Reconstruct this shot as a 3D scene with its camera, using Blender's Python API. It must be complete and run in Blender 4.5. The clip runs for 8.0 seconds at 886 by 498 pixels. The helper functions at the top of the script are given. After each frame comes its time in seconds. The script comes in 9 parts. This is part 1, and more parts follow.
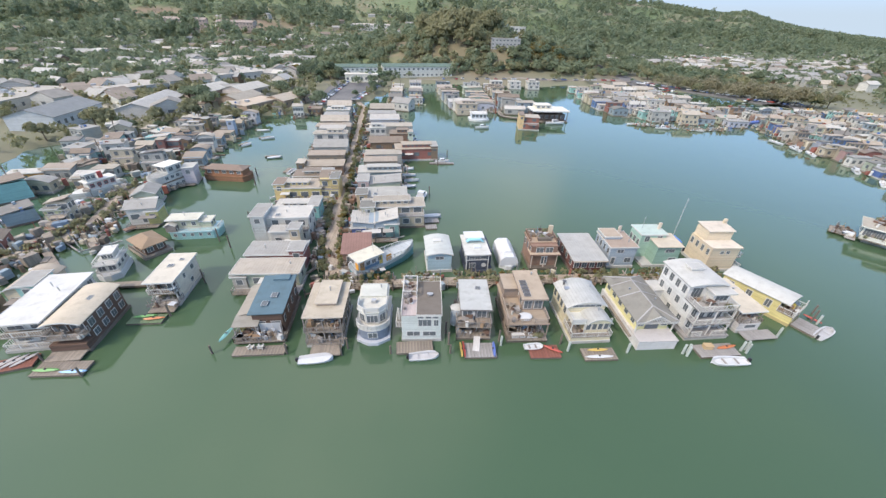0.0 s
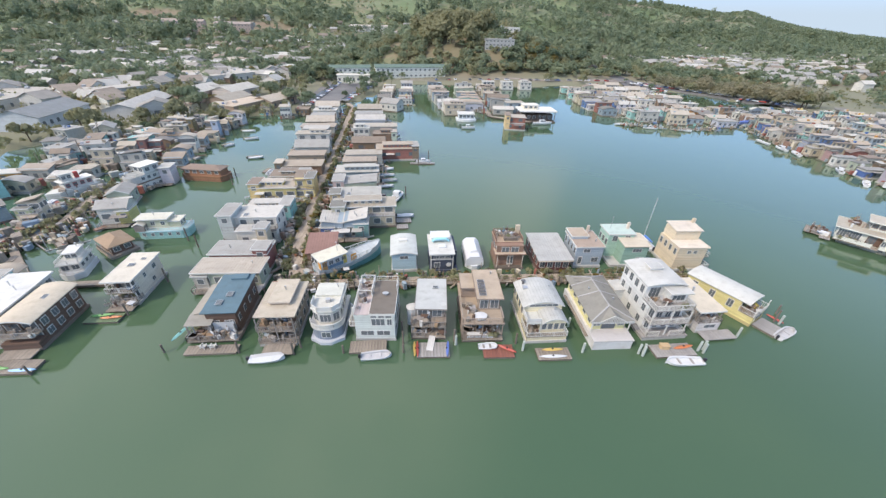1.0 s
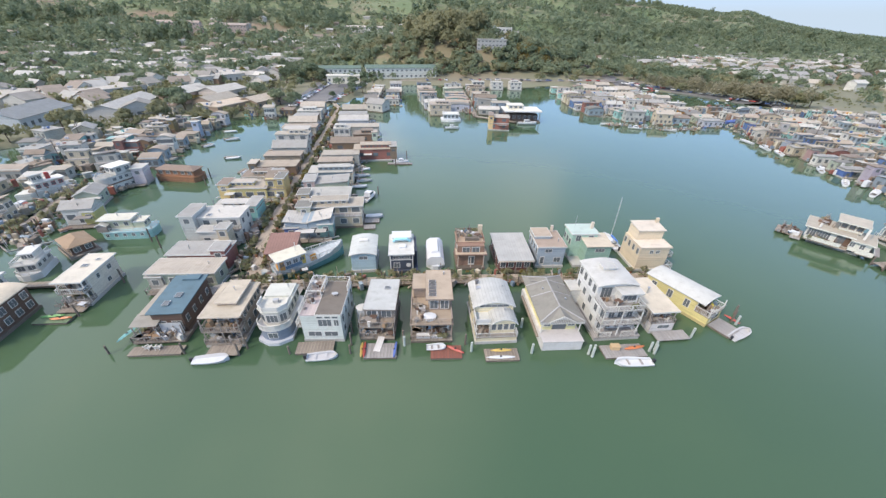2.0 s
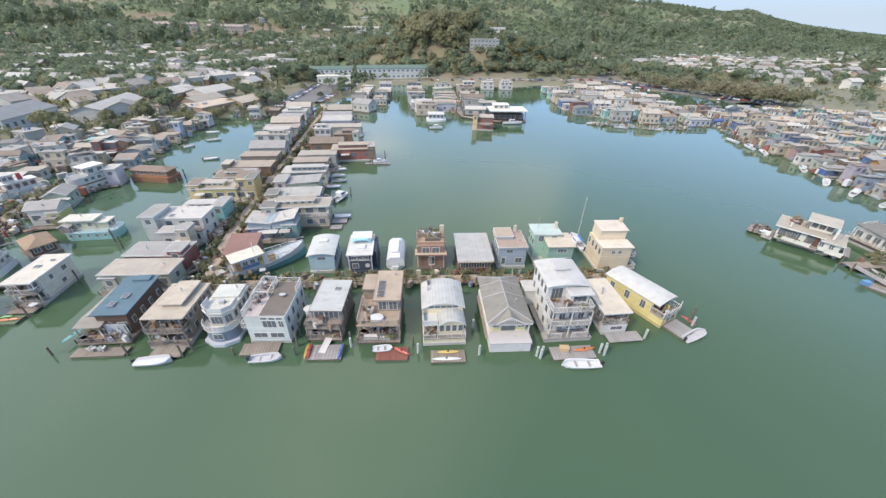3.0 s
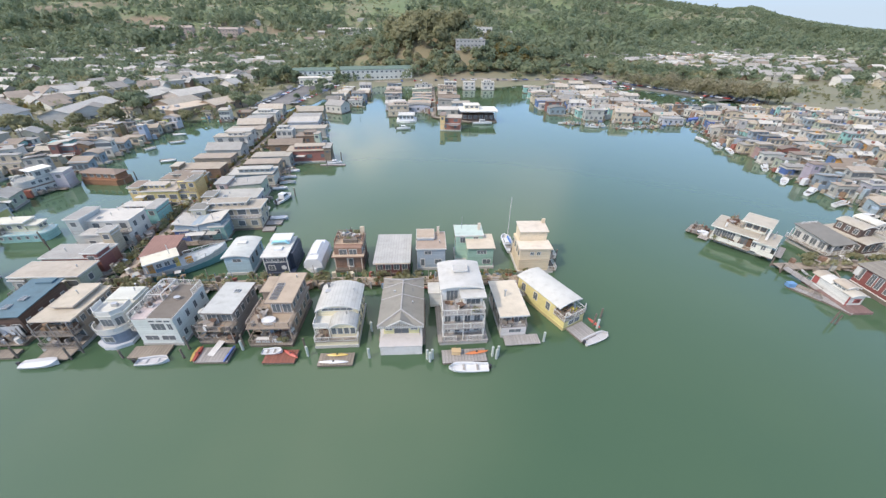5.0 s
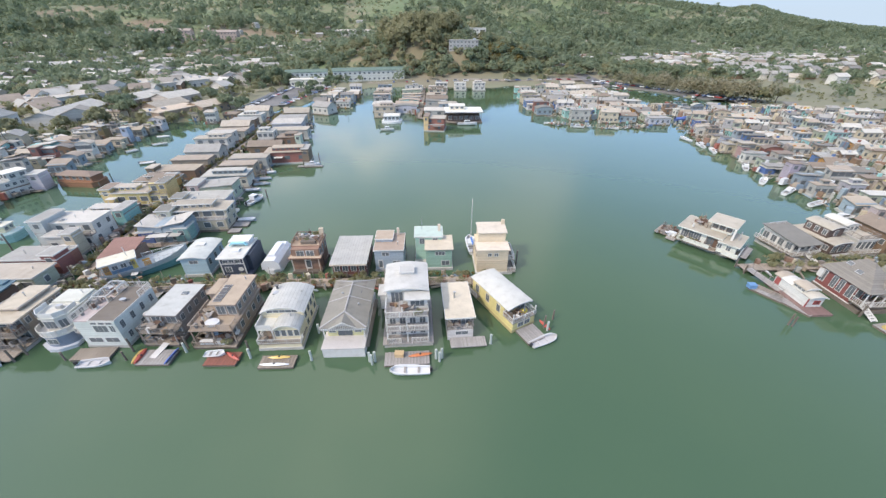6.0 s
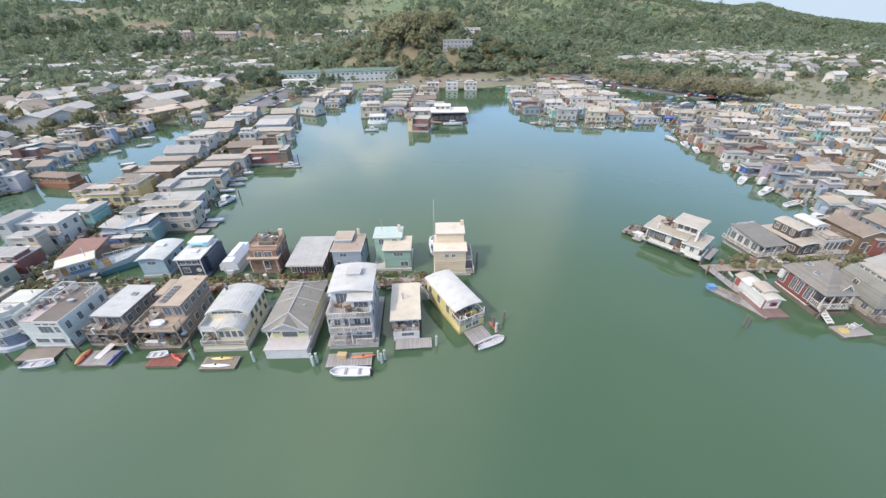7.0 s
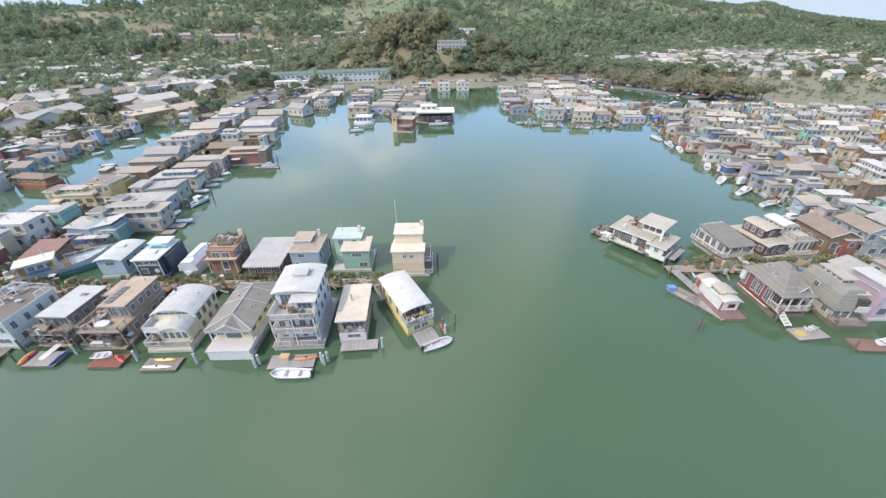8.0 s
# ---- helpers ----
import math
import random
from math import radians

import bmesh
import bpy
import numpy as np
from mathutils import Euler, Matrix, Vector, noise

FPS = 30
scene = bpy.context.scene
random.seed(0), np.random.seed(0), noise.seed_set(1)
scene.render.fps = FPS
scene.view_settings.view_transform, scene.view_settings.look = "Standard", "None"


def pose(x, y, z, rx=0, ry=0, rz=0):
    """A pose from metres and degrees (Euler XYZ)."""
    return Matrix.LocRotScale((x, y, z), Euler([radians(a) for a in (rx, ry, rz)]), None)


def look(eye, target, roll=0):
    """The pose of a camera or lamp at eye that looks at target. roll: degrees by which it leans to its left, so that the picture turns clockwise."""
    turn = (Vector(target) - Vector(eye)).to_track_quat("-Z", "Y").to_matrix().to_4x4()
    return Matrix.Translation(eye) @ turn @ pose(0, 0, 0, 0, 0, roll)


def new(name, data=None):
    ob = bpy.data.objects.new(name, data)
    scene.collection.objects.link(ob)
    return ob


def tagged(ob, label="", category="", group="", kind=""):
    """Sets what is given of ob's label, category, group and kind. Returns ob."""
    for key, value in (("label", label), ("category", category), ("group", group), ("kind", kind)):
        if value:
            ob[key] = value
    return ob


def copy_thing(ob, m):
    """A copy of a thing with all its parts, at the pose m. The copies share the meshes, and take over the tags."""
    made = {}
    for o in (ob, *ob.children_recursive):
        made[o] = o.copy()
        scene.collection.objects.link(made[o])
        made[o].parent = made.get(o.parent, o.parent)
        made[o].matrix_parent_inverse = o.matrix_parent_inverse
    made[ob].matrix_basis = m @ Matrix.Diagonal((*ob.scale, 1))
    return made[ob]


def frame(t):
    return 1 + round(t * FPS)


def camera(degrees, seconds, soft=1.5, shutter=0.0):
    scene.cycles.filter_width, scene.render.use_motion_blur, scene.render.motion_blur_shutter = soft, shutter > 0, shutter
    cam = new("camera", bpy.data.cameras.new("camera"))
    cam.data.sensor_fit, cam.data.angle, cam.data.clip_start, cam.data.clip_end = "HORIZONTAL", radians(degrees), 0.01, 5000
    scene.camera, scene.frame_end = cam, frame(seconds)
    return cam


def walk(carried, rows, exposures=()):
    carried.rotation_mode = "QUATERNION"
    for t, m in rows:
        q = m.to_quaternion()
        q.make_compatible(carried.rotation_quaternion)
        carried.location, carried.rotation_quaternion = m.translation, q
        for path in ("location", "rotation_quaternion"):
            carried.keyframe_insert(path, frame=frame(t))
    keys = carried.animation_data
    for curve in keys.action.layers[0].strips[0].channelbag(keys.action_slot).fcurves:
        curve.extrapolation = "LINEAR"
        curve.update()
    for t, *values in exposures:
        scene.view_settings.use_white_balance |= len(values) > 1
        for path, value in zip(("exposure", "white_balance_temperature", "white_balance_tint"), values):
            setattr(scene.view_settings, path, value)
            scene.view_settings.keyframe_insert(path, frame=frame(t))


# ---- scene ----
# The harbour, seen from the air: camera and its way.
cam = camera(101.52, 8.0, soft=1.4)
ROWS = [
    (0, -2.35, 1.01, 41.95, -0.93, -32.42, -1.86),
    (0.5, 1.17, 1.03, 41.84, -0.69, -32.34, -1.77),
    (1, 4.86, 1.04, 41.82, -0.57, -32.29, -1.68),
    (1.5, 8.78, 1.14, 41.80, -0.50, -32.24, -1.60),
    (3, 21.06, 1.97, 41.59, 0.05, -32.16, -1.19),
    (3.5, 25.23, 2.16, 41.64, 0.29, -32.15, -1.04),
    (4, 29.33, 2.43, 41.63, 0.52, -32.15, -0.88),
    (4.5, 33.61, 2.56, 41.77, 0.74, -32.15, -0.73),
    (6, 46.78, 3.53, 41.58, 1.67, -31.98, -0.07),
    (6.5, 51.21, 3.75, 41.64, 2.01, -31.98, 0.13),
    (7, 55.61, 4.16, 41.51, 2.40, -31.96, 0.33),
    (7.5, 59.96, 4.55, 41.36, 2.82, -31.89, 0.55),
    (8, 64.20, 5.07, 41.08, 3.11, -31.83, 0.71),
]
walk(cam, [(t, pose(x, y, z, 90 + pitch, 0, yaw) @ pose(0, 0, 0, 0, 0, -lean)) for t, x, y, z, yaw, pitch, lean in ROWS],
     exposures=[(0, 1.22, 7180, 15), (4, 1.25, 7180, 15), (7, 1.30, 7100, 15), (8, 1.34, 7080, 15)])

# ---- light ----
SUN_ELEV, SUN_FROM = 46.0, Vector((-0.80, -0.60, 0)).normalized()
world = bpy.data.worlds.new("sky")
scene.world = world
world.use_nodes = True
wn, wl = world.node_tree.nodes, world.node_tree.links
sky = wn.new("ShaderNodeTexSky")
sky.sky_type, sky.sun_disc = "NISHITA", False
sky.sun_elevation = radians(SUN_ELEV)
sky.sun_rotation = math.atan2(SUN_FROM.x, SUN_FROM.y)
sky.dust_density, sky.air_density, sky.ozone_density = 0.8, 1.0, 1.3
wc = wn.new("ShaderNodeTexCoord")
sep = wn.new("ShaderNodeSeparateXYZ")
wl.new(wc.outputs["Generated"], sep.inputs[0])


def sky_ramp(value, a, b):
    """Rises softly from 0 at a to 1 at b."""
    q = wn.new("ShaderNodeMapRange")
    q.interpolation_type = "SMOOTHSTEP"
    q.inputs["From Min"].default_value, q.inputs["From Max"].default_value = min(a, b), max(a, b)
    q.inputs["To Min"].default_value, q.inputs["To Max"].default_value = (0, 1) if a < b else (1, 0)
    wl.new(value, q.inputs["Value"])
    return q.outputs[0]


def sky_math(op, a, b):
    q = wn.new("ShaderNodeMath")
    q.operation = op
    for k, v in enumerate((a, b)):
        if isinstance(v, (int, float)):
            q.inputs[k].default_value = v
        else:
            wl.new(v, q.inputs[k])
    return q.outputs[0]


def sky_along(x, y, z):
    q = wn.new("ShaderNodeVectorMath")
    q.operation = "DOT_PRODUCT"
    q.inputs[1].default_value = (x, y, z)
    wl.new(wc.outputs["Generated"], q.inputs[0])
    return q.outputs["Value"]


def sky_mix(factor, a, b):
    q = wn.new("ShaderNodeMix")
    q.data_type = "RGBA"
    wl.new(factor, q.inputs["Factor"])
    for k, v in ((6, a), (7, b)):
        if isinstance(v, tuple):
            q.inputs[k].default_value = (*v, 1)
        else:
            wl.new(v, q.inputs[k])
    return q.outputs[2]


# pale blue haze towards the horizon
high = sep.outputs["Z"]
hazy = sky_mix(sky_ramp(high, 0.02, 0.13), (1.58, 2.12, 2.7), (1.75, 3.2, 5.6))
clear = sky_mix(sky_ramp(high, 0.62, 0.10), sky.outputs[0], hazy)
# thin high cloud over the western half of the sky, ending in a soft northern edge, and a bank low in the north-west
wmap = wn.new("ShaderNodeMapping")
wmap.inputs["Scale"].default_value = (1.0, 1.0, 2.2)
cloud = wn.new("ShaderNodeTexNoise")
cloud.inputs["Scale"].default_value, cloud.inputs["Detail"].default_value = 2.6, 6
wl.new(wc.outputs["Generated"], wmap.inputs["Vector"])
wl.new(wmap.outputs[0], cloud.inputs["Vector"])
wisps = sky_ramp(cloud.outputs["Fac"], 0.36, 0.66)
across = sky_along(1.0, -0.40, 0.08)
veil = sky_math("MULTIPLY", sky_math("MULTIPLY", sky_ramp(across, 0.16, -0.34), sky_ramp(high, 0.12, 0.85)), sky_math("ADD", 0.40, sky_math("MULTIPLY", wisps, 0.35)))
rim = sky_math("MULTIPLY", sky_math("MULTIPLY", sky_ramp(across, 0.03, -0.06), sky_ramp(across, -0.30, -0.09)), sky_math("MULTIPLY", sky_ramp(high, 0.24, 0.38), sky_ramp(high, 0.78, 0.50)))
aside = sky_along(1.0, 0.36, 0.0)
bank = sky_math("MULTIPLY", sky_math("MULTIPLY", sky_ramp(aside, -0.34, -0.06), sky_ramp(aside, 0.30, 0.08)), sky_math("MULTIPLY", sky_ramp(high, 0.17, 0.25), sky_ramp(high, 0.40, 0.29)))
cover = sky_math("ADD", sky_math("ADD", veil, sky_math("MULTIPLY", rim, 0.22)), sky_math("MULTIPLY", sky_math("MULTIPLY", bank, wisps), 0.7))
wl.new(sky_mix(sky_math("MINIMUM", cover, 1.0), clear, (6.7, 6.8, 6.9)), wn["Background"].inputs[0])
wn["Background"].inputs[1].default_value = 0.15
sun = new("sun", bpy.data.lights.new("sun", "SUN"))
sun.data.energy, sun.data.angle, sun.data.color = 1.16, radians(1.5), (1.0, 0.95, 0.87)
sun_dir = SUN_FROM * math.cos(radians(SUN_ELEV)) + Vector((0, 0, math.sin(radians(SUN_ELEV))))
sun.matrix_world = look(sun_dir * 100, (0, 0, 0))

# ---- materials ----
MATS = {}


def mat(name, col, rough=0.7, kind="plain", metal=0.0, vary=0.12, scale=1.0):
    """A weathered surface. kind: plain, boards, seams, shingle, planks, glass, leaf."""
    key = (name, col, kind)
    if key in MATS:
        return MATS[key]
    m = bpy.data.materials.new(name)
    m.use_nodes = True
    n, l = m.node_tree.nodes, m.node_tree.links
    p = n["Principled BSDF"]
    p.inputs["Roughness"].default_value, p.inputs["Metallic"].default_value = rough, metal
    tc = n.new("ShaderNodeTexCoord")
    info = n.new("ShaderNodeObjectInfo")

    def noise_at(sc, detail=4):
        t = n.new("ShaderNodeTexNoise")
        t.inputs["Scale"].default_value, t.inputs["Detail"].default_value = sc, detail
        l.new(tc.outputs["Object"], t.inputs["Vector"])
        return t.outputs["Fac"]

    def math_(op, a, b):
        t = n.new("ShaderNodeMath")
        t.operation = op
        for i, v in enumerate((a, b)):
            if isinstance(v, (int, float)):
                t.inputs[i].default_value = v
            else:
                l.new(v, t.inputs[i])
        return t.outputs[0]

    big, fine = noise_at(0.35 * scale), noise_at(6.0 * scale, 6)
    amount = math_("ADD", math_("MULTIPLY", math_("SUBTRACT", big, 0.5), 2.2 * vary),
                   math_("MULTIPLY", math_("SUBTRACT", fine, 0.5), 1.4 * vary))
    amount = math_("ADD", amount, math_("MULTIPLY", math_("SUBTRACT", info.outputs["Random"], 0.5), 0.8 * vary))
    gain = math_("ADD", amount, 1.0)
    relief, depth = fine, 0.02
    if kind in ("boards", "planks", "seams", "shingle"):
        sep = n.new("ShaderNodeSeparateXYZ")
        l.new(tc.outputs["Object"], sep.inputs[0])
        axis, step = {"boards": ("Z", 0.2), "planks": ("X", 0.18), "seams": ("X", 0.5), "shingle": ("Z", 0.25)}[kind]
        saw = math_("FRACT", math_("DIVIDE", sep.outputs[axis], step), 0)
        groove = math_("GREATER_THAN", saw, 0.88)
        gain = math_("MULTIPLY", gain, math_("SUBTRACT", 1.0, math_("MULTIPLY", groove, 0.22)))
        cell = n.new("ShaderNodeTexWhiteNoise")
        cell.noise_dimensions = "1D"
        l.new(math_("FLOOR", math_("DIVIDE", sep.outputs[axis], step), 0), cell.inputs["W"])
        gain = math_("ADD", gain, math_("MULTIPLY", math_("SUBTRACT", cell.outputs["Value"], 0.5), vary * (1.2 if kind != "seams" else 0.3)))
        relief, depth = math_("SUBTRACT", math_("MULTIPLY", fine, 0.3), groove), 0.03
    vec = n.new("ShaderNodeVectorMath")
    vec.operation = "SCALE"
    vec.inputs[0].default_value = col
    l.new(gain, vec.inputs["Scale"])
    # grime streaks of their own warm grey
    grime = n.new("ShaderNodeMix")
    grime.data_type = "RGBA"
    ramp = n.new("ShaderNodeMapRange")
    ramp.inputs["From Min"].default_value, ramp.inputs["From Max"].default_value = 0.52, 0.78
    ramp.inputs["To Max"].default_value = min(0.5, 2.2 * vary)
    l.new(noise_at(0.9 * scale, 5), ramp.inputs["Value"])
    l.new(ramp.outputs[0], grime.inputs["Factor"])
    l.new(vec.outputs[0], grime.inputs[6])
    grime.inputs[7].default_value = (col[0] * 0.55 + 0.02, col[1] * 0.52 + 0.018, col[2] * 0.48 + 0.014, 1)
    l.new(grime.outputs[2], p.inputs["Base Color"])
    bump = n.new("ShaderNodeBump")
    bump.inputs["Strength"].default_value, bump.inputs["Distance"].default_value = 0.5, depth
    l.new(relief, bump.inputs["Height"])
    l.new(bump.outputs[0], p.inputs["Normal"])
    MATS[key] = m
    return m


def paint(c, kind="boards"):
    return mat("painted_boards", (c[0], c[1] * 0.975, c[2] * 0.90), 0.65, kind, vary=0.14)


def roofing(c, kind="plain"):
    return mat("roofing", (c[0] * 0.97, c[1] * 0.94, c[2] * 0.85), 0.8, kind, vary=0.2)


WHITE, OFFWHITE, CREAM = (0.56, 0.565, 0.555), (0.56, 0.55, 0.51), (0.66, 0.58, 0.44)
TRIM = mat("white_trim", (0.60, 0.585, 0.54), 0.5, vary=0.06)
GLASS = mat("window_glass", (0.13, 0.145, 0.15), 0.12, vary=0.05)
DECK = mat("weathered_decking", (0.29, 0.245, 0.195), 0.85, "planks", vary=0.28)
DECKGREY = mat("grey_decking", (0.33, 0.31, 0.285), 0.85, "planks", vary=0.22)
CONCRETE = mat("float_concrete", (0.42, 0.41, 0.38), 0.85, vary=0.16)
PILE = mat("tarred_pile", (0.15, 0.125, 0.10), 0.9, vary=0.3)
PILEPALE = mat("sleeved_pile", (0.42, 0.46, 0.42), 0.7, vary=0.2)
BROWN = mat("brown_shingle", (0.13, 0.08, 0.057), 0.85, "shingle", vary=0.22)
REDWOOD = mat("redwood_boards", (0.25, 0.155, 0.11), 0.75, "boards", vary=0.2)
GREYWOOD = mat("driftwood_boards", (0.26, 0.235, 0.21), 0.85, "boards", vary=0.2)
RUBBER = mat("boat_rubber", (0.62, 0.63, 0.63), 0.5, vary=0.05)
GELCOAT = mat("white_gelcoat", (0.62, 0.63, 0.625), 0.35, vary=0.04)
METAL = mat("galvanised_steel", (0.5, 0.51, 0.52), 0.4, metal=0.8, vary=0.08)
BARK = mat("tree_bark", (0.12, 0.09, 0.065), 0.95, vary=0.25)


def leaf_mat(name, c1, c2):
    m = bpy.data.materials.new(name)
    m.use_nodes = True
    n, l = m.node_tree.nodes, m.node_tree.links
    p = n["Principled BSDF"]
    p.inputs["Roughness"].default_value = 0.75
    geo = n.new("ShaderNodeNewGeometry")
    info = n.new("ShaderNodeObjectInfo")
    add = n.new("ShaderNodeMath")
    add.operation = "ADD"
    l.new(geo.outputs["Random Per Island"], add.inputs[0])
    l.new(info.outputs["Random"], add.inputs[1])
    half = n.new("ShaderNodeMath")
    half.operation = "MULTIPLY"
    half.inputs[1].default_value = 0.5
    l.new(add.outputs[0], half.inputs[0])
    pos = n.new("ShaderNodeTexNoise")
    pos.inputs["Scale"].default_value = 0.03
    l.new(geo.outputs["Position"], pos.inputs["Vector"])
    mid = n.new("ShaderNodeMath")
    mid.operation = "MULTIPLY_ADD"
    mid.inputs[1].default_value, mid.inputs[2].default_value = 1.6, -0.8
    l.new(pos.outputs["Fac"], mid.inputs[0])
    tot = n.new("ShaderNodeMath")
    tot.operation, tot.use_clamp = "ADD", True
    l.new(half.outputs[0], tot.inputs[0])
    l.new(mid.outputs[0], tot.inputs[1])
    mix = n.new("ShaderNodeMix")
    mix.data_type = "RGBA"
    mix.inputs[6].default_value, mix.inputs[7].default_value = (*c1, 1), (*c2, 1)
    l.new(tot.outputs[0], mix.inputs["Factor"])
    l.new(mix.outputs[2], p.inputs["Base Color"])
    through_leaf = n.new("ShaderNodeBsdfTranslucent")
    l.new(mix.outputs[2], through_leaf.inputs["Color"])
    both = n.new("ShaderNodeMixShader")
    both.inputs[0].default_value = 0.5
    l.new(p.outputs[0], both.inputs[1])
    l.new(through_leaf.outputs[0], both.inputs[2])
    l.new(both.outputs[0], n["Material Output"].inputs[0])
    return m


# LEAF carries the haze over the woods in its colour, lightened and blued.
LEAF = leaf_mat("hazed_foliage", (0.140, 0.195, 0.118), (0.262, 0.298, 0.178))
LEAFPALE = leaf_mat("olive_foliage", (0.215, 0.22, 0.115), (0.32, 0.31, 0.175))
LEAFGOLD = leaf_mat("yellowing_foliage", (0.16, 0.13, 0.04), (0.30, 0.23, 0.07))
REED = leaf_mat("dry_reed", (0.24, 0.23, 0.14), (0.37, 0.335, 0.22))

# ---- layout fitted to the camera's view ----
# Places below come from pixel positions; SPREAD stretches them to fit the camera's view.
SPREAD = Matrix(((1.049, 0, 0, -1.42), (-0.0106, 0.9292, 0, -4.20), (0, 0, 1, 0), (0, 0, 0, 1)))


def spot(x, y):
    q = SPREAD @ Vector((x, y, 0))
    return q.x, q.y


def berth(m):
    """The pose and scale that SPREAD gives a thing laid at the pose m."""
    at, turn, size = m.decompose()
    ex, ey = (SPREAD.to_3x3() @ (turn @ Vector(a)) for a in ((1, 0, 0), (0, 1, 0)))
    e = ex.normalized() + Vector((ey.y, -ey.x, 0)).normalized()
    here = Matrix.Translation(SPREAD @ at)
    if abs(turn.to_euler().x) + abs(turn.to_euler().y) > 0.01:
        return here @ turn.to_matrix().to_4x4(), size
    return here @ Matrix.Rotation(math.atan2(e.y, e.x), 4, "Z"), Vector((size.x * ex.length, size.y * ey.length, size.z))


def moored(m):
    here, size = berth(m)
    return here @ Matrix.Diagonal((*size, 1))


# ---- mesh helpers ----
class Geo:
    """Collects corners and faces of one mesh."""

    def __init__(self):
        self.v, self.f, self.weld = [], [], False

    def add(self, pts, faces):
        k = len(self.v)
        self.v += [tuple(q) for q in pts]
        self.f += [tuple(i + k for i in q) for q in faces]
        return self

    def box(self, x0, x1, y0, y1, z0, z1):
        return self.add([(x0, y0, z0), (x1, y0, z0), (x1, y1, z0), (x0, y1, z0), (x0, y0, z1), (x1, y0, z1), (x1, y1, z1), (x0, y1, z1)],
                        [(3, 2, 1, 0), (4, 5, 6, 7), (0, 1, 5, 4), (1, 2, 6, 5), (2, 3, 7, 6), (3, 0, 4, 7)])

    def tube(self, p, q, r, r2=None, n=8):
        p, q = Vector(p), Vector(q)
        turn = (q - p).to_track_quat("Z", "Y")
        pts = [p + turn @ Vector((r * math.cos(i * math.tau / n), r * math.sin(i * math.tau / n), 0)) for i in range(n)]
        s = r if r2 is None else r2
        pts += [q + turn @ Vector((s * math.cos(i * math.tau / n), s * math.sin(i * math.tau / n), 0)) for i in range(n)]
        return self.add(pts, [(i, (i + 1) % n, n + (i + 1) % n, n + i) for i in range(n)] + [tuple(range(n - 1, -1, -1)), tuple(range(n, 2 * n))])

    def bar(self, p, q, w, h):
        p, q = Vector(p), Vector(q)
        d = (q - p).normalized()
        side = Vector((-d.y, d.x, 0))
        side = (side.normalized() if side.length > 1e-4 else Vector((1, 0, 0))) * w / 2
        up = d.cross(side).normalized() * h / 2
        pts = [e + a * side + b * up for e in (p, q) for a, b in ((-1, -1), (1, -1), (1, 1), (-1, 1))]
        return self.add(pts, [(3, 2, 1, 0), (4, 5, 6, 7), (0, 1, 5, 4), (1, 2, 6, 5), (2, 3, 7, 6), (3, 0, 4, 7)])

    def prism(self, prof, axis, lo, hi):
        """prof: corners across; axis: 'y' gives (x, z) profiles, 'x' gives (y, z), 'z' gives (x, y)."""
        def at(a, b, c):
            return {"y": (a, c, b), "x": (c, a, b), "z": (a, b, c)}[axis]
        n = len(prof)
        return self.add([at(a, b, lo) for a, b in prof] + [at(a, b, hi) for a, b in prof],
                        [(i, (i + 1) % n, n + (i + 1) % n, n + i) for i in range(n)] + [tuple(range(n - 1, -1, -1)), tuple(range(n, 2 * n))])

    def mesh(self, name, material):
        me = bpy.data.meshes.new(name)
        me.from_pydata(self.v, [], self.f)
        b = bmesh.new()
        b.from_mesh(me)
        if self.weld:
            bmesh.ops.remove_doubles(b, verts=b.verts, dist=0.001)
        bmesh.ops.recalc_face_normals(b, faces=b.faces)
        b.to_mesh(me)
        b.free()
        me.materials.append(material)
        return me


def part(name, geo, material, parent, label="", at=None):
    ob = new(name, geo.mesh(name, material) if isinstance(geo, Geo) else geo)
    if parent:
        ob.parent = parent
        if at is not None:
            ob.matrix_basis = at
    elif at is not None:
        ob.matrix_basis = moored(at)
    else:
        ob.data.transform(SPREAD)
    if label:
        ob["label"] = label
    return ob


def thing(name, label, category, m, group="", kind=""):
    ob = new(name)
    ob.empty_display_size = 0.3
    ob.matrix_basis = moored(m) if m else Matrix()
    return tagged(ob, label, category, group, kind)


SHARED = {}


def shared(key, make):
    if key not in SHARED:
        SHARED[key] = make()
    return SHARED[key]


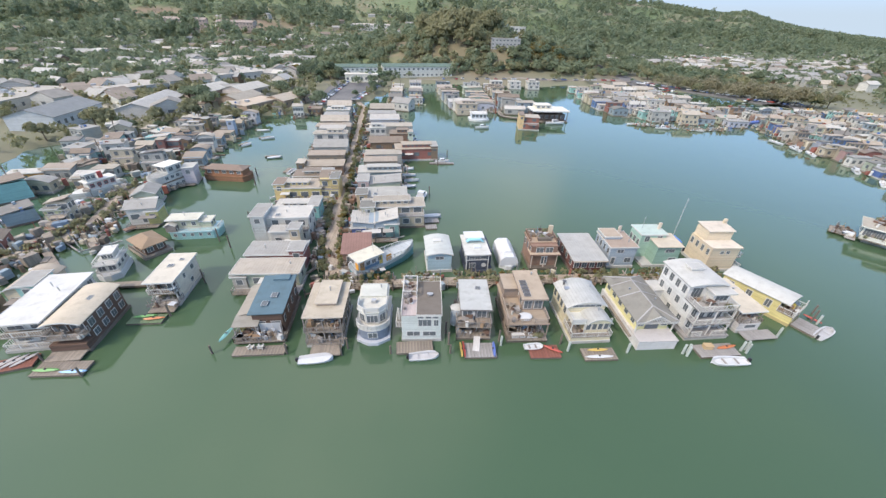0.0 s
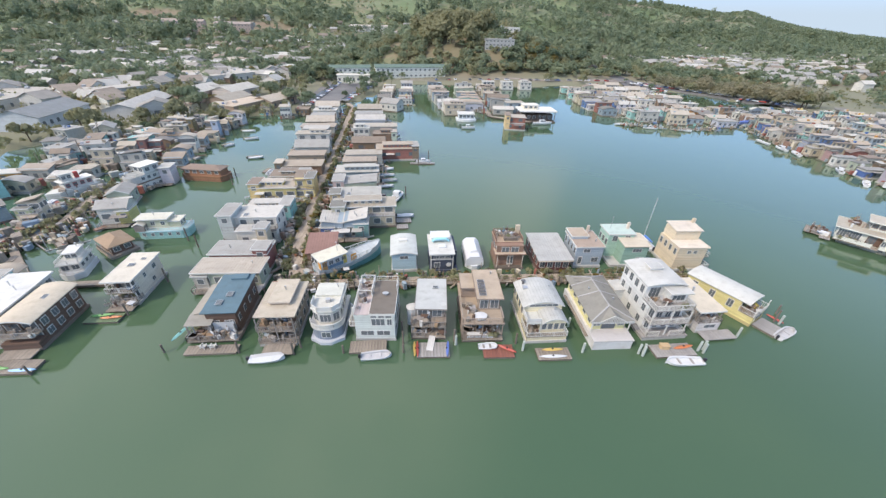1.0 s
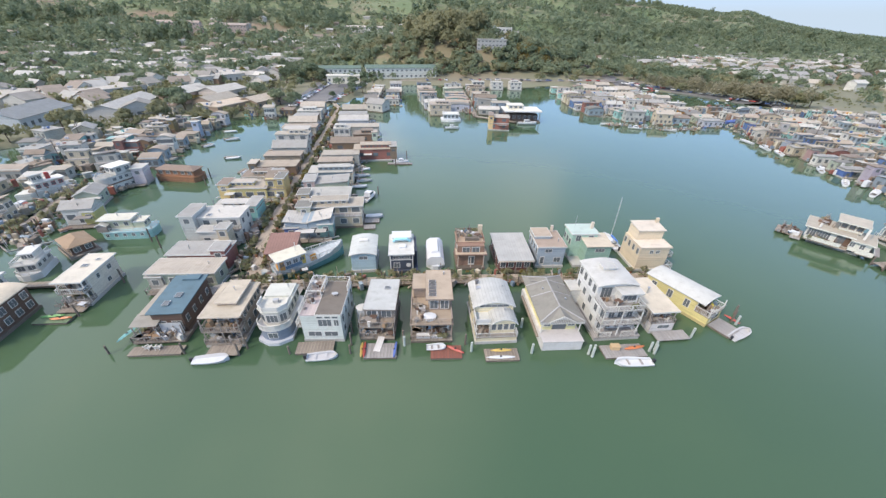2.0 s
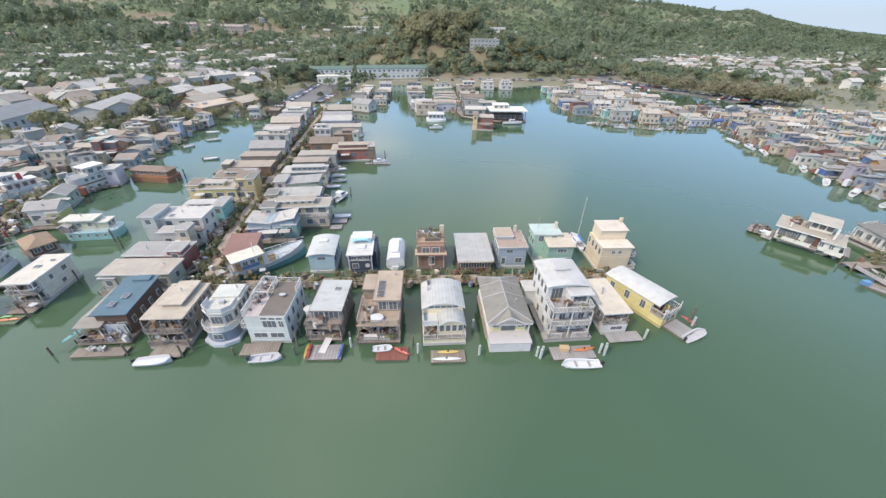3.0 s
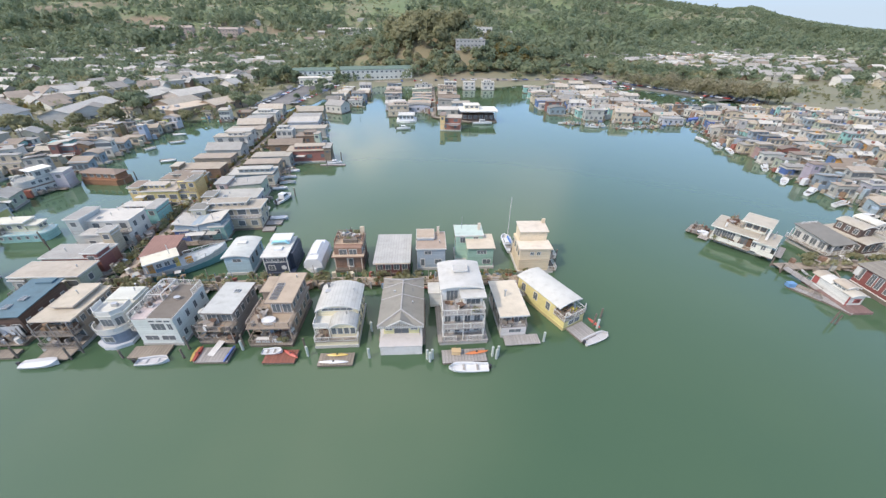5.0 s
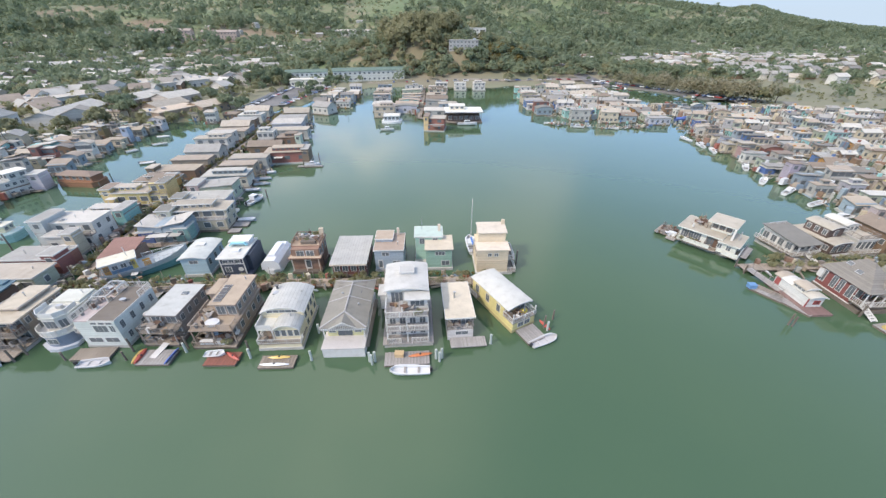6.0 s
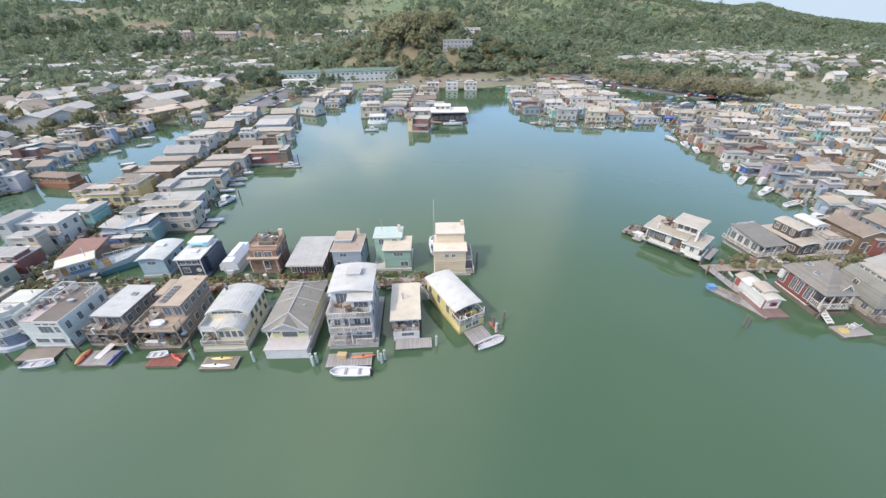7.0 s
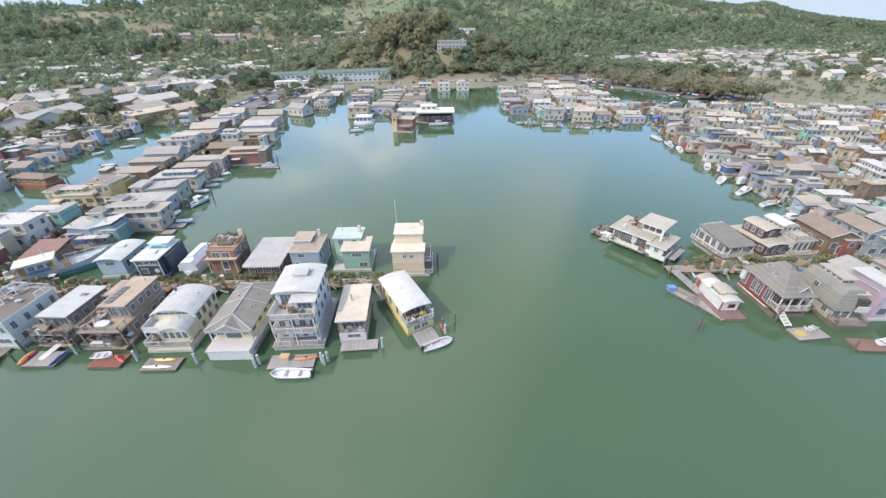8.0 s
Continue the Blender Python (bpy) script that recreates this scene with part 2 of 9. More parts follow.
class House:
    """A floating home. Its own axes: x along the front, y from the front to the back, z up from the water."""

    def __init__(self, label, x, y, rot, name="floating_home", category="floating home", group="", fine=True, rich=True, z=0.0, sy=1.0, sx=1.0, sz=1.0):
        self.ob = thing(name, label, category, pose(x, y, z, 0, 0, rot) @ Matrix.Diagonal((sx, sy, sz, 1)), group)
        self.fine, self.rich = fine, rich

    def hull(self, x0, x1, y0, y1, h=0.45, m=None, nose=0.0):
        g = Geo()
        if nose:
            g.prism([(x0, y0 + nose), ((x0 * 0.65 + x1 * 0.35), y0), ((x0 * 0.35 + x1 * 0.65), y0), (x1, y0 + nose), (x1, y1), (x0, y1)], "z", -0.5, h)
        else:
            g.box(x0, x1, y0, y1, -0.5, h)
        part("float", g, m or CONCRETE, self.ob)

    def walls(self, x0, x1, y0, y1, z0, z1, m, name="wall"):
        self.vol = (x0, x1, y0, y1, z0, z1)
        part(name, Geo().box(x0, x1, y0, y1, z0, z1), m, self.ob)
        return self

    def flat(self, x0, x1, y0, y1, z, m, over=0.3, th=0.16, fascia=None, parapet=0.0):
        a, b, c, d = x0 - over, x1 + over, y0 - over, y1 + over
        roof = part("roof", Geo().box(a, b, c, d, z, z + th), m, self.ob)
        if not self.fine:
            return roof
        e, zb, zt = 0.06, z - 0.05, z + th + 0.03 + parapet
        ring = [(a - e, c - e), (b + e, c - e), (b + e, d + e), (a - e, d + e), (a, c), (b, c), (b, d), (a, d)]
        g = Geo().add([(*q, zb) for q in ring] + [(*q, zt) for q in ring],
                      [f for i in range(4) for j in [(i + 1) % 4] for f in ((i, j, 8 + j, 8 + i), (4 + i, 12 + i, 12 + j, 4 + j), (8 + i, 8 + j, 12 + j, 12 + i), (i, 4 + i, 4 + j, j))])
        part("fascia", g, fascia or TRIM, roof)
        return roof

    def barrel(self, x0, x1, y0, y1, z, rise, m, over=0.35, th=0.14, gable=None, n=14):
        a, b = x0 - over, x1 + over
        c, r = (a + b) / 2, (b - a) / 2
        R = (r * r + rise * rise) / (2 * rise)
        arc = [(a + (b - a) * i / n, z + rise - R + math.sqrt(max(0, R * R - (a + (b - a) * i / n - c) ** 2))) for i in range(n + 1)]
        roof = part("roof", Geo().prism(arc + [(q, s + th) for q, s in reversed(arc)], "y", y0 - over, y1 + over), m, self.ob)
        if gable:
            inner = [(q, s - 0.01) for q, s in arc if x0 - 0.01 <= q <= x1 + 0.01]
            part("gable_wall", Geo().prism([(inner[0][0], z)] + inner + [(inner[-1][0], z)], "y", y0 + 0.02, y1 - 0.02), gable, self.ob)
        if not self.fine:
            return roof
        g = Geo()
        for q in (y0 - over - 0.05,):
            g.prism([(u, s - 0.04) for u, s in arc] + [(u, s + th + 0.03) for u, s in reversed(arc)], "y", q, q + 0.05)
        part("fascia", g, TRIM, roof)
        return roof

    def gable(self, x0, x1, y0, y1, z, rise, m, over=0.35, axis="y", wall=None, th=0.14):
        if axis == "y":
            a, b, lo, hi = x0, x1, y0, y1
        else:
            a, b, lo, hi = y0, y1, x0, x1
        c, k = (a + b) / 2, rise / ((b - a) / 2)
        o = over
        prof = [(a - o, z - o * k), (c, z + rise), (b + o, z - o * k), (b + o, z - o * k + th), (c, z + rise + th), (a - o, z - o * k + th)]
        roof = part("roof", Geo().prism(prof, axis, lo - o, hi + o), m, self.ob)
        if wall:
            part("gable_wall", Geo().prism([(a, z), (b, z), (c, z + rise - 0.02)], axis, lo + 0.01, hi - 0.01), wall, self.ob)
        if not self.fine:
            return roof
        g = Geo()
        for e in (lo - o - 0.05,):
            g.prism([(p, q + (0.02 if i > 2 else -0.05)) for i, (p, q) in enumerate(prof)], axis, e, e + 0.05)
        part("fascia", g, TRIM, roof)
        return roof

    def hip(self, x0, x1, y0, y1, z, rise, m, over=0.4, ridge=0.5, th=0.12):
        a, b, c, d = x0 - over, x1 + over, y0 - over, y1 + over
        cx, cy = (a + b) / 2, (c + d) / 2
        if d - c > b - a:
            k = (d - c) * ridge / 2
            r1, r2 = (cx, cy - k, z + rise), (cx, cy + k, z + rise)
            faces = [(4, 5, 8), (5, 6, 9, 8), (6, 7, 9), (7, 4, 8, 9)]
        else:
            k = (b - a) * ridge / 2
            r1, r2 = (cx - k, cy, z + rise), (cx + k, cy, z + rise)
            faces = [(4, 5, 9, 8), (5, 6, 9), (6, 7, 8, 9), (7, 4, 8)]
        g = Geo().add([(a, c, z), (b, c, z), (b, d, z), (a, d, z), (a, c, z + th), (b, c, z + th), (b, d, z + th), (a, d, z + th), r1, r2],
                      faces + [(3, 2, 1, 0), (0, 1, 5, 4), (1, 2, 6, 5), (2, 3, 7, 6), (3, 0, 4, 7)])
        return part("roof", g, m, self.ob)

    def shed(self, x0, x1, y0, y1, z0, z1, m, over=0.3, th=0.15, axis="y", wall=None):
        a, b = (y0, y1) if axis == "y" else (x0, x1)
        k = (z1 - z0) / (b - a)
        ax = "x" if axis == "y" else "y"
        lo, hi = (x0, x1) if axis == "y" else (y0, y1)
        prof = [(a - over, z0 - over * k), (b + over, z1 + over * k), (b + over, z1 + over * k + th), (a - over, z0 - over * k + th)]
        roof = part("roof", Geo().prism(prof, ax, lo - over, hi + over), m, self.ob)
        if wall:
            part("upper_wall", Geo().prism([(a, min(z0, z1)), (b, min(z0, z1)), (b, z1 - 0.01), (a, z0 - 0.01)] if z1 != z0 else [(a, z0), (b, z0), (b, z0 + .01), (a, z0 + .01)], ax, lo + 0.01, hi - 0.01), wall, self.ob)
        return roof

    def win(self, face, u, z, w, h, vol=None, frame=None, bars=1):
        """A window on a face (f, b, l, r) of the last walls; u: metres from the middle of that face, z: its middle above the water."""
        x0, x1, y0, y1, z0, z1 = vol or self.vol
        cx, cy = (x0 + x1) / 2, (y0 + y1) / 2
        m = {"f": pose(cx + u, y0, z, 0, 0, 0), "b": pose(cx - u, y1, z, 0, 0, 180), "l": pose(x0, cy - u, z, 0, 0, -90), "r": pose(x1, cy + u, z, 0, 0, 90)}[face]
        w, h = round(w, 1), round(h, 1)
        if not self.fine:
            return part("window", shared(("farwin", w, h), lambda: Geo().box(-w / 2, w / 2, -0.05, 0.02, -h / 2, h / 2).mesh("window", GLASS)), None, self.ob, at=m)
        fm, t, d = frame or TRIM, 0.09, 0.05
        f = part("window", shared(("win", w, h, id(fm)), lambda: Geo().box(-w / 2 - t, w / 2 + t, -d, 0.03, -h / 2 - t, h / 2 + t).mesh("window", fm)), None, self.ob, at=m)
        bars = bars if self.rich else 0
        k = (w - 0.06 * bars) / (bars + 1)
        for i in range(bars + 1):
            part("pane", shared(("pane", round(k, 2), h), lambda: Geo().box(-k / 2, k / 2, -0.02, 0.02, -h / 2, h / 2).mesh("pane", GLASS)), None, f,
                 at=pose(-w / 2 + k / 2 + i * (k + 0.06), -d, 0))
        return f

    def row(self, face, n, z, w, h, span=None, frame=None, bars=1, shift=0.0):
        x0, x1, y0, y1, _, _ = self.vol
        full = span or ((x1 - x0) if face in "fb" else (y1 - y0))
        for i in range(n):
            self.win(face, shift + full * ((i + 0.5) / n - 0.5), z, w, h, frame=frame, bars=bars)

    def door(self, face, u, z0, w=0.9, h=2.0, m=None):
        x0, x1, y0, y1, _, _ = self.vol
        cx, cy = (x0 + x1) / 2, (y0 + y1) / 2
        at = {"f": pose(cx + u, y0, z0), "b": pose(cx - u, y1, z0, 0, 0, 180), "l": pose(x0, cy - u, z0, 0, 0, -90), "r": pose(x1, cy + u, z0, 0, 0, 90)}[face]
        d = part("door", Geo().box(-w / 2, w / 2, -0.05, 0.02, 0, h), m or TRIM, self.ob, at=at)
        part("pane", shared(("dpane", w, h), lambda: Geo().box(-w / 2 + 0.13, w / 2 - 0.13, -0.065, 0.0, 0.35, h - 0.2).mesh("pane", GLASS)), None, d)

    def deck(self, x0, x1, y0, y1, z, m=None, th=0.16):
        g = Geo().box(x0, x1, y0, y1, z - th, z)
        return part("deck", g, m or DECK, self.ob)

    def rail(self, pts, z, h=1.0, m=None, step=0.28, solid=False):
        m = m or TRIM
        for p, q in zip(pts, pts[1:]):
            a, b = Vector((*p, z)), Vector((*q, z))
            up = Vector((0, 0, h))
            g = Geo().bar(a + up, b + up, 0.09, 0.07).bar(a + up * 0.12, b + up * 0.12, 0.05, 0.05)
            n = max(1, int((b - a).length / step))
            if solid:
                g.bar(a + up * 0.55, b + up * 0.55, 0.04, h * 0.8)
            else:
                for i in range(1, n if self.rich else max(2, n // 2)):
                    c = a.lerp(b, i / (n if self.rich else max(2, n // 2)))
                    g.box(c.x - 0.022, c.x + 0.022, c.y - 0.022, c.y + 0.022, z + 0.1 * h, z + h)
            r = part("railing", g, m, self.ob)
            k = max(1, round((b - a).length / (1.9 if self.rich else 5.0)))
            me = shared(("railpost", h, m.name, tuple(m.diffuse_color), id(m)), lambda: Geo().box(-0.05, 0.05, -0.05, 0.05, 0, h + 0.06).mesh("post", m))
            for i in range(k + 1):
                c = a.lerp(b, i / k)
                part("post", me, None, r, at=pose(c.x, c.y, z))

    def post(self, x, y, z0, z1, m=None, r=0.07):
        part("column", Geo().box(x - r, x + r, y - r, y + r, z0, z1), m or TRIM, self.ob)

    def skylight(self, x, y, z, w=0.9, l=1.2, tip=0.0):
        k = part("skylight", Geo().box(-w / 2, w / 2, -l / 2, l / 2, 0, 0.14), METAL, self.ob, at=pose(x, y, z, 0, tip, 0))
        part("pane", Geo().box(-w / 2 + 0.08, w / 2 - 0.08, -l / 2 + 0.08, l / 2 - 0.08, 0.1, 0.17), GLASS, k)

    def vent(self, x, y, z, h=0.7, r=0.09, m=None):
        g = Geo().tube((x, y, z - 0.05), (x, y, z + h), r).tube((x, y, z + h), (x, y, z + h + 0.12), r * 1.7)
        part("vent_pipe", g, m or METAL, self.ob)

    def boxon(self, name, x0, x1, y0, y1, z0, z1, m, label=""):
        part(name, Geo().box(x0, x1, y0, y1, z0, z1), m, self.ob, label)

    def stair(self, x, y0, y1, z0, z1, w=0.9, m=None):
        n = max(3, int((z1 - z0) / 0.19))
        g = Geo()
        for i in range(n):
            yy, zz = y0 + (y1 - y0) * i / n, z0 + (z1 - z0) * (i + 1) / n
            g.box(x - w / 2, x + w / 2, min(yy, yy + (y1 - y0) / n), max(yy, yy + (y1 - y0) / n), zz - 0.05, zz)
        for s in (-1, 1):
            g.bar((x + s * w / 2, y0, z0 + 0.1), (x + s * w / 2, y1, z1), 0.06, 0.22)
        part("stair", g, m or DECK, self.ob)

# ---- ground, hills and water ----
OX, OY = 31.0, 0.0
SHORE_X = [-1500, -400, -200, -140, -122, -105, -88, -62, -47, -36, -27, -12, 60, 110, 150, 185, 205, 240, 300, 420, 1500]
SHORE_Y = [-300, 40, 80, 112, 150, 172, 192, 206, 236, 262, 305, 322, 330, 338, 352, 312, 268, 236, 262, 250, 420]
AZ = [-180, -75, -60, -43, -30, -1, 14, 19, 24.4, 29, 31, 33, 35.4, 39, 41.9, 50, 60, 75, 180]
RIDGE_EL = [-0.8, 0.8, 1.4, 1.5, 2.0, 3.3, 2.55, 2.1, 1.7, 1.2, 1.45, 0.75, 0.25, -0.25, -0.5, -0.6, -0.6, -0.7, -0.8]
RIDGE_D = [3500, 1700, 1600, 1500, 1400, 1400, 1850, 2000, 2300, 2500, 2500, 2550, 2600, 2700, 2800, 3000, 3200, 3400, 3500]
FOOT_D = [2500, 700, 560, 480, 520, 520, 600, 640, 720, 800, 820, 830, 860, 880, 900, 1000, 1200, 2000, 2500]


CLEARINGS = [(-272, 730, 52), (-118, 700, 48), (-455, 760, 40)]


def smooth(t):
    t = min(1.0, max(0.0, t))
    return t * t * (3 - 2 * t)


def ground_at(x, y):
    shore = float(np.interp(x, SHORE_X, SHORE_Y)) + 3.0 * noise.noise((x * 0.05, y * 0.05, 0))
    h = -2.6 + 4.0 * smooth((y - shore + 4) / 9)
    dx, dy = x - OX, y - OY
    r, a = math.hypot(dx, dy), math.degrees(math.atan2(dx, dy))
    if r > 60 and y > shore:
        top = 41.5 + np.interp(a, AZ, RIDGE_D) * math.tan(radians(np.interp(a, AZ, RIDGE_EL)))
        foot, crest = np.interp(a, AZ, FOOT_D), np.interp(a, AZ, RIDGE_D)
        k = (r - foot) / (crest - foot)
        rise = smooth(k) if k < 1 else max(0.0, 1 - 0.3 * (k - 1))
        fold = 1 + 0.55 * noise.noise((x * 0.0042, y * 0.0042, 3)) * (1 - smooth((k - 0.55) / 0.4)) + 0.16 * noise.noise((x * 0.013, y * 0.013, 7)) * (1 - smooth((k - 0.7) / 0.3))
        h += max(0.0, (top - 2) * rise * fold)
        h += 30 * math.exp(-((x - 42) / 84) ** 2 - ((y - 440) / 46) ** 2)
        h += 12 * math.exp(-((x + 45) / 70) ** 2 - ((y - 470) / 50) ** 2)
        h += 0.5 * noise.noise((x * 0.02, y * 0.02, 9))
    return h


def surface(name, stops, scale, rough=0.95, bump=0.3):
    m = bpy.data.materials.new(name)
    m.use_nodes = True
    n, l = m.node_tree.nodes, m.node_tree.links
    p = n["Principled BSDF"]
    p.inputs["Roughness"].default_value = rough
    geo = n.new("ShaderNodeNewGeometry")
    big, fine = n.new("ShaderNodeTexNoise"), n.new("ShaderNodeTexNoise")
    big.inputs["Scale"].default_value, big.inputs["Detail"].default_value = scale, 6
    fine.inputs["Scale"].default_value, fine.inputs["Detail"].default_value = scale * 14, 8
    mixer = n.new("ShaderNodeMath")
    mixer.operation = "MULTIPLY_ADD"
    mixer.inputs[1].default_value = 0.45
    for t in (big, fine):
        l.new(geo.outputs["Position"], t.inputs["Vector"])
    l.new(fine.outputs["Fac"], mixer.inputs[0])
    sub = n.new("ShaderNodeMath")
    sub.operation = "SUBTRACT"
    sub.inputs[1].default_value = 0.22
    l.new(big.outputs["Fac"], sub.inputs[0])
    l.new(sub.outputs[0], mixer.inputs[2])
    ramp = n.new("ShaderNodeValToRGB")
    while len(ramp.color_ramp.elements) < len(stops):
        ramp.color_ramp.elements.new(0.5)
    for e, (q, c) in zip(ramp.color_ramp.elements, stops):
        e.position, e.color = q, (*c, 1)
    l.new(mixer.outputs[0], ramp.inputs[0])
    l.new(ramp.outputs[0], p.inputs["Base Color"])
    b = n.new("ShaderNodeBump")
    b.inputs["Strength"].default_value, b.inputs["Distance"].default_value = bump, 0.3
    l.new(fine.outputs["Fac"], b.inputs["Height"])
    l.new(b.outputs[0], p.inputs["Normal"])
    return m


EARTH = surface("dry_grass_and_scrub", [(0.34, (0.115, 0.165, 0.075)), (0.50, (0.155, 0.19, 0.095)), (0.60, (0.22, 0.205, 0.125)), (0.74, (0.29, 0.225, 0.165))], 0.009)
en, el = EARTH.node_tree.nodes, EARTH.node_tree.links
eg = en.new("ShaderNodeNewGeometry")
dist = en.new("ShaderNodeVectorMath")
dist.operation = "DISTANCE"
dist.inputs[1].default_value = SPREAD @ Vector((28, 412, 18))
el.new(eg.outputs["Position"], dist.inputs[0])
near = en.new("ShaderNodeMapRange")
near.inputs["From Min"].default_value, near.inputs["From Max"].default_value = 95, 55
el.new(dist.outputs["Value"], near.inputs["Value"])
soil = en.new("ShaderNodeMix")
soil.data_type = "RGBA"
soil.inputs[7].default_value = (0.23, 0.15, 0.105, 1)
base_link = en["Principled BSDF"].inputs["Base Color"].links[0].from_socket
el.new(base_link, soil.inputs[6])
half = en.new("ShaderNodeMath")
half.operation = "MULTIPLY"
half.inputs[1].default_value = 0.55
bare = near.outputs[0]
for (cx, cy, cr), cz in zip(CLEARINGS, (32, 18, 45)):
    away = en.new("ShaderNodeVectorMath")
    away.operation = "DISTANCE"
    away.inputs[1].default_value = SPREAD @ Vector((cx, cy, cz))
    el.new(eg.outputs["Position"], away.inputs[0])
    spread = en.new("ShaderNodeMapRange")
    spread.inputs["From Min"].default_value, spread.inputs["From Max"].default_value = cr * 1.25, cr * 0.7
    el.new(away.outputs["Value"], spread.inputs["Value"])
    most = en.new("ShaderNodeMath")
    most.operation = "MAXIMUM"
    el.new(bare, most.inputs[0])
    el.new(spread.outputs[0], most.inputs[1])
    bare = most.outputs[0]
el.new(bare, half.inputs[0])
el.new(half.outputs[0], soil.inputs["Factor"])
# dry tan marsh grass on the low flats
eh = en.new("ShaderNodeSeparateXYZ")
el.new(eg.outputs["Position"], eh.inputs[0])
flats = en.new("ShaderNodeMapRange")
flats.inputs["From Min"].default_value, flats.inputs["From Max"].default_value, flats.inputs["To Max"].default_value = 7.0, 2.5, 0.75
el.new(eh.outputs["Z"], flats.inputs["Value"])
marsh = en.new("ShaderNodeMix")
marsh.data_type = "RGBA"
marsh.inputs[7].default_value = (0.205, 0.19, 0.13, 1)
el.new(flats.outputs[0], marsh.inputs["Factor"])
el.new(soil.outputs[2], marsh.inputs[6])
el.new(marsh.outputs[2], en["Principled BSDF"].inputs["Base Color"])
angles = [a for a in range(-62, 63)] + [68, 76, 86, 100, 120, 140, 160, 180, 200, 220, 240, 260, 274, 284, 292]
radii = [40 * 1.063 ** i for i in range(79)]
verts, faces = [(OX, OY, -2.6)], []
for r in radii:
    for a in angles:
        x, y = OX + r * math.sin(radians(a)), OY + r * math.cos(radians(a))
        verts.append((x, y, ground_at(x, y)))
k = len(angles)
for j in range(k):
    faces.append((0, 1 + (j + 1) % k, 1 + j))
    for i in range(len(radii) - 1):
        faces.append((1 + i * k + j, 1 + i * k + (j + 1) % k, 1 + (i + 1) * k + (j + 1) % k, 1 + (i + 1) * k + j))
g = Geo()
g.v, g.f = verts, faces
ground = part("ground", g, EARTH, None)
tagged(ground, "dry grassy shore and hills with scrub behind harbour", "ground", kind="structure")
for poly in ground.data.polygons:
    poly.use_smooth = True

# water: murky green body under a rippled glossy face
WATER = bpy.data.materials.new("harbour_water")
WATER.use_nodes = True
n, l = WATER.node_tree.nodes, WATER.node_tree.links
p = n["Principled BSDF"]
p.inputs["Roughness"].default_value, p.inputs["IOR"].default_value = 0.06, 1.47
geo = n.new("ShaderNodeNewGeometry")
tint = n.new("ShaderNodeTexNoise")
tint.inputs["Scale"].default_value, tint.inputs["Detail"].default_value = 0.013, 4
l.new(geo.outputs["Position"], tint.inputs["Vector"])
ramp = n.new("ShaderNodeValToRGB")
ramp.color_ramp.elements[0].position, ramp.color_ramp.elements[0].color = 0.32, (0.055, 0.104, 0.057, 1)
ramp.color_ramp.elements[1].position, ramp.color_ramp.elements[1].color = 0.70, (0.073, 0.122, 0.063, 1)
l.new(tint.outputs["Fac"], ramp.inputs[0])
l.new(ramp.outputs[0], p.inputs["Base Color"])
small, wide = n.new("ShaderNodeTexNoise"), n.new("ShaderNodeTexNoise")
small.inputs["Scale"].default_value, small.inputs["Detail"].default_value = 1.1, 3
wide.inputs["Scale"].default_value, wide.inputs["Detail"].default_value = 0.16, 2
for t in (small, wide):
    l.new(geo.outputs["Position"], t.inputs["Vector"])
mul = n.new("ShaderNodeMath")
mul.operation = "MULTIPLY_ADD"
mul.inputs[1].default_value = 0.25
l.new(small.outputs["Fac"], mul.inputs[0])
l.new(wide.outputs["Fac"], mul.inputs[2])
bump = n.new("ShaderNodeBump")
bump.inputs["Strength"].default_value, bump.inputs["Distance"].default_value = 0.12, 0.25
l.new(mul.outputs[0], bump.inputs["Height"])
l.new(bump.outputs[0], p.inputs["Normal"])
water = part("water", Geo().add([(-4600, -4600, 0), (4600, -4600, 0), (4600, 4600, 0), (-4600, 4600, 0)], [(0, 1, 2, 3)]), WATER, None)
tagged(water, "calm murky green harbour water with soft reflections", "water", kind="structure")


# ---- trees ----
def leaves(rng, centres, sizes, count, flat=0.8, leaf=0.34):
    """Leaf clumps round many crown centres, as corner and face arrays."""
    c, s = np.repeat(centres, count, 0), np.repeat(sizes, count)
    d = rng.normal(size=(len(c), 3))
    d[:, 2] = np.where(d[:, 2] < -0.25, -d[:, 2], d[:, 2])
    d /= np.linalg.norm(d, axis=1)[:, None]
    at = c + d * (s * rng.uniform(0.45, 1.08, len(c)))[:, None] * np.array([1, 1, flat])
    u = rng.normal(size=(len(c), 3)) * 0.6 + np.cross(d, [0.3, 0.2, 1.0])
    u /= np.linalg.norm(u, axis=1)[:, None]
    w = np.cross(d, u) + rng.normal(size=(len(c), 3)) * 0.25
    w /= np.linalg.norm(w, axis=1)[:, None]
    e = (s * leaf * rng.uniform(0.6, 1.3, len(c)))[:, None]
    v = np.stack([at - e * u - e * w * 0.8, at + e * u - e * w, at + e * u * 0.8 + e * w + d * e * 0.3, at - e * u * 0.9 + e * w], 1).reshape(-1, 3)
    f = np.arange(len(v)).reshape(-1, 4)
    return v, f


def foliage_mesh(name, v, f, material):
    me = bpy.data.meshes.new(name)
    me.from_pydata(v.tolist(), [], f.tolist())
    me.materials.append(material)
    return me


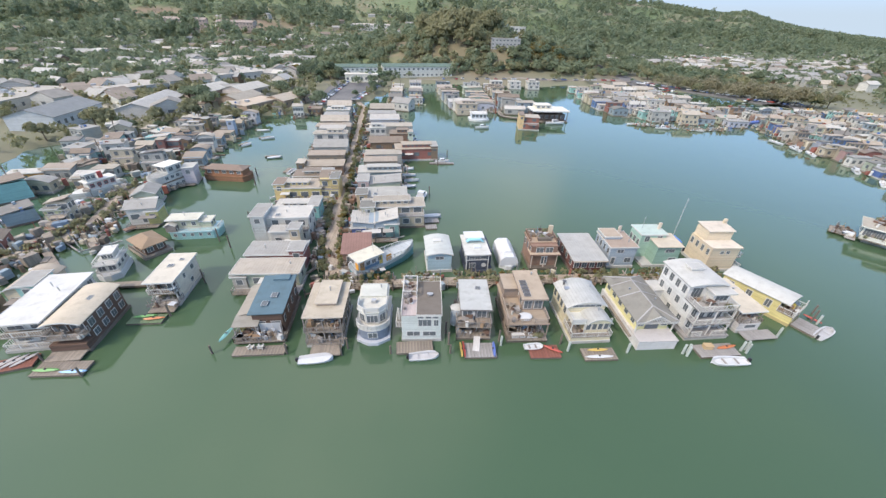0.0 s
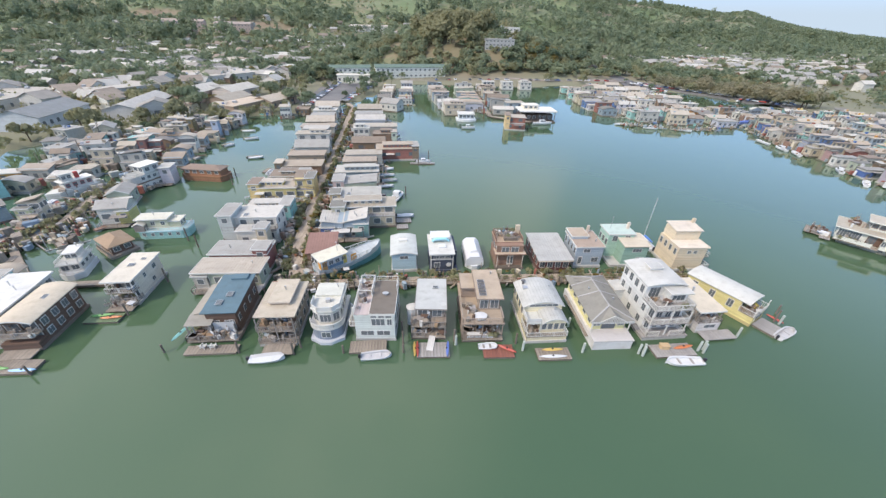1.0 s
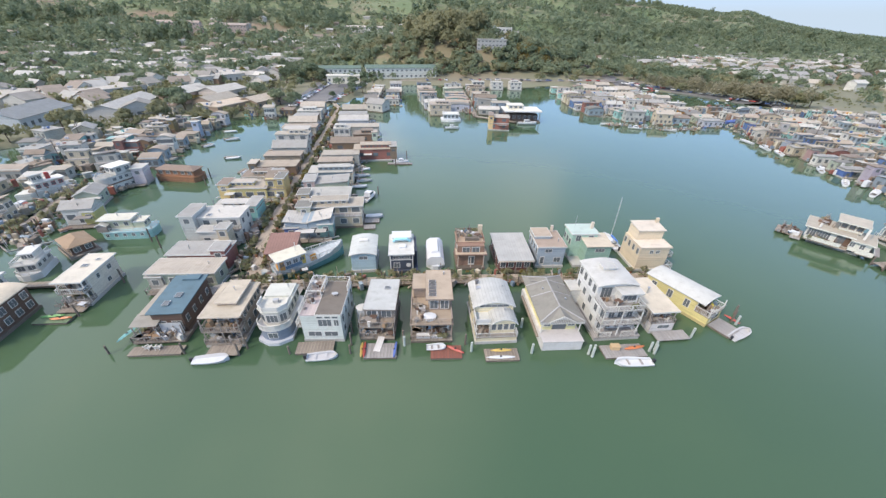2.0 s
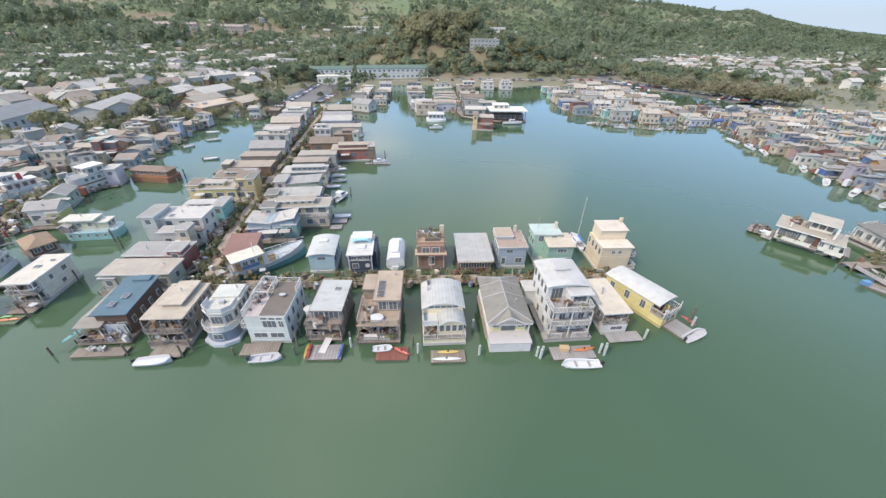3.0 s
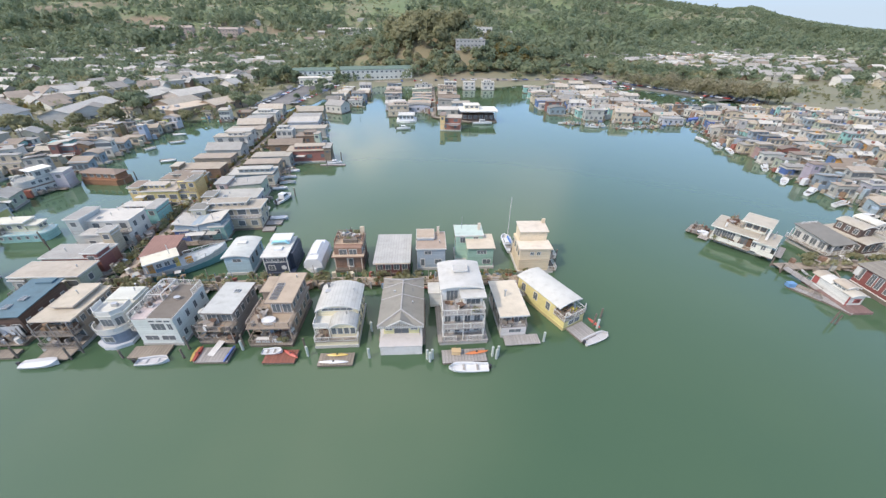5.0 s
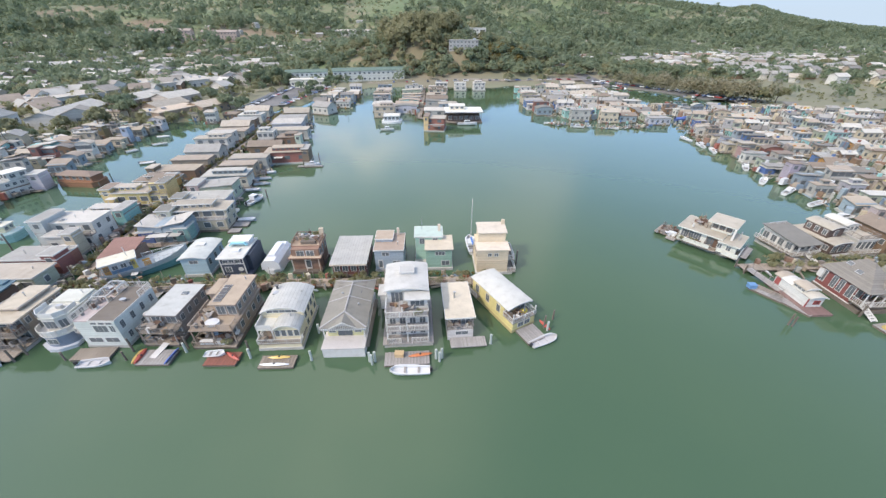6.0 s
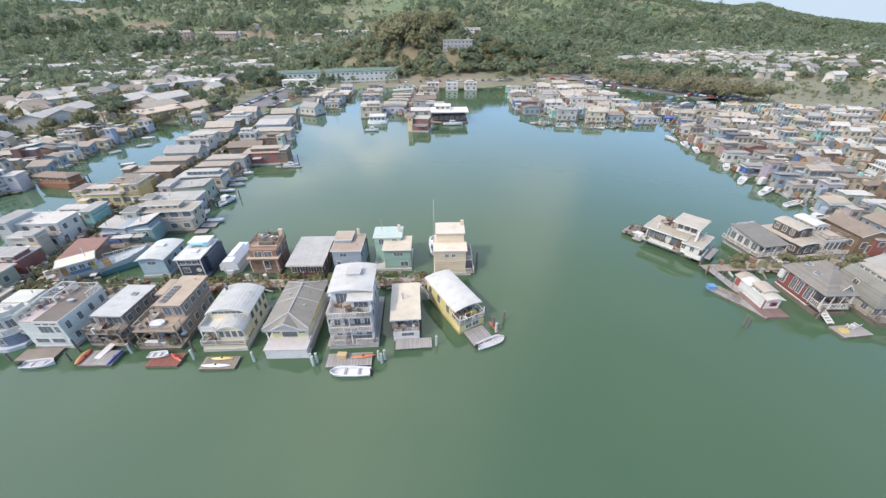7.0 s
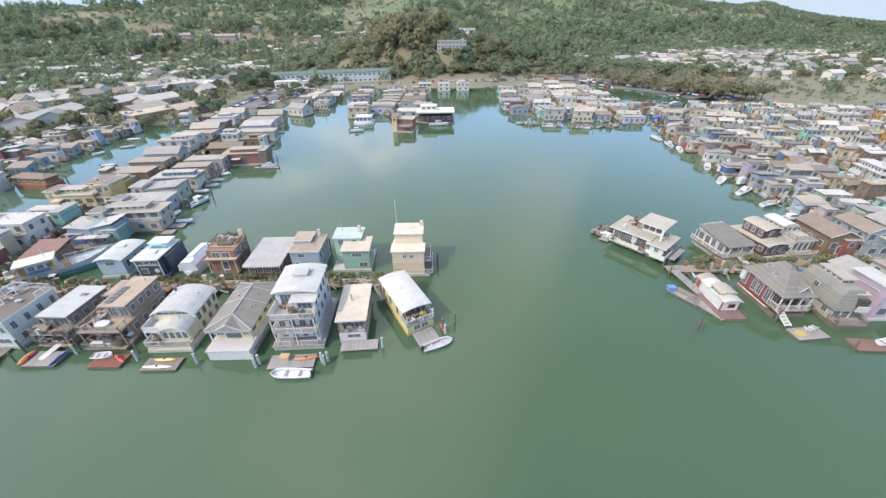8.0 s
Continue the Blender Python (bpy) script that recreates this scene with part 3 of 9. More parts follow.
rng = np.random.default_rng(5)
TREE_KINDS = []
for i, (leafy, hh, rr, flat) in enumerate([(LEAF, 9, 3.4, 0.9), (LEAF, 12, 3.8, 1.1), (LEAFPALE, 8, 3.4, 0.85), (LEAFGOLD, 7, 3.0, 0.8), (LEAF, 16, 4.6, 1.0), (LEAF, 5, 2.4, 0.8)]):
    lumps = np.array([[rng.normal() * rr * 0.45, rng.normal() * rr * 0.45, hh - rr * flat * rng.uniform(0.6, 1.25)] for _ in range(7)])
    v, f = leaves(rng, lumps, rng.uniform(0.45, 0.75, 7) * rr, 150, flat, 0.17)
    crown = foliage_mesh("crown", v, f, leafy)
    t = Geo().tube((0, 0, -0.5), (0.1, 0, hh * 0.45), 0.035 * hh, 0.022 * hh)
    for q in lumps[:5]:
        t.tube((0.1, 0, hh * 0.4), tuple(q), 0.016 * hh, 0.006 * hh, 6)
    TREE_KINDS.append((t.mesh("trunk", BARK), crown))
TREE_LABELS = ["round dark green shore tree", "tall dark green evergreen tree", "olive green broad shore tree", "yellowing autumn tree near sheds", "very tall dark green eucalyptus tree", "low dark green shrub tree"]


def tree(kind, x, y, s=1.0, turn=0.0):
    ob = thing("tree", TREE_LABELS[kind], "tree", pose(x, y, max(0.3, ground_at(x, y)) - 0.2, 0, 0, turn) @ Matrix.Diagonal((s, s, s, 1)), "trees on the shore")
    part("trunk", TREE_KINDS[kind][0], None, ob)
    part("crown", TREE_KINDS[kind][1], None, ob)


def forest(name, label, material, spots, size, count, leaf, up=0.9):
    """One joined wood of many crowns."""
    r2 = np.random.default_rng(len(spots))
    s = np.array([r2.uniform(*size) for _ in spots])
    c = np.array([[x, y, ground_at(x, y) + k * up * 0.9] for (x, y), k in zip(spots, s)])
    v, f = leaves(r2, c, s, count, up, leaf)
    ob = new(name, foliage_mesh(name, v, f, material))
    ob.data.transform(SPREAD)
    tagged(ob, label, "woods", kind="stuff")


def polar_spots(n, a0, a1, r0, r1, keep, seed):
    r2, out = random.Random(seed), []
    while len(out) < n:
        a, r = r2.uniform(a0, a1), math.sqrt(r2.uniform(r0 * r0, r1 * r1))
        x, y = OX + r * math.sin(radians(a)), OY + r * math.cos(radians(a))
        if r2.random() < keep(x, y, a, r):
            out.append((x, y))
    return out


def hill_keep(x, y, a, r):
    if y < np.interp(x, SHORE_X, SHORE_Y) + 18:
        return 0
    if any(math.hypot(x - cx, y - cy) < cr * (0.95 + 0.5 * noise.noise((x * 0.03, y * 0.03, 8))) for cx, cy, cr in CLEARINGS):
        return 0.03
    foot = np.interp(a, AZ, FOOT_D)
    wood = noise.noise((x * 0.005, y * 0.005, 20)) + 0.55 * noise.noise((x * 0.017, y * 0.017, 21))
    if r > foot * 0.95:
        return 1.0 if wood > -0.16 - 0.45 * math.exp(-((a - 12) / 13) ** 2) else 0.16
    return 0.7 if wood > 0.2 else 0.10


def grove_keep(x, y, a, r):
    return hill_keep(x, y, a, r) * (1.0 if noise.noise((x * 0.008, y * 0.008, 31)) > 0.12 else 0.05)


def meadow_keep(x, y, a, r):
    return 1.0 - 0.8 * hill_keep(x, y, a, r) if y > np.interp(x, SHORE_X, SHORE_Y) + 60 else 0


forest("far_woods", "dense dark green woods on the far hills", LEAF, polar_spots(20000, -55, 46, 620, 2700, hill_keep, 1), (3, 8), 15, 0.28, 0.75)
forest("far_groves", "tall dark groves of eucalyptus on the slopes", LEAF, polar_spots(2600, -58, 50, 560, 1900, grove_keep, 5), (4.5, 8.5), 56, 0.19, 1.7)
forest("far_scrub", "olive scrub dotting the open hill meadows", LEAFPALE, polar_spots(5200, -58, 50, 480, 2200, meadow_keep, 7), (1.4, 3.4), 9, 0.34, 0.7)
forest("hillside_woods", "dark green trees covering the near hillside", LEAF, polar_spots(3800, -58, 50, 330, 950, hill_keep, 2), (2.0, 5.4), 56, 0.18, 1.1)
forest("pale_hillside_trees", "olive and yellowish trees among the hillside woods", LEAFPALE, polar_spots(1700, -58, 50, 330, 900, hill_keep, 3), (1.8, 4.6), 54, 0.18, 1.0)


def knoll_keep(x, y, a, r):
    return math.exp(-((x - 13) / 22) ** 2 - ((y - 446) / 22) ** 2)


def knoll_edge(x, y, a, r):
    return (math.exp(-((x + 45) / 34) ** 2 - ((y - 425) / 26) ** 2) + math.exp(-((x - 95) / 48) ** 2 - ((y - 425) / 32) ** 2) + 0.5 * math.exp(-((x - 30) / 90) ** 2 - ((y - 470) / 30) ** 2) + 0.6 * math.exp(-((x - 26) / 48) ** 2 - ((y - 398) / 20) ** 2)) * (1 if noise.noise((x * 0.04, y * 0.04, 2)) > -0.3 else 0.15)


forest("knoll_woods", "tall eucalyptus trees on the knoll behind the marina", LEAFPALE, polar_spots(75, -15, 22, 370, 560, knoll_keep, 4), (5, 8.5), 380, 0.11, 1.25)
forest("knoll_bushes", "dark green bushes on the brown knoll slope", LEAF, polar_spots(320, -18, 24, 350, 540, knoll_edge, 6), (2.2, 5.2), 90, 0.18)
forest("knoll_pale_bushes", "olive bushes and small trees around the knoll", LEAFPALE, polar_spots(360, -18, 24, 350, 540, knoll_edge, 8), (1.6, 4.6), 80, 0.18)

# ---- docks ----
def dock(label, pts, w, z=0.75, m=None, piles=True):
    """A wooden walkway on floats along a line of points."""
    ob = thing("dock", label, "dock", None)
    pts = [spot(*p) for p in pts]
    g = Geo()
    for p, q in zip(pts, pts[1:]):
        a, b = Vector((*p, z)), Vector((*q, z))
        d = (b - a).normalized()
        side = Vector((-d.y, d.x, 0)) * w / 2
        n = max(1, int((b - a).length / 0.42))
        for i in range(n):
            c, e = a.lerp(b, (i + 0.04) / n), a.lerp(b, (i + 0.96) / n)
            g.add([c - side, e - side, e + side, c + side] + [q2 - Vector((0, 0, 0.06)) for q2 in (c - side, e - side, e + side, c + side)],
                  [(0, 1, 2, 3), (7, 6, 5, 4), (0, 4, 5, 1), (1, 5, 6, 2), (2, 6, 7, 3), (3, 7, 4, 0)])
        for s in (-0.8, 0.8):
            part("stringer", Geo().bar(a + side * s - Vector((0, 0, 0.25)), b + side * s - Vector((0, 0, 0.25)), 0.3, 0.36), PILE, ob)
        if piles:
            k = max(1, int((b - a).length / 12))
            me = shared("dockpile", lambda: Geo().tube((0, 0, -2), (0, 0, 2.0), 0.16, 0.14).mesh("dock_post", PILE))
            for i in range(k + 1):
                for s in (-1.08, 1.08):
                    c = a.lerp(b, i / k) + side * s
                    part("dock_post", me, None, ob, at=pose(c.x, c.y, 0))
    tagged(part("walkway", g, m or DECK, ob), kind="stuff")
    return ob


dock("long weathered wooden walkway between rows of floating homes", [(-18.5, 59.5), (-23.0, 78), (-27.5, 112), (-33.4, 165), (-40.5, 226), (-46, 240)], 2.7, m=mat("tan_decking", (0.40, 0.33, 0.255), 0.85, "planks", vary=0.2))
cross = dock("weathered wooden cross walkway behind the front floating homes", [(-20.5, 61.0), (15, 65.0), (52, 67.8)], 2.4, m=mat("tan_decking", (0.40, 0.33, 0.255), 0.85, "planks", vary=0.2))
dock("wide weathered platform where the walkways meet", [(-17.6, 60.5), (-19.6, 73.0)], 5.0, 0.70)
dock("narrow gangway between old houseboats", [(-76.0, 70.5), (-62.5, 58.6)], 1.3)
dock("narrow wooden walkway to the white home", [(-62.5, 58.4), (-47.6, 60.6)], 1.4)
dock("curving wooden walkway between old houseboats", [(-84, 62), (-76.5, 71), (-75.5, 82), (-80, 96), (-77.6, 116), (-84, 144), (-88, 176), (-86, 196)], 2.8, m=mat("tan_decking", (0.40, 0.33, 0.255), 0.85, "planks", vary=0.2))
dock("wooden walkway with railing among floating homes", [(100.4, 74.6), (119.0, 76.2), (150, 77.6), (215, 80)], 2.2)
dock("wooden walkway towards the large covered houseboat", [(24, 325), (27, 270), (29, 215), (47, 204)], 2.4)
dock("wooden walkway along the far houseboats", [(112, 335), (108, 270), (110, 215)], 2.4)
dock("wooden walkway along a dense row of floating homes", [(196, 262), (178, 215), (160, 175), (157, 130), (156, 92)], 2.4)
dock("wooden walkway along the outer row of homes", [(214, 235), (206, 190), (200, 140), (196, 96)], 2.4)
dock("wooden walkway beside dense small floating homes", [(245, 225), (262, 180), (262, 130), (250, 90)], 2.4)


def piling(x, y, h=2.2, m=None, r=0.16, label="dark weathered wooden mooring post in the water"):
    ob = part("mooring_post", shared(("pile", h, r, (m or PILE).name), lambda: Geo().tube((0, 0, -2), (0, 0, h), r, r * 0.88, 10).mesh("mooring_post", m or PILE)), None, None, at=pose(x, y, 0))
    tagged(ob, label, "mooring post", "mooring posts")


RAILWOOD = mat("weathered_rail", (0.40, 0.33, 0.25), 0.85, vary=0.2)
me = Geo().box(-0.06, 0.06, -0.06, 0.06, 0, 1.05).mesh("post", RAILWOOD)
for p, q in (((-19.0, 59.95), (14.8, 63.7)), ((15.2, 63.75), (51.0, 66.45))):
    a, b = Vector((*spot(*p), 0.75)), Vector((*spot(*q), 0.75))
    for zz in (0.5, 1.0):
        part("rail", Geo().bar(a + Vector((0, 0, zz)), b + Vector((0, 0, zz)), 0.06, 0.12), RAILWOOD, cross)
    for i in range(19):
        c = a.lerp(b, i / 18)
        part("post", me, None, cross, at=pose(c.x, c.y, 0.75))
for x in (-24.5, -16.6, -10.3, -3.6, 4.2, 11.8, 20.6, 30.2, 38.6, 46.2):
    ob = part("gangplank", shared("gangplank", lambda: Geo().box(-0.55, 0.55, -2.9, 2.9, 0, 0.1).mesh("gangplank", DECKGREY)), None, None, at=pose(x, 58.6 + (x + 20) * 0.098, 0.66))
    tagged(ob, "weathered wooden gangplank from walkway to home", "gangplank", "gangplanks")

# ---- the front homes along the cross walkway ----
TAN, GREY, DKGREY = (0.36, 0.29, 0.235), (0.40, 0.40, 0.40), (0.235, 0.23, 0.215)

h = House("dark brown shingled floating home with blue metal roof", -26.0, 46.6, 6, sy=0.88)
h.hull(-3.4, 3.5, 0, 12.5, 0.5, PILE)
h.deck(-3.4, 3.5, -0.4, 2.6, 0.62)
h.walls(-0.9, 3.2, 2.0, 12.2, 0.5, 4.4, BROWN)
h.row("r", 4, 2.6, 0.8, 1.0)
h.row("f", 2, 2.0, 1.2, 1.6)
h.shed(-0.9, 3.2, 2.0, 12.2, 4.45, 4.9, roofing((0.09, 0.16, 0.21), "plain"), 0.4)
h.skylight(0.6, 4.2, 4.78, 0.9, 1.3); h.skylight(1.5, 6.4, 4.88, 0.9, 1.3)
h.boxon("roof_hatch", 0.4, 2.8, 10.8, 12.4, 4.8, 5.3, roofing((0.09, 0.16, 0.21), "plain"))
h.walls(-3.2, -0.9, 3.6, 12.0, 0.5, 3.1, REDWOOD, "side_wall")
h.row("l", 3, 2.0, 1.0, 1.0)
h.shed(-3.2, -0.9, 3.4, 12.0, 3.2, 3.9, roofing((0.32, 0.30, 0.27)), 0.3, axis="x")
h.shed(-3.4, 0.0, 0.6, 3.4, 3.0, 3.3, roofing((0.30, 0.29, 0.27)), 0.1, 0.08)
for px in (-3.2, -0.3, 3.2):
    h.post(px, 0.6, 0.6, 3.1, GREYWOOD)
h.rail([(-3.4, 3.2), (-3.4, -0.3), (1.6, -0.3)], 0.62, 0.9, GREYWOOD)
h.boxon("plastic_curtain", 0.0, 2.9, 1.4, 1.5, 0.7, 2.9, mat("clouded_plastic", (0.45, 0.46, 0.46), 0.3))

h = House("beige two-storey floating home with raised flat roof", -16.6, 46.2, 4, sy=0.84)
h.hull(-2.6, 2.6, 0, 11.5, 0.5, CONCRETE)
SAND = (0.46, 0.415, 0.355)
h.walls(-2.4, 2.4, 3.0, 11.4, 0.5, 4.9, mat("tan_boards", (0.33, 0.27, 0.21), 0.7, "boards"))
h.row("r", 5, 3.9, 0.9, 0.9); h.row("l", 4, 3.9, 0.9, 0.9); h.row("f", 2, 3.9, 1.7, 1.3)
h.row("r", 3, 1.7, 1.0, 1.0); h.row("f", 2, 1.7, 1.6, 1.7)
h.flat(-2.5, 2.5, 1.4, 11.4, 4.95, roofing(SAND), 0.25, fascia=mat("beige_trim", (0.55, 0.47, 0.38), 0.6))
h.boxon("raised_roof_wall", -1.2, 1.4, 4.4, 11.2, 5.1, 5.6, mat("tan_boards", (0.33, 0.27, 0.21), 0.7, "boards"))
h.flat(-1.2, 1.4, 4.4, 11.2, 5.6, roofing(SAND), 0.2, fascia=mat("beige_trim", (0.55, 0.47, 0.38), 0.6))
h.deck(-2.6, 2.6, 0.0, 3.0, 0.62); h.deck(-2.6, 2.6, 0.4, 3.0, 2.75)
h.rail([(-2.6, 3), (-2.6, 0.4), (2.6, 0.4), (2.6, 3)], 2.75, 0.9, GREYWOOD)
h.rail([(-2.6, 2), (-2.6, 0.1), (2.6, 0.1)], 0.62, 0.9, GREYWOOD)
for px in (-2.5, 0, 2.5):
    h.post(px, 0.6, 0.6, 5.0, GREYWOOD)
h.deck(-1.8, 2.4, -2.6, -0.1, 0.5, DECK)
h.vent(0.3, 8, 5.7)

h = House("white houseboat with rounded bow and bay windows", -9.9, 46.7, 4, sy=0.86)
h.hull(-2.4, 2.4, 0, 11, 0.55, mat("pale_hull", (0.50, 0.52, 0.54), 0.6), nose=1.3)
bay = [(-2.2, 10.5)] + [(2.2 * math.sin(radians(q)), 2.9 - 2.2 * math.cos(radians(q))) for q in range(-90, 91, 15)] + [(2.2, 10.5)]
part("lower_wall", Geo().prism(bay, "z", 0.5, 2.5), mat("slate_blue_boards", (0.20, 0.235, 0.285), 0.6, "boards"), h.ob)
part("bow_deck", Geo().prism([(q * 1.1, 2.9 + (w - 2.9) * 1.1) for q, w in bay[:-1]] + [(2.4, 10.5)], "z", 2.5, 2.75), TRIM, h.ob)
for a, b in zip(bay[1:-2], bay[2:-1]):
    h.rail([(a[0] * 1.08, 2.9 + (a[1] - 2.9) * 1.08), (b[0] * 1.08, 2.9 + (b[1] - 2.9) * 1.08)], 2.75, 0.8, solid=True)
oct_ = [(-1.9, 10.4), (-1.9, 3.2), (-0.9, 2.1), (0.9, 2.1), (1.9, 3.2), (1.9, 10.4)]
part("upper_wall", Geo().prism(oct_, "z", 2.7, 5.0), paint(WHITE), h.ob)
h.vol = (-0.9, 0.9, 2.1, 10.4, 2.7, 5.0)
h.win("f", 0, 3.9, 1.5, 1.3, bars=2)
for sgn in (-1, 1):
    f = h.win("f", 0, 3.9, 1.0, 1.3)
    f.matrix_basis = pose(sgn * 1.4, 2.65, 3.9, 0, 0, sgn * 47.7)
h.vol = (-1.9, 1.9, 3.2, 10.4, 2.7, 5.0)
h.row("r", 4, 3.9, 0.9, 1.1); h.row("l", 4, 3.9, 0.9, 1.1)
h.vol = (-1.0, 1.0, 0.72, 10, 0.5, 2.5)
h.win("f", 0, 1.6, 1.2, 0.9)
part("roof", Geo().prism([(q * 1.15, 2.9 + (w - 2.9) * (1.2 if w < 5 else 1.0)) for q, w in oct_], "z", 5.0, 5.18), roofing((0.53, 0.54, 0.53)), h.ob)
h.rail([(-2.0, 5.6), (-2.0, 3.3), (-1.0, 2.1), (1.0, 2.1), (2.0, 3.3), (2.0, 5.6)], 5.18, 0.8, solid=True)
h.boxon("hatch", -1.9, 1.9, 6.4, 10.3, 5.18, 5.5, roofing((0.55, 0.57, 0.55)))
h.vent(1.0, 9.0, 5.5, 0.5); h.boxon("roof_drum", -0.2, 0.5, 4.6, 5.3, 5.18, 5.75, METAL)

h = House("white two-storey floating home with railed roof terrace", -3.0, 48.0, 2, sy=0.74)
h.hull(-2.9, 2.9, 0, 12, 0.5)
h.walls(-2.8, 2.8, 0.1, 11.8, 0.5, 5.2, paint((0.58, 0.63, 0.63)))
h.row("f", 2, 1.6, 1.8, 0.8, span=4.6); h.win("f", 0.5, 3.8, 1.8, 1.2, bars=2); h.win("f", 2.1, 3.8, 0.6, 1.1)
for q in (-0.1, 1.0, 2.0):
    h.win("f", q, 4.85, 0.8, 0.3, bars=0)
h.row("r", 4, 3.9, 0.9, 1.2); h.row("r", 3, 1.7, 0.9, 1.0); h.row("l", 4, 3.9, 0.9, 1.2)
h.flat(-0.6, 2.8, 0.2, 11.7, 5.2, roofing((0.175, 0.155, 0.14)), 0.08)
h.deck(-2.8, -0.7, 0.1, 11.8, 5.26, mat("pinkish_deck", (0.50, 0.42, 0.39), 0.8, "planks"))
h.rail([(-0.7, 9.0), (-0.7, 11.8), (-2.8, 11.8), (-2.8, 5.4)], 5.26, 1.1)
h.rail([(-2.8, 5.4), (-2.8, 0.1)], 5.26, 1.0)
h.rail([(2.8, 8.0), (2.8, 11.7), (-0.7, 11.7)], 5.3, 1.0)
for q in (6.0, 9.0, 11.7):
    h.post(-2.75, q, 5.26, 6.5); h.post(-0.75, q, 5.26, 6.5)
part("pergola_beam", Geo().bar((-2.75, 6, 6.5), (-2.75, 11.7, 6.5), .1, .12).bar((-0.75, 6, 6.5), (-0.75, 11.7, 6.5), .1, .12).bar((-2.75, 11.7, 6.5), (-.75, 11.7, 6.5), .1, .12).bar((-2.75, 6, 6.5), (-.75, 6, 6.5), .1, .12), TRIM, h.ob)
h.deck(-3.6, -2.8, 0.4, 5.0, 2.8, DECKGREY); h.rail([(-3.6, 5), (-3.6, 0.4), (-2.8, 0.4)], 2.8, 0.95)
h.boxon("spiral_stair_core", -3.4, -3.2, 2.4, 2.6, 2.8, 5.2, TRIM)
h.vent(1.2, 6.5, 5.36, 0.3, 0.3)

h = House("grey weathered two-storey floating home with round turret", 4.6, 48.6, 1, sy=0.84)
h.hull(-2.5, 2.5, 0, 11.5, 0.5, PILE)
h.walls(-2.0, 2.3, 2.6, 11.4, 0.5, 4.7, GREYWOOD)
h.row("f", 2, 3.6, 1.3, 1.2); h.row("f", 2, 1.6, 1.5, 1.8); h.row("r", 4, 3.5, 0.9, 1.0); h.row("l", 3, 3.5, 0.9, 1.0)
h.flat(-1.7, 2.3, 2.2, 11.4, 4.7, roofing((0.42, 0.44, 0.455)), 0.3, fascia=GREYWOOD)
h.skylight(0.9, 8.6, 4.88, 0.9, 0.9)
part("turret", Geo().tube((-2.3, 4.0, 0.5), (-2.3, 4.0, 3.9), 1.0, 1.0, 14), mat("pale_turret", (0.42, 0.44, 0.45), 0.7, "boards"), h.ob)
part("turret_roof", Geo().tube((-2.3, 4.0, 3.9), (-2.3, 4.0, 4.3), 1.15, 0.3, 14), roofing((0.5, 0.51, 0.52)), h.ob)
h.deck(-2.5, 2.5, 0, 2.8, 2.7); h.rail([(-2.5, 2.6), (-2.5, 0.05), (2.5, 0.05), (2.5, 2.6)], 2.7, 0.9, GREYWOOD)
h.deck(-2.5, 2.5, -0.2, 2.8, 0.62); h.rail([(-2.5, 2.6), (-2.5, -0.1), (-0.6, -0.1)], 0.62, 0.9, GREYWOOD)
for px in (-2.4, 2.4):
    h.post(px, 0.1, 0.6, 3.0, GREYWOOD)

h = House("tan two-storey floating home with flat roofs and terrace", 12.5, 48.4, 3, sy=0.86)
h.hull(-3.0, 3.0, 0, 13, 0.5, PILE)
TANW = mat("tan_boards", (0.30, 0.235, 0.185), 0.75, "boards")
TANR = roofing((0.40, 0.33, 0.27))
h.walls(-2.8, 2.8, 3.0, 12.8, 0.5, 3.3, TANW)
h.row("r", 4, 2.0, 1.0, 1.1); h.row("f", 2, 1.8, 1.9, 1.8)
h.flat(-2.9, 2.9, 0.6, 12.8, 3.3, TANR, 0.12, fascia=TANW)
h.walls(-0.4, 2.7, 4.4, 12.8, 3.4, 6.0, TANW)
h.row("f", 2, 4.6, 1.1, 1.5); h.row("r", 4, 4.8, 0.9, 1.0); h.row("l", 3, 4.8, 1.1, 1.3)
h.flat(-0.5, 2.8, 3.9, 12.8, 6.0, TANR, 0.3, fascia=TANW)
h.walls(-2.7, -0.4, 8.2, 12.8, 3.4, 5.4, TANW, "rear_wall"); h.flat(-2.7, -0.4, 8.0, 12.8, 5.4, TANR, 0.15, fascia=TANW)
h.rail([(-2.95, 8.0), (-2.95, 0.7), (2.9, 0.7), (2.9, 4.0)], 3.45, 0.9, mat("tan_rail", (0.38, 0.31, 0.25), 0.7))
h.deck(-3.0, 3.0, -0.2, 3.0, 0.62); h.rail([(-3.0, 3.0), (-3.0, -0.1), (0.5, -0.1)], 0.62, 0.9, TANW)
for px in (-2.9, 0, 2.9):
    h.post(px, 0.7, 0.6, 3.3, TANW)
h.vent(2.0, 11.5, 6.1, 0.5)
PANEL = mat("dark_solar_panel", (0.10, 0.095, 0.09), 0.35, "seams", vary=0.06)
for i in range(5):
    k = part("solar_panel", Geo().box(-0.55, 0.55, -0.45, 0.45, 0, 0.05), METAL, h.ob, at=pose(0.15, 4.9 + i * 1.05, 6.22))
    part("panel_glass", Geo().box(-0.5, 0.5, -0.4, 0.4, 0.05, 0.07), PANEL, k)
part("hot_tub", Geo().tube((-0.3, 2.2, 3.46), (-0.3, 2.2, 3.9), 0.95, 1.0, 18).tube((-0.3, 2.2, 3.9), (-0.3, 2.2, 3.98), 0.85, 0.3, 18), GELCOAT, h.ob)
h.boxon("covered_bench", -2.2, 1.6, 0.3, 1.1, 0.65, 1.25, mat("white_cover", (0.66, 0.66, 0.63), 0.6))

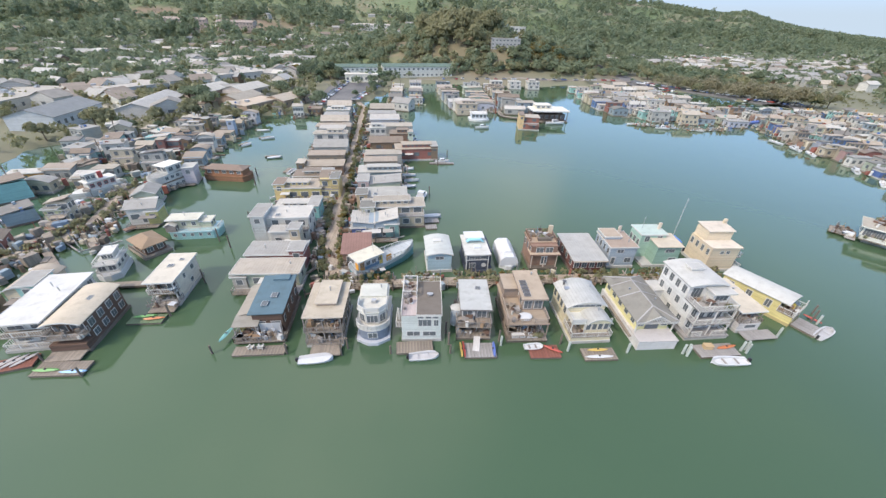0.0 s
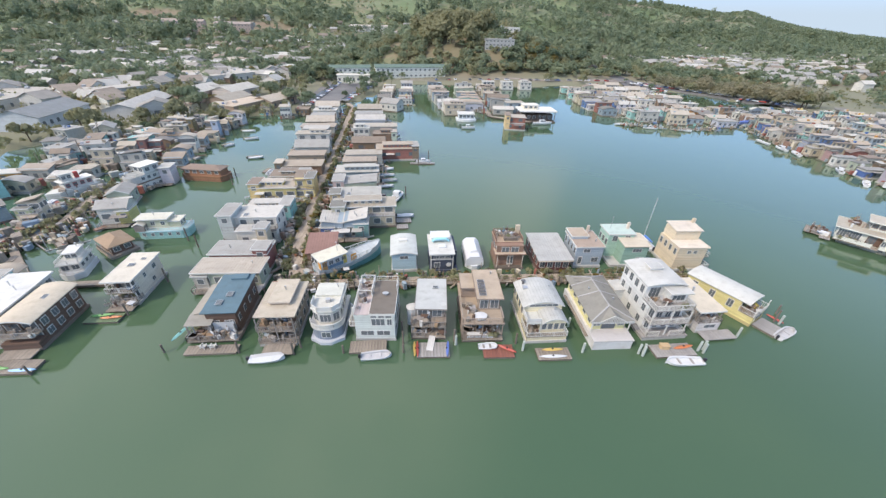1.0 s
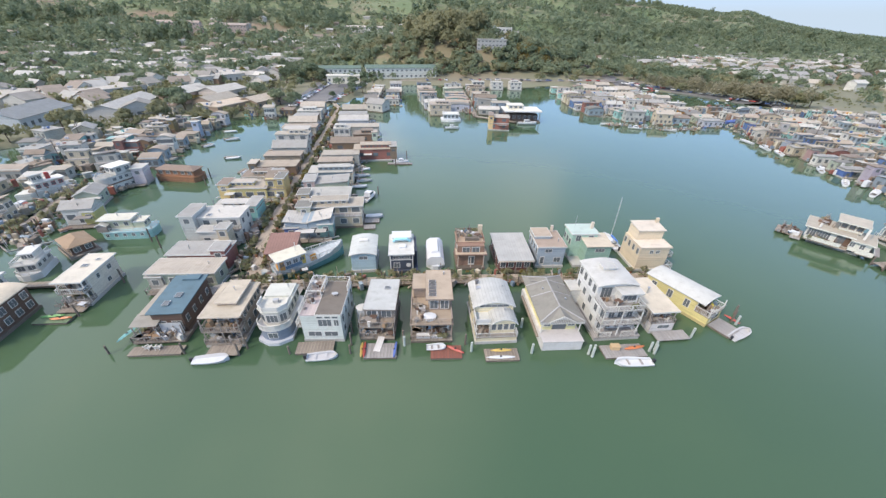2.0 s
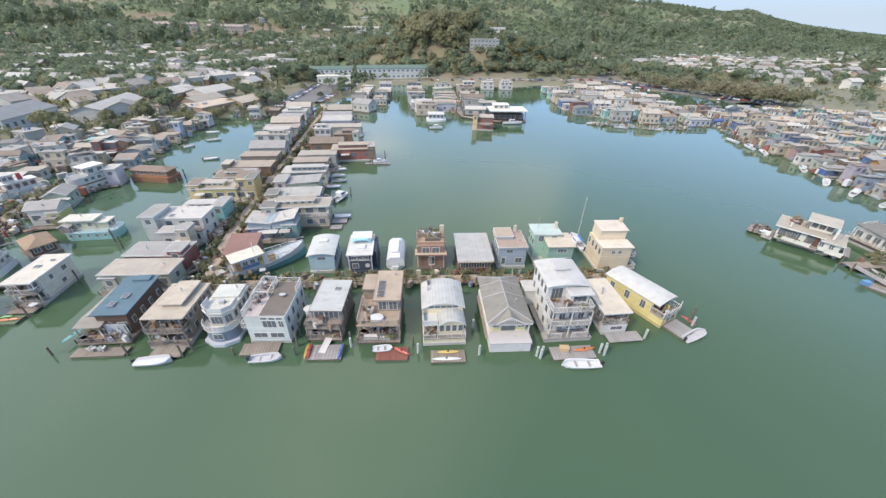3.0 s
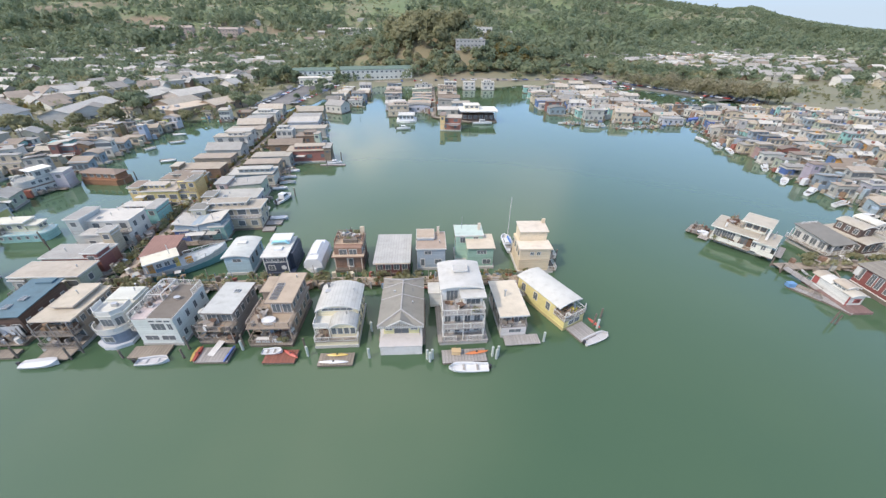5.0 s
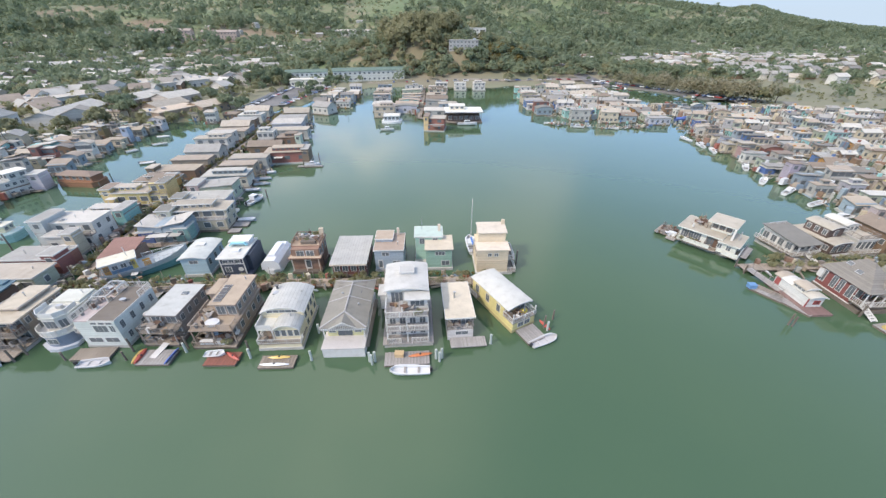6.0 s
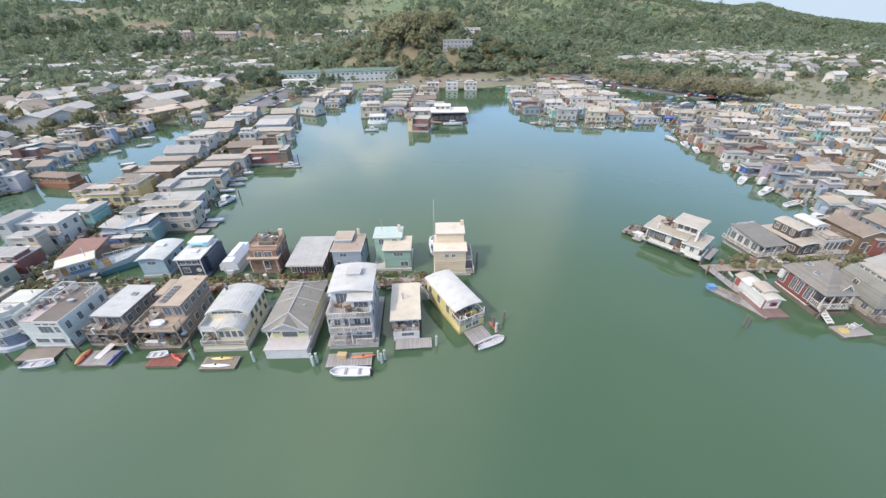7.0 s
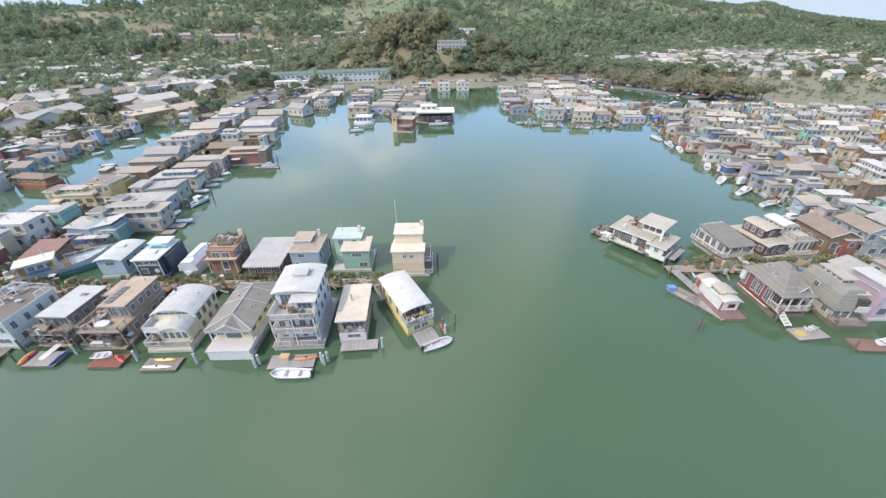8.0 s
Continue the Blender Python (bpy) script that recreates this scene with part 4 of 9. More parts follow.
h = House("cream floating home with white arched metal roofs", 21.9, 48.6, 5, sy=0.88)
CREAMW = paint((0.68, 0.62, 0.46))
h.hull(-3.1, 3.1, 0, 11.6, 0.5, CONCRETE)
h.walls(-2.9, 2.9, 4.2, 11.4, 0.5, 4.4, CREAMW)
h.row("r", 4, 3.4, 0.9, 1.2); h.row("l", 4, 3.4, 0.9, 1.2); h.row("r", 3, 1.6, 0.9, 0.9)
ARCHR = roofing((0.45, 0.465, 0.475), "seams")
h.barrel(-2.9, 2.9, 4.2, 11.4, 4.4, 1.0, ARCHR, 0.3, gable=CREAMW)
h.row("f", 5, 4.65, 0.8, 0.4, span=4.4, bars=0)
h.walls(-0.8, 2.8, 1.2, 4.2, 0.5, 3.3, CREAMW)
h.barrel(-0.6, 2.8, 0.9, 4.2, 3.3, 0.95, ARCHR, 0.25, gable=CREAMW)
h.row("f", 4, 2.75, 0.6, 1.5, bars=0); h.row("f", 3, 3.65, 0.7, 0.5, span=2.2, bars=0)
h.boxon("side_roof", -3.0, -0.9, 1.0, 4.3, 3.25, 3.42, roofing((0.62, 0.64, 0.64)))
h.rail([(-3.0, 4.2), (-3.0, 1.1), (-1.0, 1.1)], 3.42, 0.8, solid=True)
h.vol = (-2.9, -0.8, 4.2, 8, 0.5, 3.3); h.door("f", 0.2, 1.3, 1.6, 1.9)
h.boxon("lower_wall", -3.0, 3.0, 0.15, 4.2, 0.5, 1.25, CREAMW)
h.deck(-3.0, 3.0, 0.1, 4.2, 1.3); h.rail([(-3.0, 4.2), (-3.0, 0.1), (3.0, 0.1), (3.0, 1.4)], 1.3, 0.85)
for px in (-2.95, -0.95):
    h.post(px, 1.1, 1.3, 3.25)
h.vent(-2.0, 10.2, 5.0, 0.8, 0.2, mat("dark_flue", (0.12, 0.12, 0.12), 0.5)); h.vent(1.4, 3.2, 4.0, 0.8, 0.08); h.boxon("roof_hatch", -2.3, -1.5, 8.4, 9.3, 5.0, 5.35, METAL); h.vent(1.9, 9.0, 5.0, 0.4, 0.06)

h = House("yellow-walled floating home with dark grey hipped roof", 31.2, 47.8, 4, sy=0.96)
DKROOF = roofing(DKGREY)
h.hull(-2.9, 2.9, -0.2, 14.2, 1.7, mat("whitewashed_float", (0.60, 0.585, 0.56), 0.8, vary=0.2))
h.boxon("float_rim", -3.0, 3.0, -0.3, 3.6, 1.7, 1.85, mat("grey_float_top", (0.50, 0.47, 0.44), 0.8, vary=0.2))
h.walls(-2.5, 2.5, 2.6, 14.0, 1.7, 4.1, paint((0.68, 0.64, 0.36)))
h.win("f", 0.0, 2.95, 1.9, 1.9, bars=1, frame=DKROOF); h.win("f", 1.8, 3.2, 0.9, 1.1); h.win("f", -1.8, 3.2, 0.9, 1.1)
h.row("l", 5, 3.1, 1.0, 1.0); h.row("r", 5, 3.1, 1.0, 1.0)
h.hip(-2.9, 2.9, 2.0, 14.2, 4.1, 1.35, DKROOF, 0.35, 0.62)
RIDGECAP = mat("weathered_ridge_cap", (0.36, 0.35, 0.33), 0.8)
for a, b in (((-3.25, 1.65, 4.24), (0, 4.1, 5.48)), ((3.25, 1.65, 4.24), (0, 4.1, 5.48)), ((0, 4.1, 5.48), (0, 12.1, 5.48)), ((-3.25, 14.55, 4.24), (0, 12.1, 5.48)), ((3.25, 14.55, 4.24), (0, 12.1, 5.48)),
             ((-3.2, 8.1, 4.26), (0, 8.1, 5.48)), ((3.2, 8.1, 4.26), (0, 8.1, 5.48)), ((-3.2, 11.4, 4.26), (0, 11.4, 5.48)), ((3.2, 11.4, 4.26), (0, 11.4, 5.48))):
    part("ridge_cap", Geo().bar(a, b, 0.2, 0.1), RIDGECAP, h.ob)
me = Geo().box(-0.045, 0.045, -0.03, 0.03, 0, 1).mesh("slat", TRIM)
for i in range(13):
    u = -1.5 + 0.25 * i
    part("slat", me, None, h.ob, at=pose(u, 1.53, 4.24) @ Matrix.Diagonal((1, 1, max(0.12, 1.0 - abs(u) * 0.56), 1)))
for i in range(25):
    part("slat", me, None, h.ob, at=pose(-3.12 + 0.26 * i, 1.5, 3.82) @ Matrix.Diagonal((1, 1, 0.34, 1)))
h.gable(-1.7, 1.7, 1.9, 7.5, 4.2, 1.0, DKROOF, 0.3, wall=mat("grey_boards", (0.40, 0.40, 0.39), 0.7, "boards"))
part("eave_band", Geo().box(-3.2, 3.2, 1.55, 1.7, 3.8, 4.15), mat("grey_boards", (0.40, 0.40, 0.39), 0.7, "boards"), h.ob)
for q in (-2.8, 2.8):
    h.post(q, 1.9, 1.85, 4.1)
h.deck(-3.3, -2.9, 2, 13, 1.0); h.deck(2.9, 3.4, 1, 13, 1.0)
h.skylight(1.3, 10, 4.75, 0.7, 1.0, 12); h.vent(-1.2, 9.3, 4.7, 0.5); h.vent(1.6, 6.4, 4.6, 0.5)
for q in (2.4, 5.4):
    part("roof_deck_rail", Geo().bar((-2.6, 11 + q / 3, 4.9), (2.2, 11 + q / 3, 4.9), .08, .08), GREYWOOD, h.ob)

h = House("white three-storey floating home with railed balconies", 39.9, 50.2, 6, sy=0.92)
WB = paint((0.63, 0.65, 0.67))
h.hull(-3.4, 3.6, 0, 13, 0.6, CONCRETE)
h.deck(-3.6, 3.7, -0.1, 12.6, 0.72, DECKGREY)
h.walls(-2.8, 2.9, 2.2, 11.8, 0.7, 5.6, WB)
h.walls(-2.8, 2.9, 4.4, 11.8, 5.6, 8.0, WB, "upper_wall")
h.row("l", 4, 6.8, 0.9, 1.3); h.row("r", 4, 6.8, 0.9, 1.3); h.win("f", -1.4, 6.6, 1.6, 1.8, bars=2)
h.vol = (-2.8, 2.9, 2.2, 11.8, 0.7, 5.6)
h.row("l", 4, 4.4, 0.9, 1.2); h.row("r", 4, 4.4, 0.9, 1.2); h.row("f", 4, 4.0, 0.8, 1.8, bars=1); h.row("l", 3, 1.9, 0.9, 1.2); h.row("f", 4, 1.8, 0.7, 1.6, bars=1)
h.walls(0.2, 2.9, 2.6, 4.4, 5.6, 7.6, WB, "front_room"); h.win("f", 0, 6.7, 1.9, 1.2, bars=2); h.win("r", 0, 6.7, 1.0, 1.2)
ROOFW = roofing((0.48, 0.49, 0.50))
h.flat(0.0, 3.0, 2.2, 4.6, 7.6, ROOFW, 0.25)
h.barrel(-2.8, 2.9, 4.2, 11.8, 8.0, 0.45, ROOFW, 0.35, gable=WB)
h.boxon("roof_hatch", -0.8, 1.0, 8.0, 9.6, 8.2, 8.9, WB); h.flat(-0.8, 1.0, 8.0, 9.6, 8.9, ROOFW, 0.15)
h.deck(-2.9, 3.0, 0.4, 4.4, 5.65, DECKGREY); h.rail([(-2.9, 4.3), (-2.9, 0.4), (3.0, 0.4), (3.0, 2.4)], 5.65, 1.0, step=0.2)
h.deck(-2.9, 3.0, 0.2, 2.2, 3.1, DECKGREY); h.rail([(-2.9, 2.2), (-2.9, 0.25), (3.0, 0.25), (3.0, 2.2)], 3.1, 1.0, step=0.2)
h.rail([(-2.9, 2.2), (-2.9, 0.1), (-1.0, 0.1)], 0.72, 1.0, step=0.2); h.rail([(0.6, 0.1), (3.0, 0.1), (3.0, 2.2)], 0.72, 1.0, step=0.2)
for px in (-2.85, 0, 2.95):
    h.post(px, 0.35, 0.7, 5.6)
h.boxon("entry_porch", -4.4, -2.8, 9.6, 12.4, 0.6, 3.6, WB); h.flat(-4.4, -2.8, 9.6, 12.4, 3.6, ROOFW, 0.2)

h = House("narrow beige floating home with flat roof", 47.4, 52.2, 7, sy=0.9)
h.hull(-1.9, 1.9, 0, 11, 0.5)
BEI = mat("beige_boards", (0.40, 0.34, 0.27), 0.7, "boards")
h.walls(-1.8, 1.8, 1.5, 10.6, 0.5, 3.9, BEI)
h.row("l", 4, 2.6, 0.9, 1.2); h.row("r", 4, 2.6, 0.9, 1.2); h.row("f", 2, 2.8, 1.2, 1.5)
h.flat(-1.9, 1.9, 0.6, 10.6, 3.95, roofing((0.55, 0.50, 0.43)), 0.25)
h.boxon("front_wall", -1.9, 1.9, 0.1, 1.5, 0.5, 1.9, mat("pale_boards", (0.55, 0.52, 0.49), 0.7, "boards"))
h.vol = (-1.9, 1.9, 0.1, 1.5, 0.5, 1.9); h.win("f", 0.2, 1.3, 1.8, 0.6)
h.rail([(-1.9, 1.4), (-1.9, 0.15), (1.9, 0.15), (1.9, 1.4)], 1.9, 0.7, GREYWOOD)
for q in (-1.85, 1.85):
    h.post(q, 0.7, 1.9, 3.95, GREYWOOD)
h.vent(-0.4, 6.0, 4.05, 1.2, 0.14)
h.deck(-1.6, 3.6, -2.4, -0.1, 0.45, DECKGREY)

h = House("bright yellow floating home with pale flat roof and balcony", 57.0, 55.2, 32, sy=0.93)
YEL = paint((0.63, 0.56, 0.27))
h.hull(-2.3, 2.3, 0, 12.6, 0.5, mat("ochre_float", (0.40, 0.33, 0.16), 0.8))
h.walls(-2.2, 2.2, 2.6, 12.4, 0.5, 3.7, YEL)
h.row("l", 3, 2.4, 0.9, 1.4); h.row("r", 4, 2.3, 0.9, 1.2); h.row("f", 2, 2.5, 1.6, 1.9)
h.barrel(-2.2, 2.2, 1.6, 12.4, 3.75, 0.35, roofing((0.50, 0.51, 0.51)), 0.3, gable=YEL)
h.walls(-2.2, 2.2, 0.05, 2.6, 0.5, 1.9, YEL, "front_wall"); h.row("f", 2, 1.2, 1.0, 0.8, span=2.6)
h.deck(-2.3, 2.3, 0.0, 2.6, 1.95); h.rail([(-2.3, 2.6), (-2.3, 0.0), (2.3, 0.0), (2.3, 2.6)], 1.95, 0.95)
for q in (-2.2, 2.2):
    h.post(q, 0.1, 1.9, 3.75)
h.deck(-3.2, -2.3, 9.6, 13.2, 1.4); h.rail([(-3.2, 9.6), (-3.2, 13.2), (-2.3, 13.2)], 1.4, 0.9)
h.boxon("chair_cushion", 0.4, 1.4, 1.0, 1.7, 1.98, 2.6, mat("yellow_cushion", (0.7, 0.55, 0.1), 0.8))

# ---- homes on the back of the cross walkway ----
h = House("white shrink-wrapped motor boat beside the walkway", 12.6, 69.0, 4, name="covered_boat", category="boat")
h.hull(-1.7, 1.7, 0, 8.5, 0.9, GELCOAT, nose=1.2)
part("cover", Geo().prism([(-1.75, 0.9), (1.75, 0.9), (1.6, 2.2), (0.9, 2.9), (-0.9, 2.9), (-1.6, 2.2)], "y", 0.3, 8.3), mat("white_wrap", (0.64, 0.65, 0.65), 0.45), h.ob)
part("cover_ridge", Geo().prism([(-0.9, 2.85), (0.9, 2.85), (0.5, 3.3), (-0.5, 3.3)], "y", 2.0, 7.0), mat("white_wrap", (0.64, 0.65, 0.65), 0.45), h.ob)

h = House("redwood floating home with furnished roof terrace", 19.2, 69.4, 4, sy=0.7)
h.hull(-2.7, 2.7, 0, 10, 0.5, PILE)
h.walls(-2.5, 2.5, 1.5, 9.8, 0.5, 5.0, REDWOOD)
h.row("f", 2, 4.0, 1.3, 1.3, span=3.6); h.door("f", 0.2, 0.6, 1.2, 2.1); h.row("l", 3, 3.8, 1, 1.2); h.row("r", 3, 3.8, 1, 1.2)
h.flat(-2.5, 2.5, 3.4, 9.8, 5.0, roofing((0.42, 0.32, 0.25)), 0.15, fascia=REDWOOD)
h.flat(-2.7, 2.7, 0.4, 3.4, 3.4, roofing((0.50, 0.40, 0.32)), 0.2, fascia=REDWOOD)
h.rail([(-2.5, 3.5), (-2.5, 9.6), (2.5, 9.6), (2.5, 3.5)], 5.2, 0.8, REDWOOD)
h.boxon("roof_planter", -1.0, 1.6, 4.0, 5.0, 5.2, 5.8, PILE); h.boxon("roof_bench", -0.6, 1.8, 6.6, 8.2, 5.2, 5.7, mat("grey_covers", (0.45, 0.43, 0.40), 0.8))
h.boxon("stack", 1.8, 2.6, 8.4, 9.2, 5.1, 7.0, roofing((0.55, 0.47, 0.38)))
for q in (-2.4, 0.0, 2.4):
    h.post(q, 0.5, 0.5, 3.4, mat("pale_post", (0.6, 0.5, 0.42), 0.7))

h = House("low floating home with plain grey flat roof", 27.4, 68.4, 4, sy=0.95)
h.hull(-3.2, 3.2, 0, 11.4, 0.5, PILE)
h.walls(-3.0, 3.0, 0.6, 11, 0.5, 3.1, mat("dark_red_boards", (0.16, 0.07, 0.06), 0.7, "boards"))
h.row("f", 4, 2.0, 0.9, 1.5); h.row("l", 4, 2.0, 1.0, 1.2); h.row("r", 4, 2.0, 1.0, 1.2)
h.shed(-3.1, 3.1, 0.0, 11, 3.15, 3.5, roofing((0.44, 0.45, 0.46), "seams"), 0.25)
h.boxon("eave_board", -3.3, 3.3, -0.32, -0.22, 2.95, 3.2, mat("beige_trim", (0.55, 0.47, 0.38), 0.6))

h = House("blue-grey two-storey floating home with brown roof", 34.4, 71.0, 4, sy=0.78)
BLG = paint((0.33, 0.40, 0.48))
h.hull(-2.7, 2.7, 0, 9.5, 0.5)
h.walls(-2.6, 2.6, 0.4, 9.2, 0.5, 4.7, BLG)
h.win("f", -0.6, 3.9, 1.2, 0.7); h.door("f", -1.6, 0.6); h.win("f", 1.3, 1.8, 1.2, 1.0); h.row("l", 4, 3.6, 0.8, 1.2); h.row("r", 4, 3.6, 0.8, 1.2)
h.flat(-2.6, 2.6, 0.3, 9.2, 4.7, roofing((0.36, 0.29, 0.25)), 0.15); h.boxon("roof_step", -2.6, 0.5, 4.5, 9.2, 4.88, 5.4, BLG); h.flat(-2.6, 0.5, 4.5, 9.2, 5.4, roofing((0.42, 0.35, 0.29)), 0.12)
h.boxon("stack", 1.2, 1.7, 8.2, 8.7, 4.88, 6.4, mat("stack_beige", (0.6, 0.5, 0.4), 0.7)); h.vent(1.6, 3.0, 4.9, 0.5)

h = House("sea-green two-storey floating home with pale roofs", 42.6, 71.8, 4, sy=0.86)
SEAG = paint((0.27, 0.43, 0.37))
h.hull(-3.6, 3.6, 0, 9.5, 0.5)
h.walls(-1.4, 3.4, 0.5, 6.0, 0.5, 4.6, SEAG)
h.win("f", 0.2, 3.7, 1.7, 0.7, bars=2); h.win("f", 1.2, 1.5, 1.4, 1.0); h.row("r", 2, 3.2, 1.0, 1.2)
h.shed(-1.4, 3.4, 0.3, 6.0, 4.65, 5.0, roofing((0.60, 0.54, 0.46)), 0.25)
h.walls(-3.4, 1.6, 4.2, 9.3, 0.5, 5.7, paint((0.33, 0.50, 0.44)), "rear_wall"); h.row("f", 2, 4.8, 0.9, 1.2); h.row("l", 3, 3.8, 0.9, 1.2)
h.flat(-3.4, 1.6, 4.2, 9.3, 5.7, roofing((0.42, 0.52, 0.51)), 0.2); h.boxon("stack", 0.9, 1.4, 6.8, 7.3, 5.8, 7.3, mat("stack_beige", (0.6, 0.5, 0.4), 0.7))
part("mast_pole", Geo().tube((-2.2, 7.5, 5.8), (-2.2, 7.5, 8.6), 0.05), METAL, h.ob)

h = House("cream three-storey floating home with stepped roofs", 53.8, 70.8, 4, sy=0.74)
CRM = paint((0.66, 0.56, 0.43))
h.hull(-3.4, 3.4, 0, 10, 0.5)
h.walls(-3.2, 2.4, 0.4, 9.6, 0.5, 5.4, CRM)
h.boxon("string_course", -3.25, 2.45, 0.34, 0.42, 2.9, 3.1, mat("tan_band", (0.55, 0.43, 0.30), 0.7))
h.row("r", 3, 4.2, 1.2, 1.6); h.row("f", 2, 4.4, 0.6, 0.6, span=2.4); h.row("l", 4, 4.2, 0.9, 1.2); h.row("r", 3, 1.8, 1.2, 1.6)
CRR = roofing((0.64, 0.58, 0.52))
h.flat(-3.2, 2.4, 0.3, 4.6, 5.4, CRR, 0.2, fascia=mat("cream_trim", (0.62, 0.52, 0.40), 0.6))
h.walls(-2.8, 2.2, 4.6, 9.6, 5.4, 7.5, CRM, "upper_wall"); h.row("r", 2, 6.5, 1.0, 1.2)
h.shed(-2.8, 2.2, 4.4, 9.6, 7.55, 7.9, CRR, 0.2); h.boxon("stack", 1.7, 2.3, 8.4, 9.0, 7.6, 8.9, CRM)
h.deck(2.4, 3.6, 1.0, 8.0, 3.0); h.rail([(2.4, 1.0), (3.6, 1.0), (3.6, 8.0), (2.4, 8.0)], 3.0, 0.95)
h.deck(2.4, 3.9, 0.0, 9.0, 0.6); h.rail([(2.4, 0.0), (3.9, 0.0), (3.9, 9.0)], 0.6, 0.95)

h = House("light blue floating home with curved white roof", -0.5, 67.4, 7, sy=0.84)
LB = paint((0.34, 0.47, 0.55))
h.hull(-2.4, 2.4, 0, 9.5, 0.5)
h.walls(-2.2, 2.2, 0.4, 9.2, 0.5, 3.9, LB)
h.row("l", 3, 2.6, 0.9, 1.2); h.row("r", 3, 2.6, 0.9, 1.2); h.win("f", 0, 3.2, 1.4, 0.6)
h.barrel(-2.2, 2.2, 0.2, 9.2, 3.9, 0.5, roofing((0.46, 0.49, 0.50)), 0.3, gable=LB)
h.boxon("roof_hatch", -0.9, 0.7, 5.2, 6.4, 4.3, 4.8, TRIM)

h = House("navy and white houseboat with aqua awning", 6.8, 67.6, 6, sy=0.86, name="houseboat")
NAVY = paint((0.055, 0.07, 0.105))
h.hull(-2.6, 2.6, 0, 9.5, 0.6, NAVY)
h.walls(-2.4, 1.7, 0.4, 9.2, 0.6, 4.2, NAVY)
h.row("f", 3, 3.5, 0.8, 0.6, span=3.2); h.win("f", -0.9, 1.7, 1.0, 1.0); h.row("l", 4, 2.8, 0.8, 0.8)
h.walls(1.7, 2.5, 2.0, 9.2, 0.6, 4.0, NAVY, "side_wall")
part("life_ring", Geo().tube((0.9, 0.3, 1.7), (0.9, 0.4, 1.7), 0.45, 0.45, 16), TRIM, h.ob)
h.flat(-2.4, 1.7, 0.2, 9.2, 4.2, roofing((0.60, 0.61, 0.61)), 0.25); h.boxon("roof_hatch", -0.8, 0.5, 2.6, 4.0, 4.36, 4.7, GELCOAT)
for q in (-2.46, 1.58):
    h.boxon("corner_trim", q, q + 0.18, 0.32, 0.5, 0.6, 4.2, TRIM)
h.boxon("trim_band", -2.28, 1.58, 0.33, 0.39, 2.85, 3.0, TRIM); h.walls(-2.0, 1.4, 6.0, 9.0, 4.37, 5.1, GELCOAT, "upper_cabin"); h.flat(-2.0, 1.4, 6.0, 9.0, 5.1, GELCOAT, 0.12)
part("aqua_awning", Geo().prism([(-2.0, 4.7), (-1.4, 5.3), (0.8, 5.3), (1.4, 4.7), (1.1, 4.7), (0.7, 5.05), (-1.3, 5.05), (-1.7, 4.7)], "y", 5.0, 5.8), mat("aqua_canvas", (0.30, 0.62, 0.66), 0.7), h.ob)

# old ship and red-roofed hut at the corner of the walkways
h = House("old blue and white wooden ship with wheelhouse", -11.6, 69.0, 42, name="wooden_ship", category="ship")
SHIPB = paint((0.10, 0.27, 0.31)); SHIPL = paint((0.42, 0.47, 0.52))
st = [(-8.0, 0.15, 3.4), (-6.5, 1.2, 2.9), (-4, 1.9, 2.4), (0, 2.2, 2.0), (4, 2.1, 2.1), (6.2, 1.5, 2.5)]
g, g2 = Geo(), Geo()
g.weld = g2.weld = True
for (a, wa, za), (b, wb, zb) in zip(st, st[1:]):
    for s in (-1, 1):
        g.add([(-a, s * wa * 0.7, -0.5), (-b, s * wb * 0.7, -0.5), (-b, s * wb * 0.9, zb * 0.55), (-a, s * wa * 0.9, za * 0.55)], [(0, 1, 2, 3)])
        g2.add([(-a, s * wa * 0.9, za * 0.55), (-b, s * wb * 0.9, zb * 0.55), (-b, s * wb, zb), (-a, s * wa, za)], [(0, 1, 2, 3)])
    g2.add([(-a, -wa, za - 0.3), (-b, -wb, zb - 0.3), (-b, wb, zb - 0.3), (-a, wa, za - 0.3)], [(0, 1, 2, 3)])
g.add([(-6.2, -1.05, -0.5), (-6.2, 1.05, -0.5), (-6.2, 1.35, 1.4), (-6.2, -1.35, 1.4)], [(0, 1, 2, 3)])
g2.add([(-6.2, -1.35, 1.4), (-6.2, 1.35, 1.4), (-6.2, 1.5, 2.5), (-6.2, -1.5, 2.5)], [(0, 1, 2, 3)])
part("hull", g, SHIPB, h.ob); part("bulwark", g2, SHIPL, h.ob)
h.walls(-5.6, -0.5, -1.5, 1.5, 1.7, 4.1, SHIPL, "wheelhouse"); h.row("f", 4, 3.2, 0.8, 0.8); h.row("l", 2, 3.2, 0.9, 0.8)
h.boxon("orange_panel", -5.4, -4.5, -1.57, -1.505, 2.0, 3.9, paint((0.50, 0.27, 0.09))); h.boxon("yellow_panel", -1.2, -0.5, -1.57, -1.505, 2.0, 4.0, paint((0.58, 0.45, 0.12))); h.boxon("blue_stripe", -4.4, -1.3, -1.56, -1.505, 2.0, 2.7, paint((0.10, 0.19, 0.30)))
h.flat(-5.6, -0.5, -1.5, 1.5, 4.1, roofing((0.68, 0.66, 0.58)), 0.3)
h.boxon("orange_panel", -5.7, -5.6, -1.3, -0.3, 2.2, 3.9, mat("orange_paint", (0.65, 0.30, 0.05), 0.6)); h.boxon("orange_side_panel", 0.4, 1.6, -1.56, -1.5, 1.9, 3.3, mat("orange_paint", (0.65, 0.30, 0.05), 0.6))
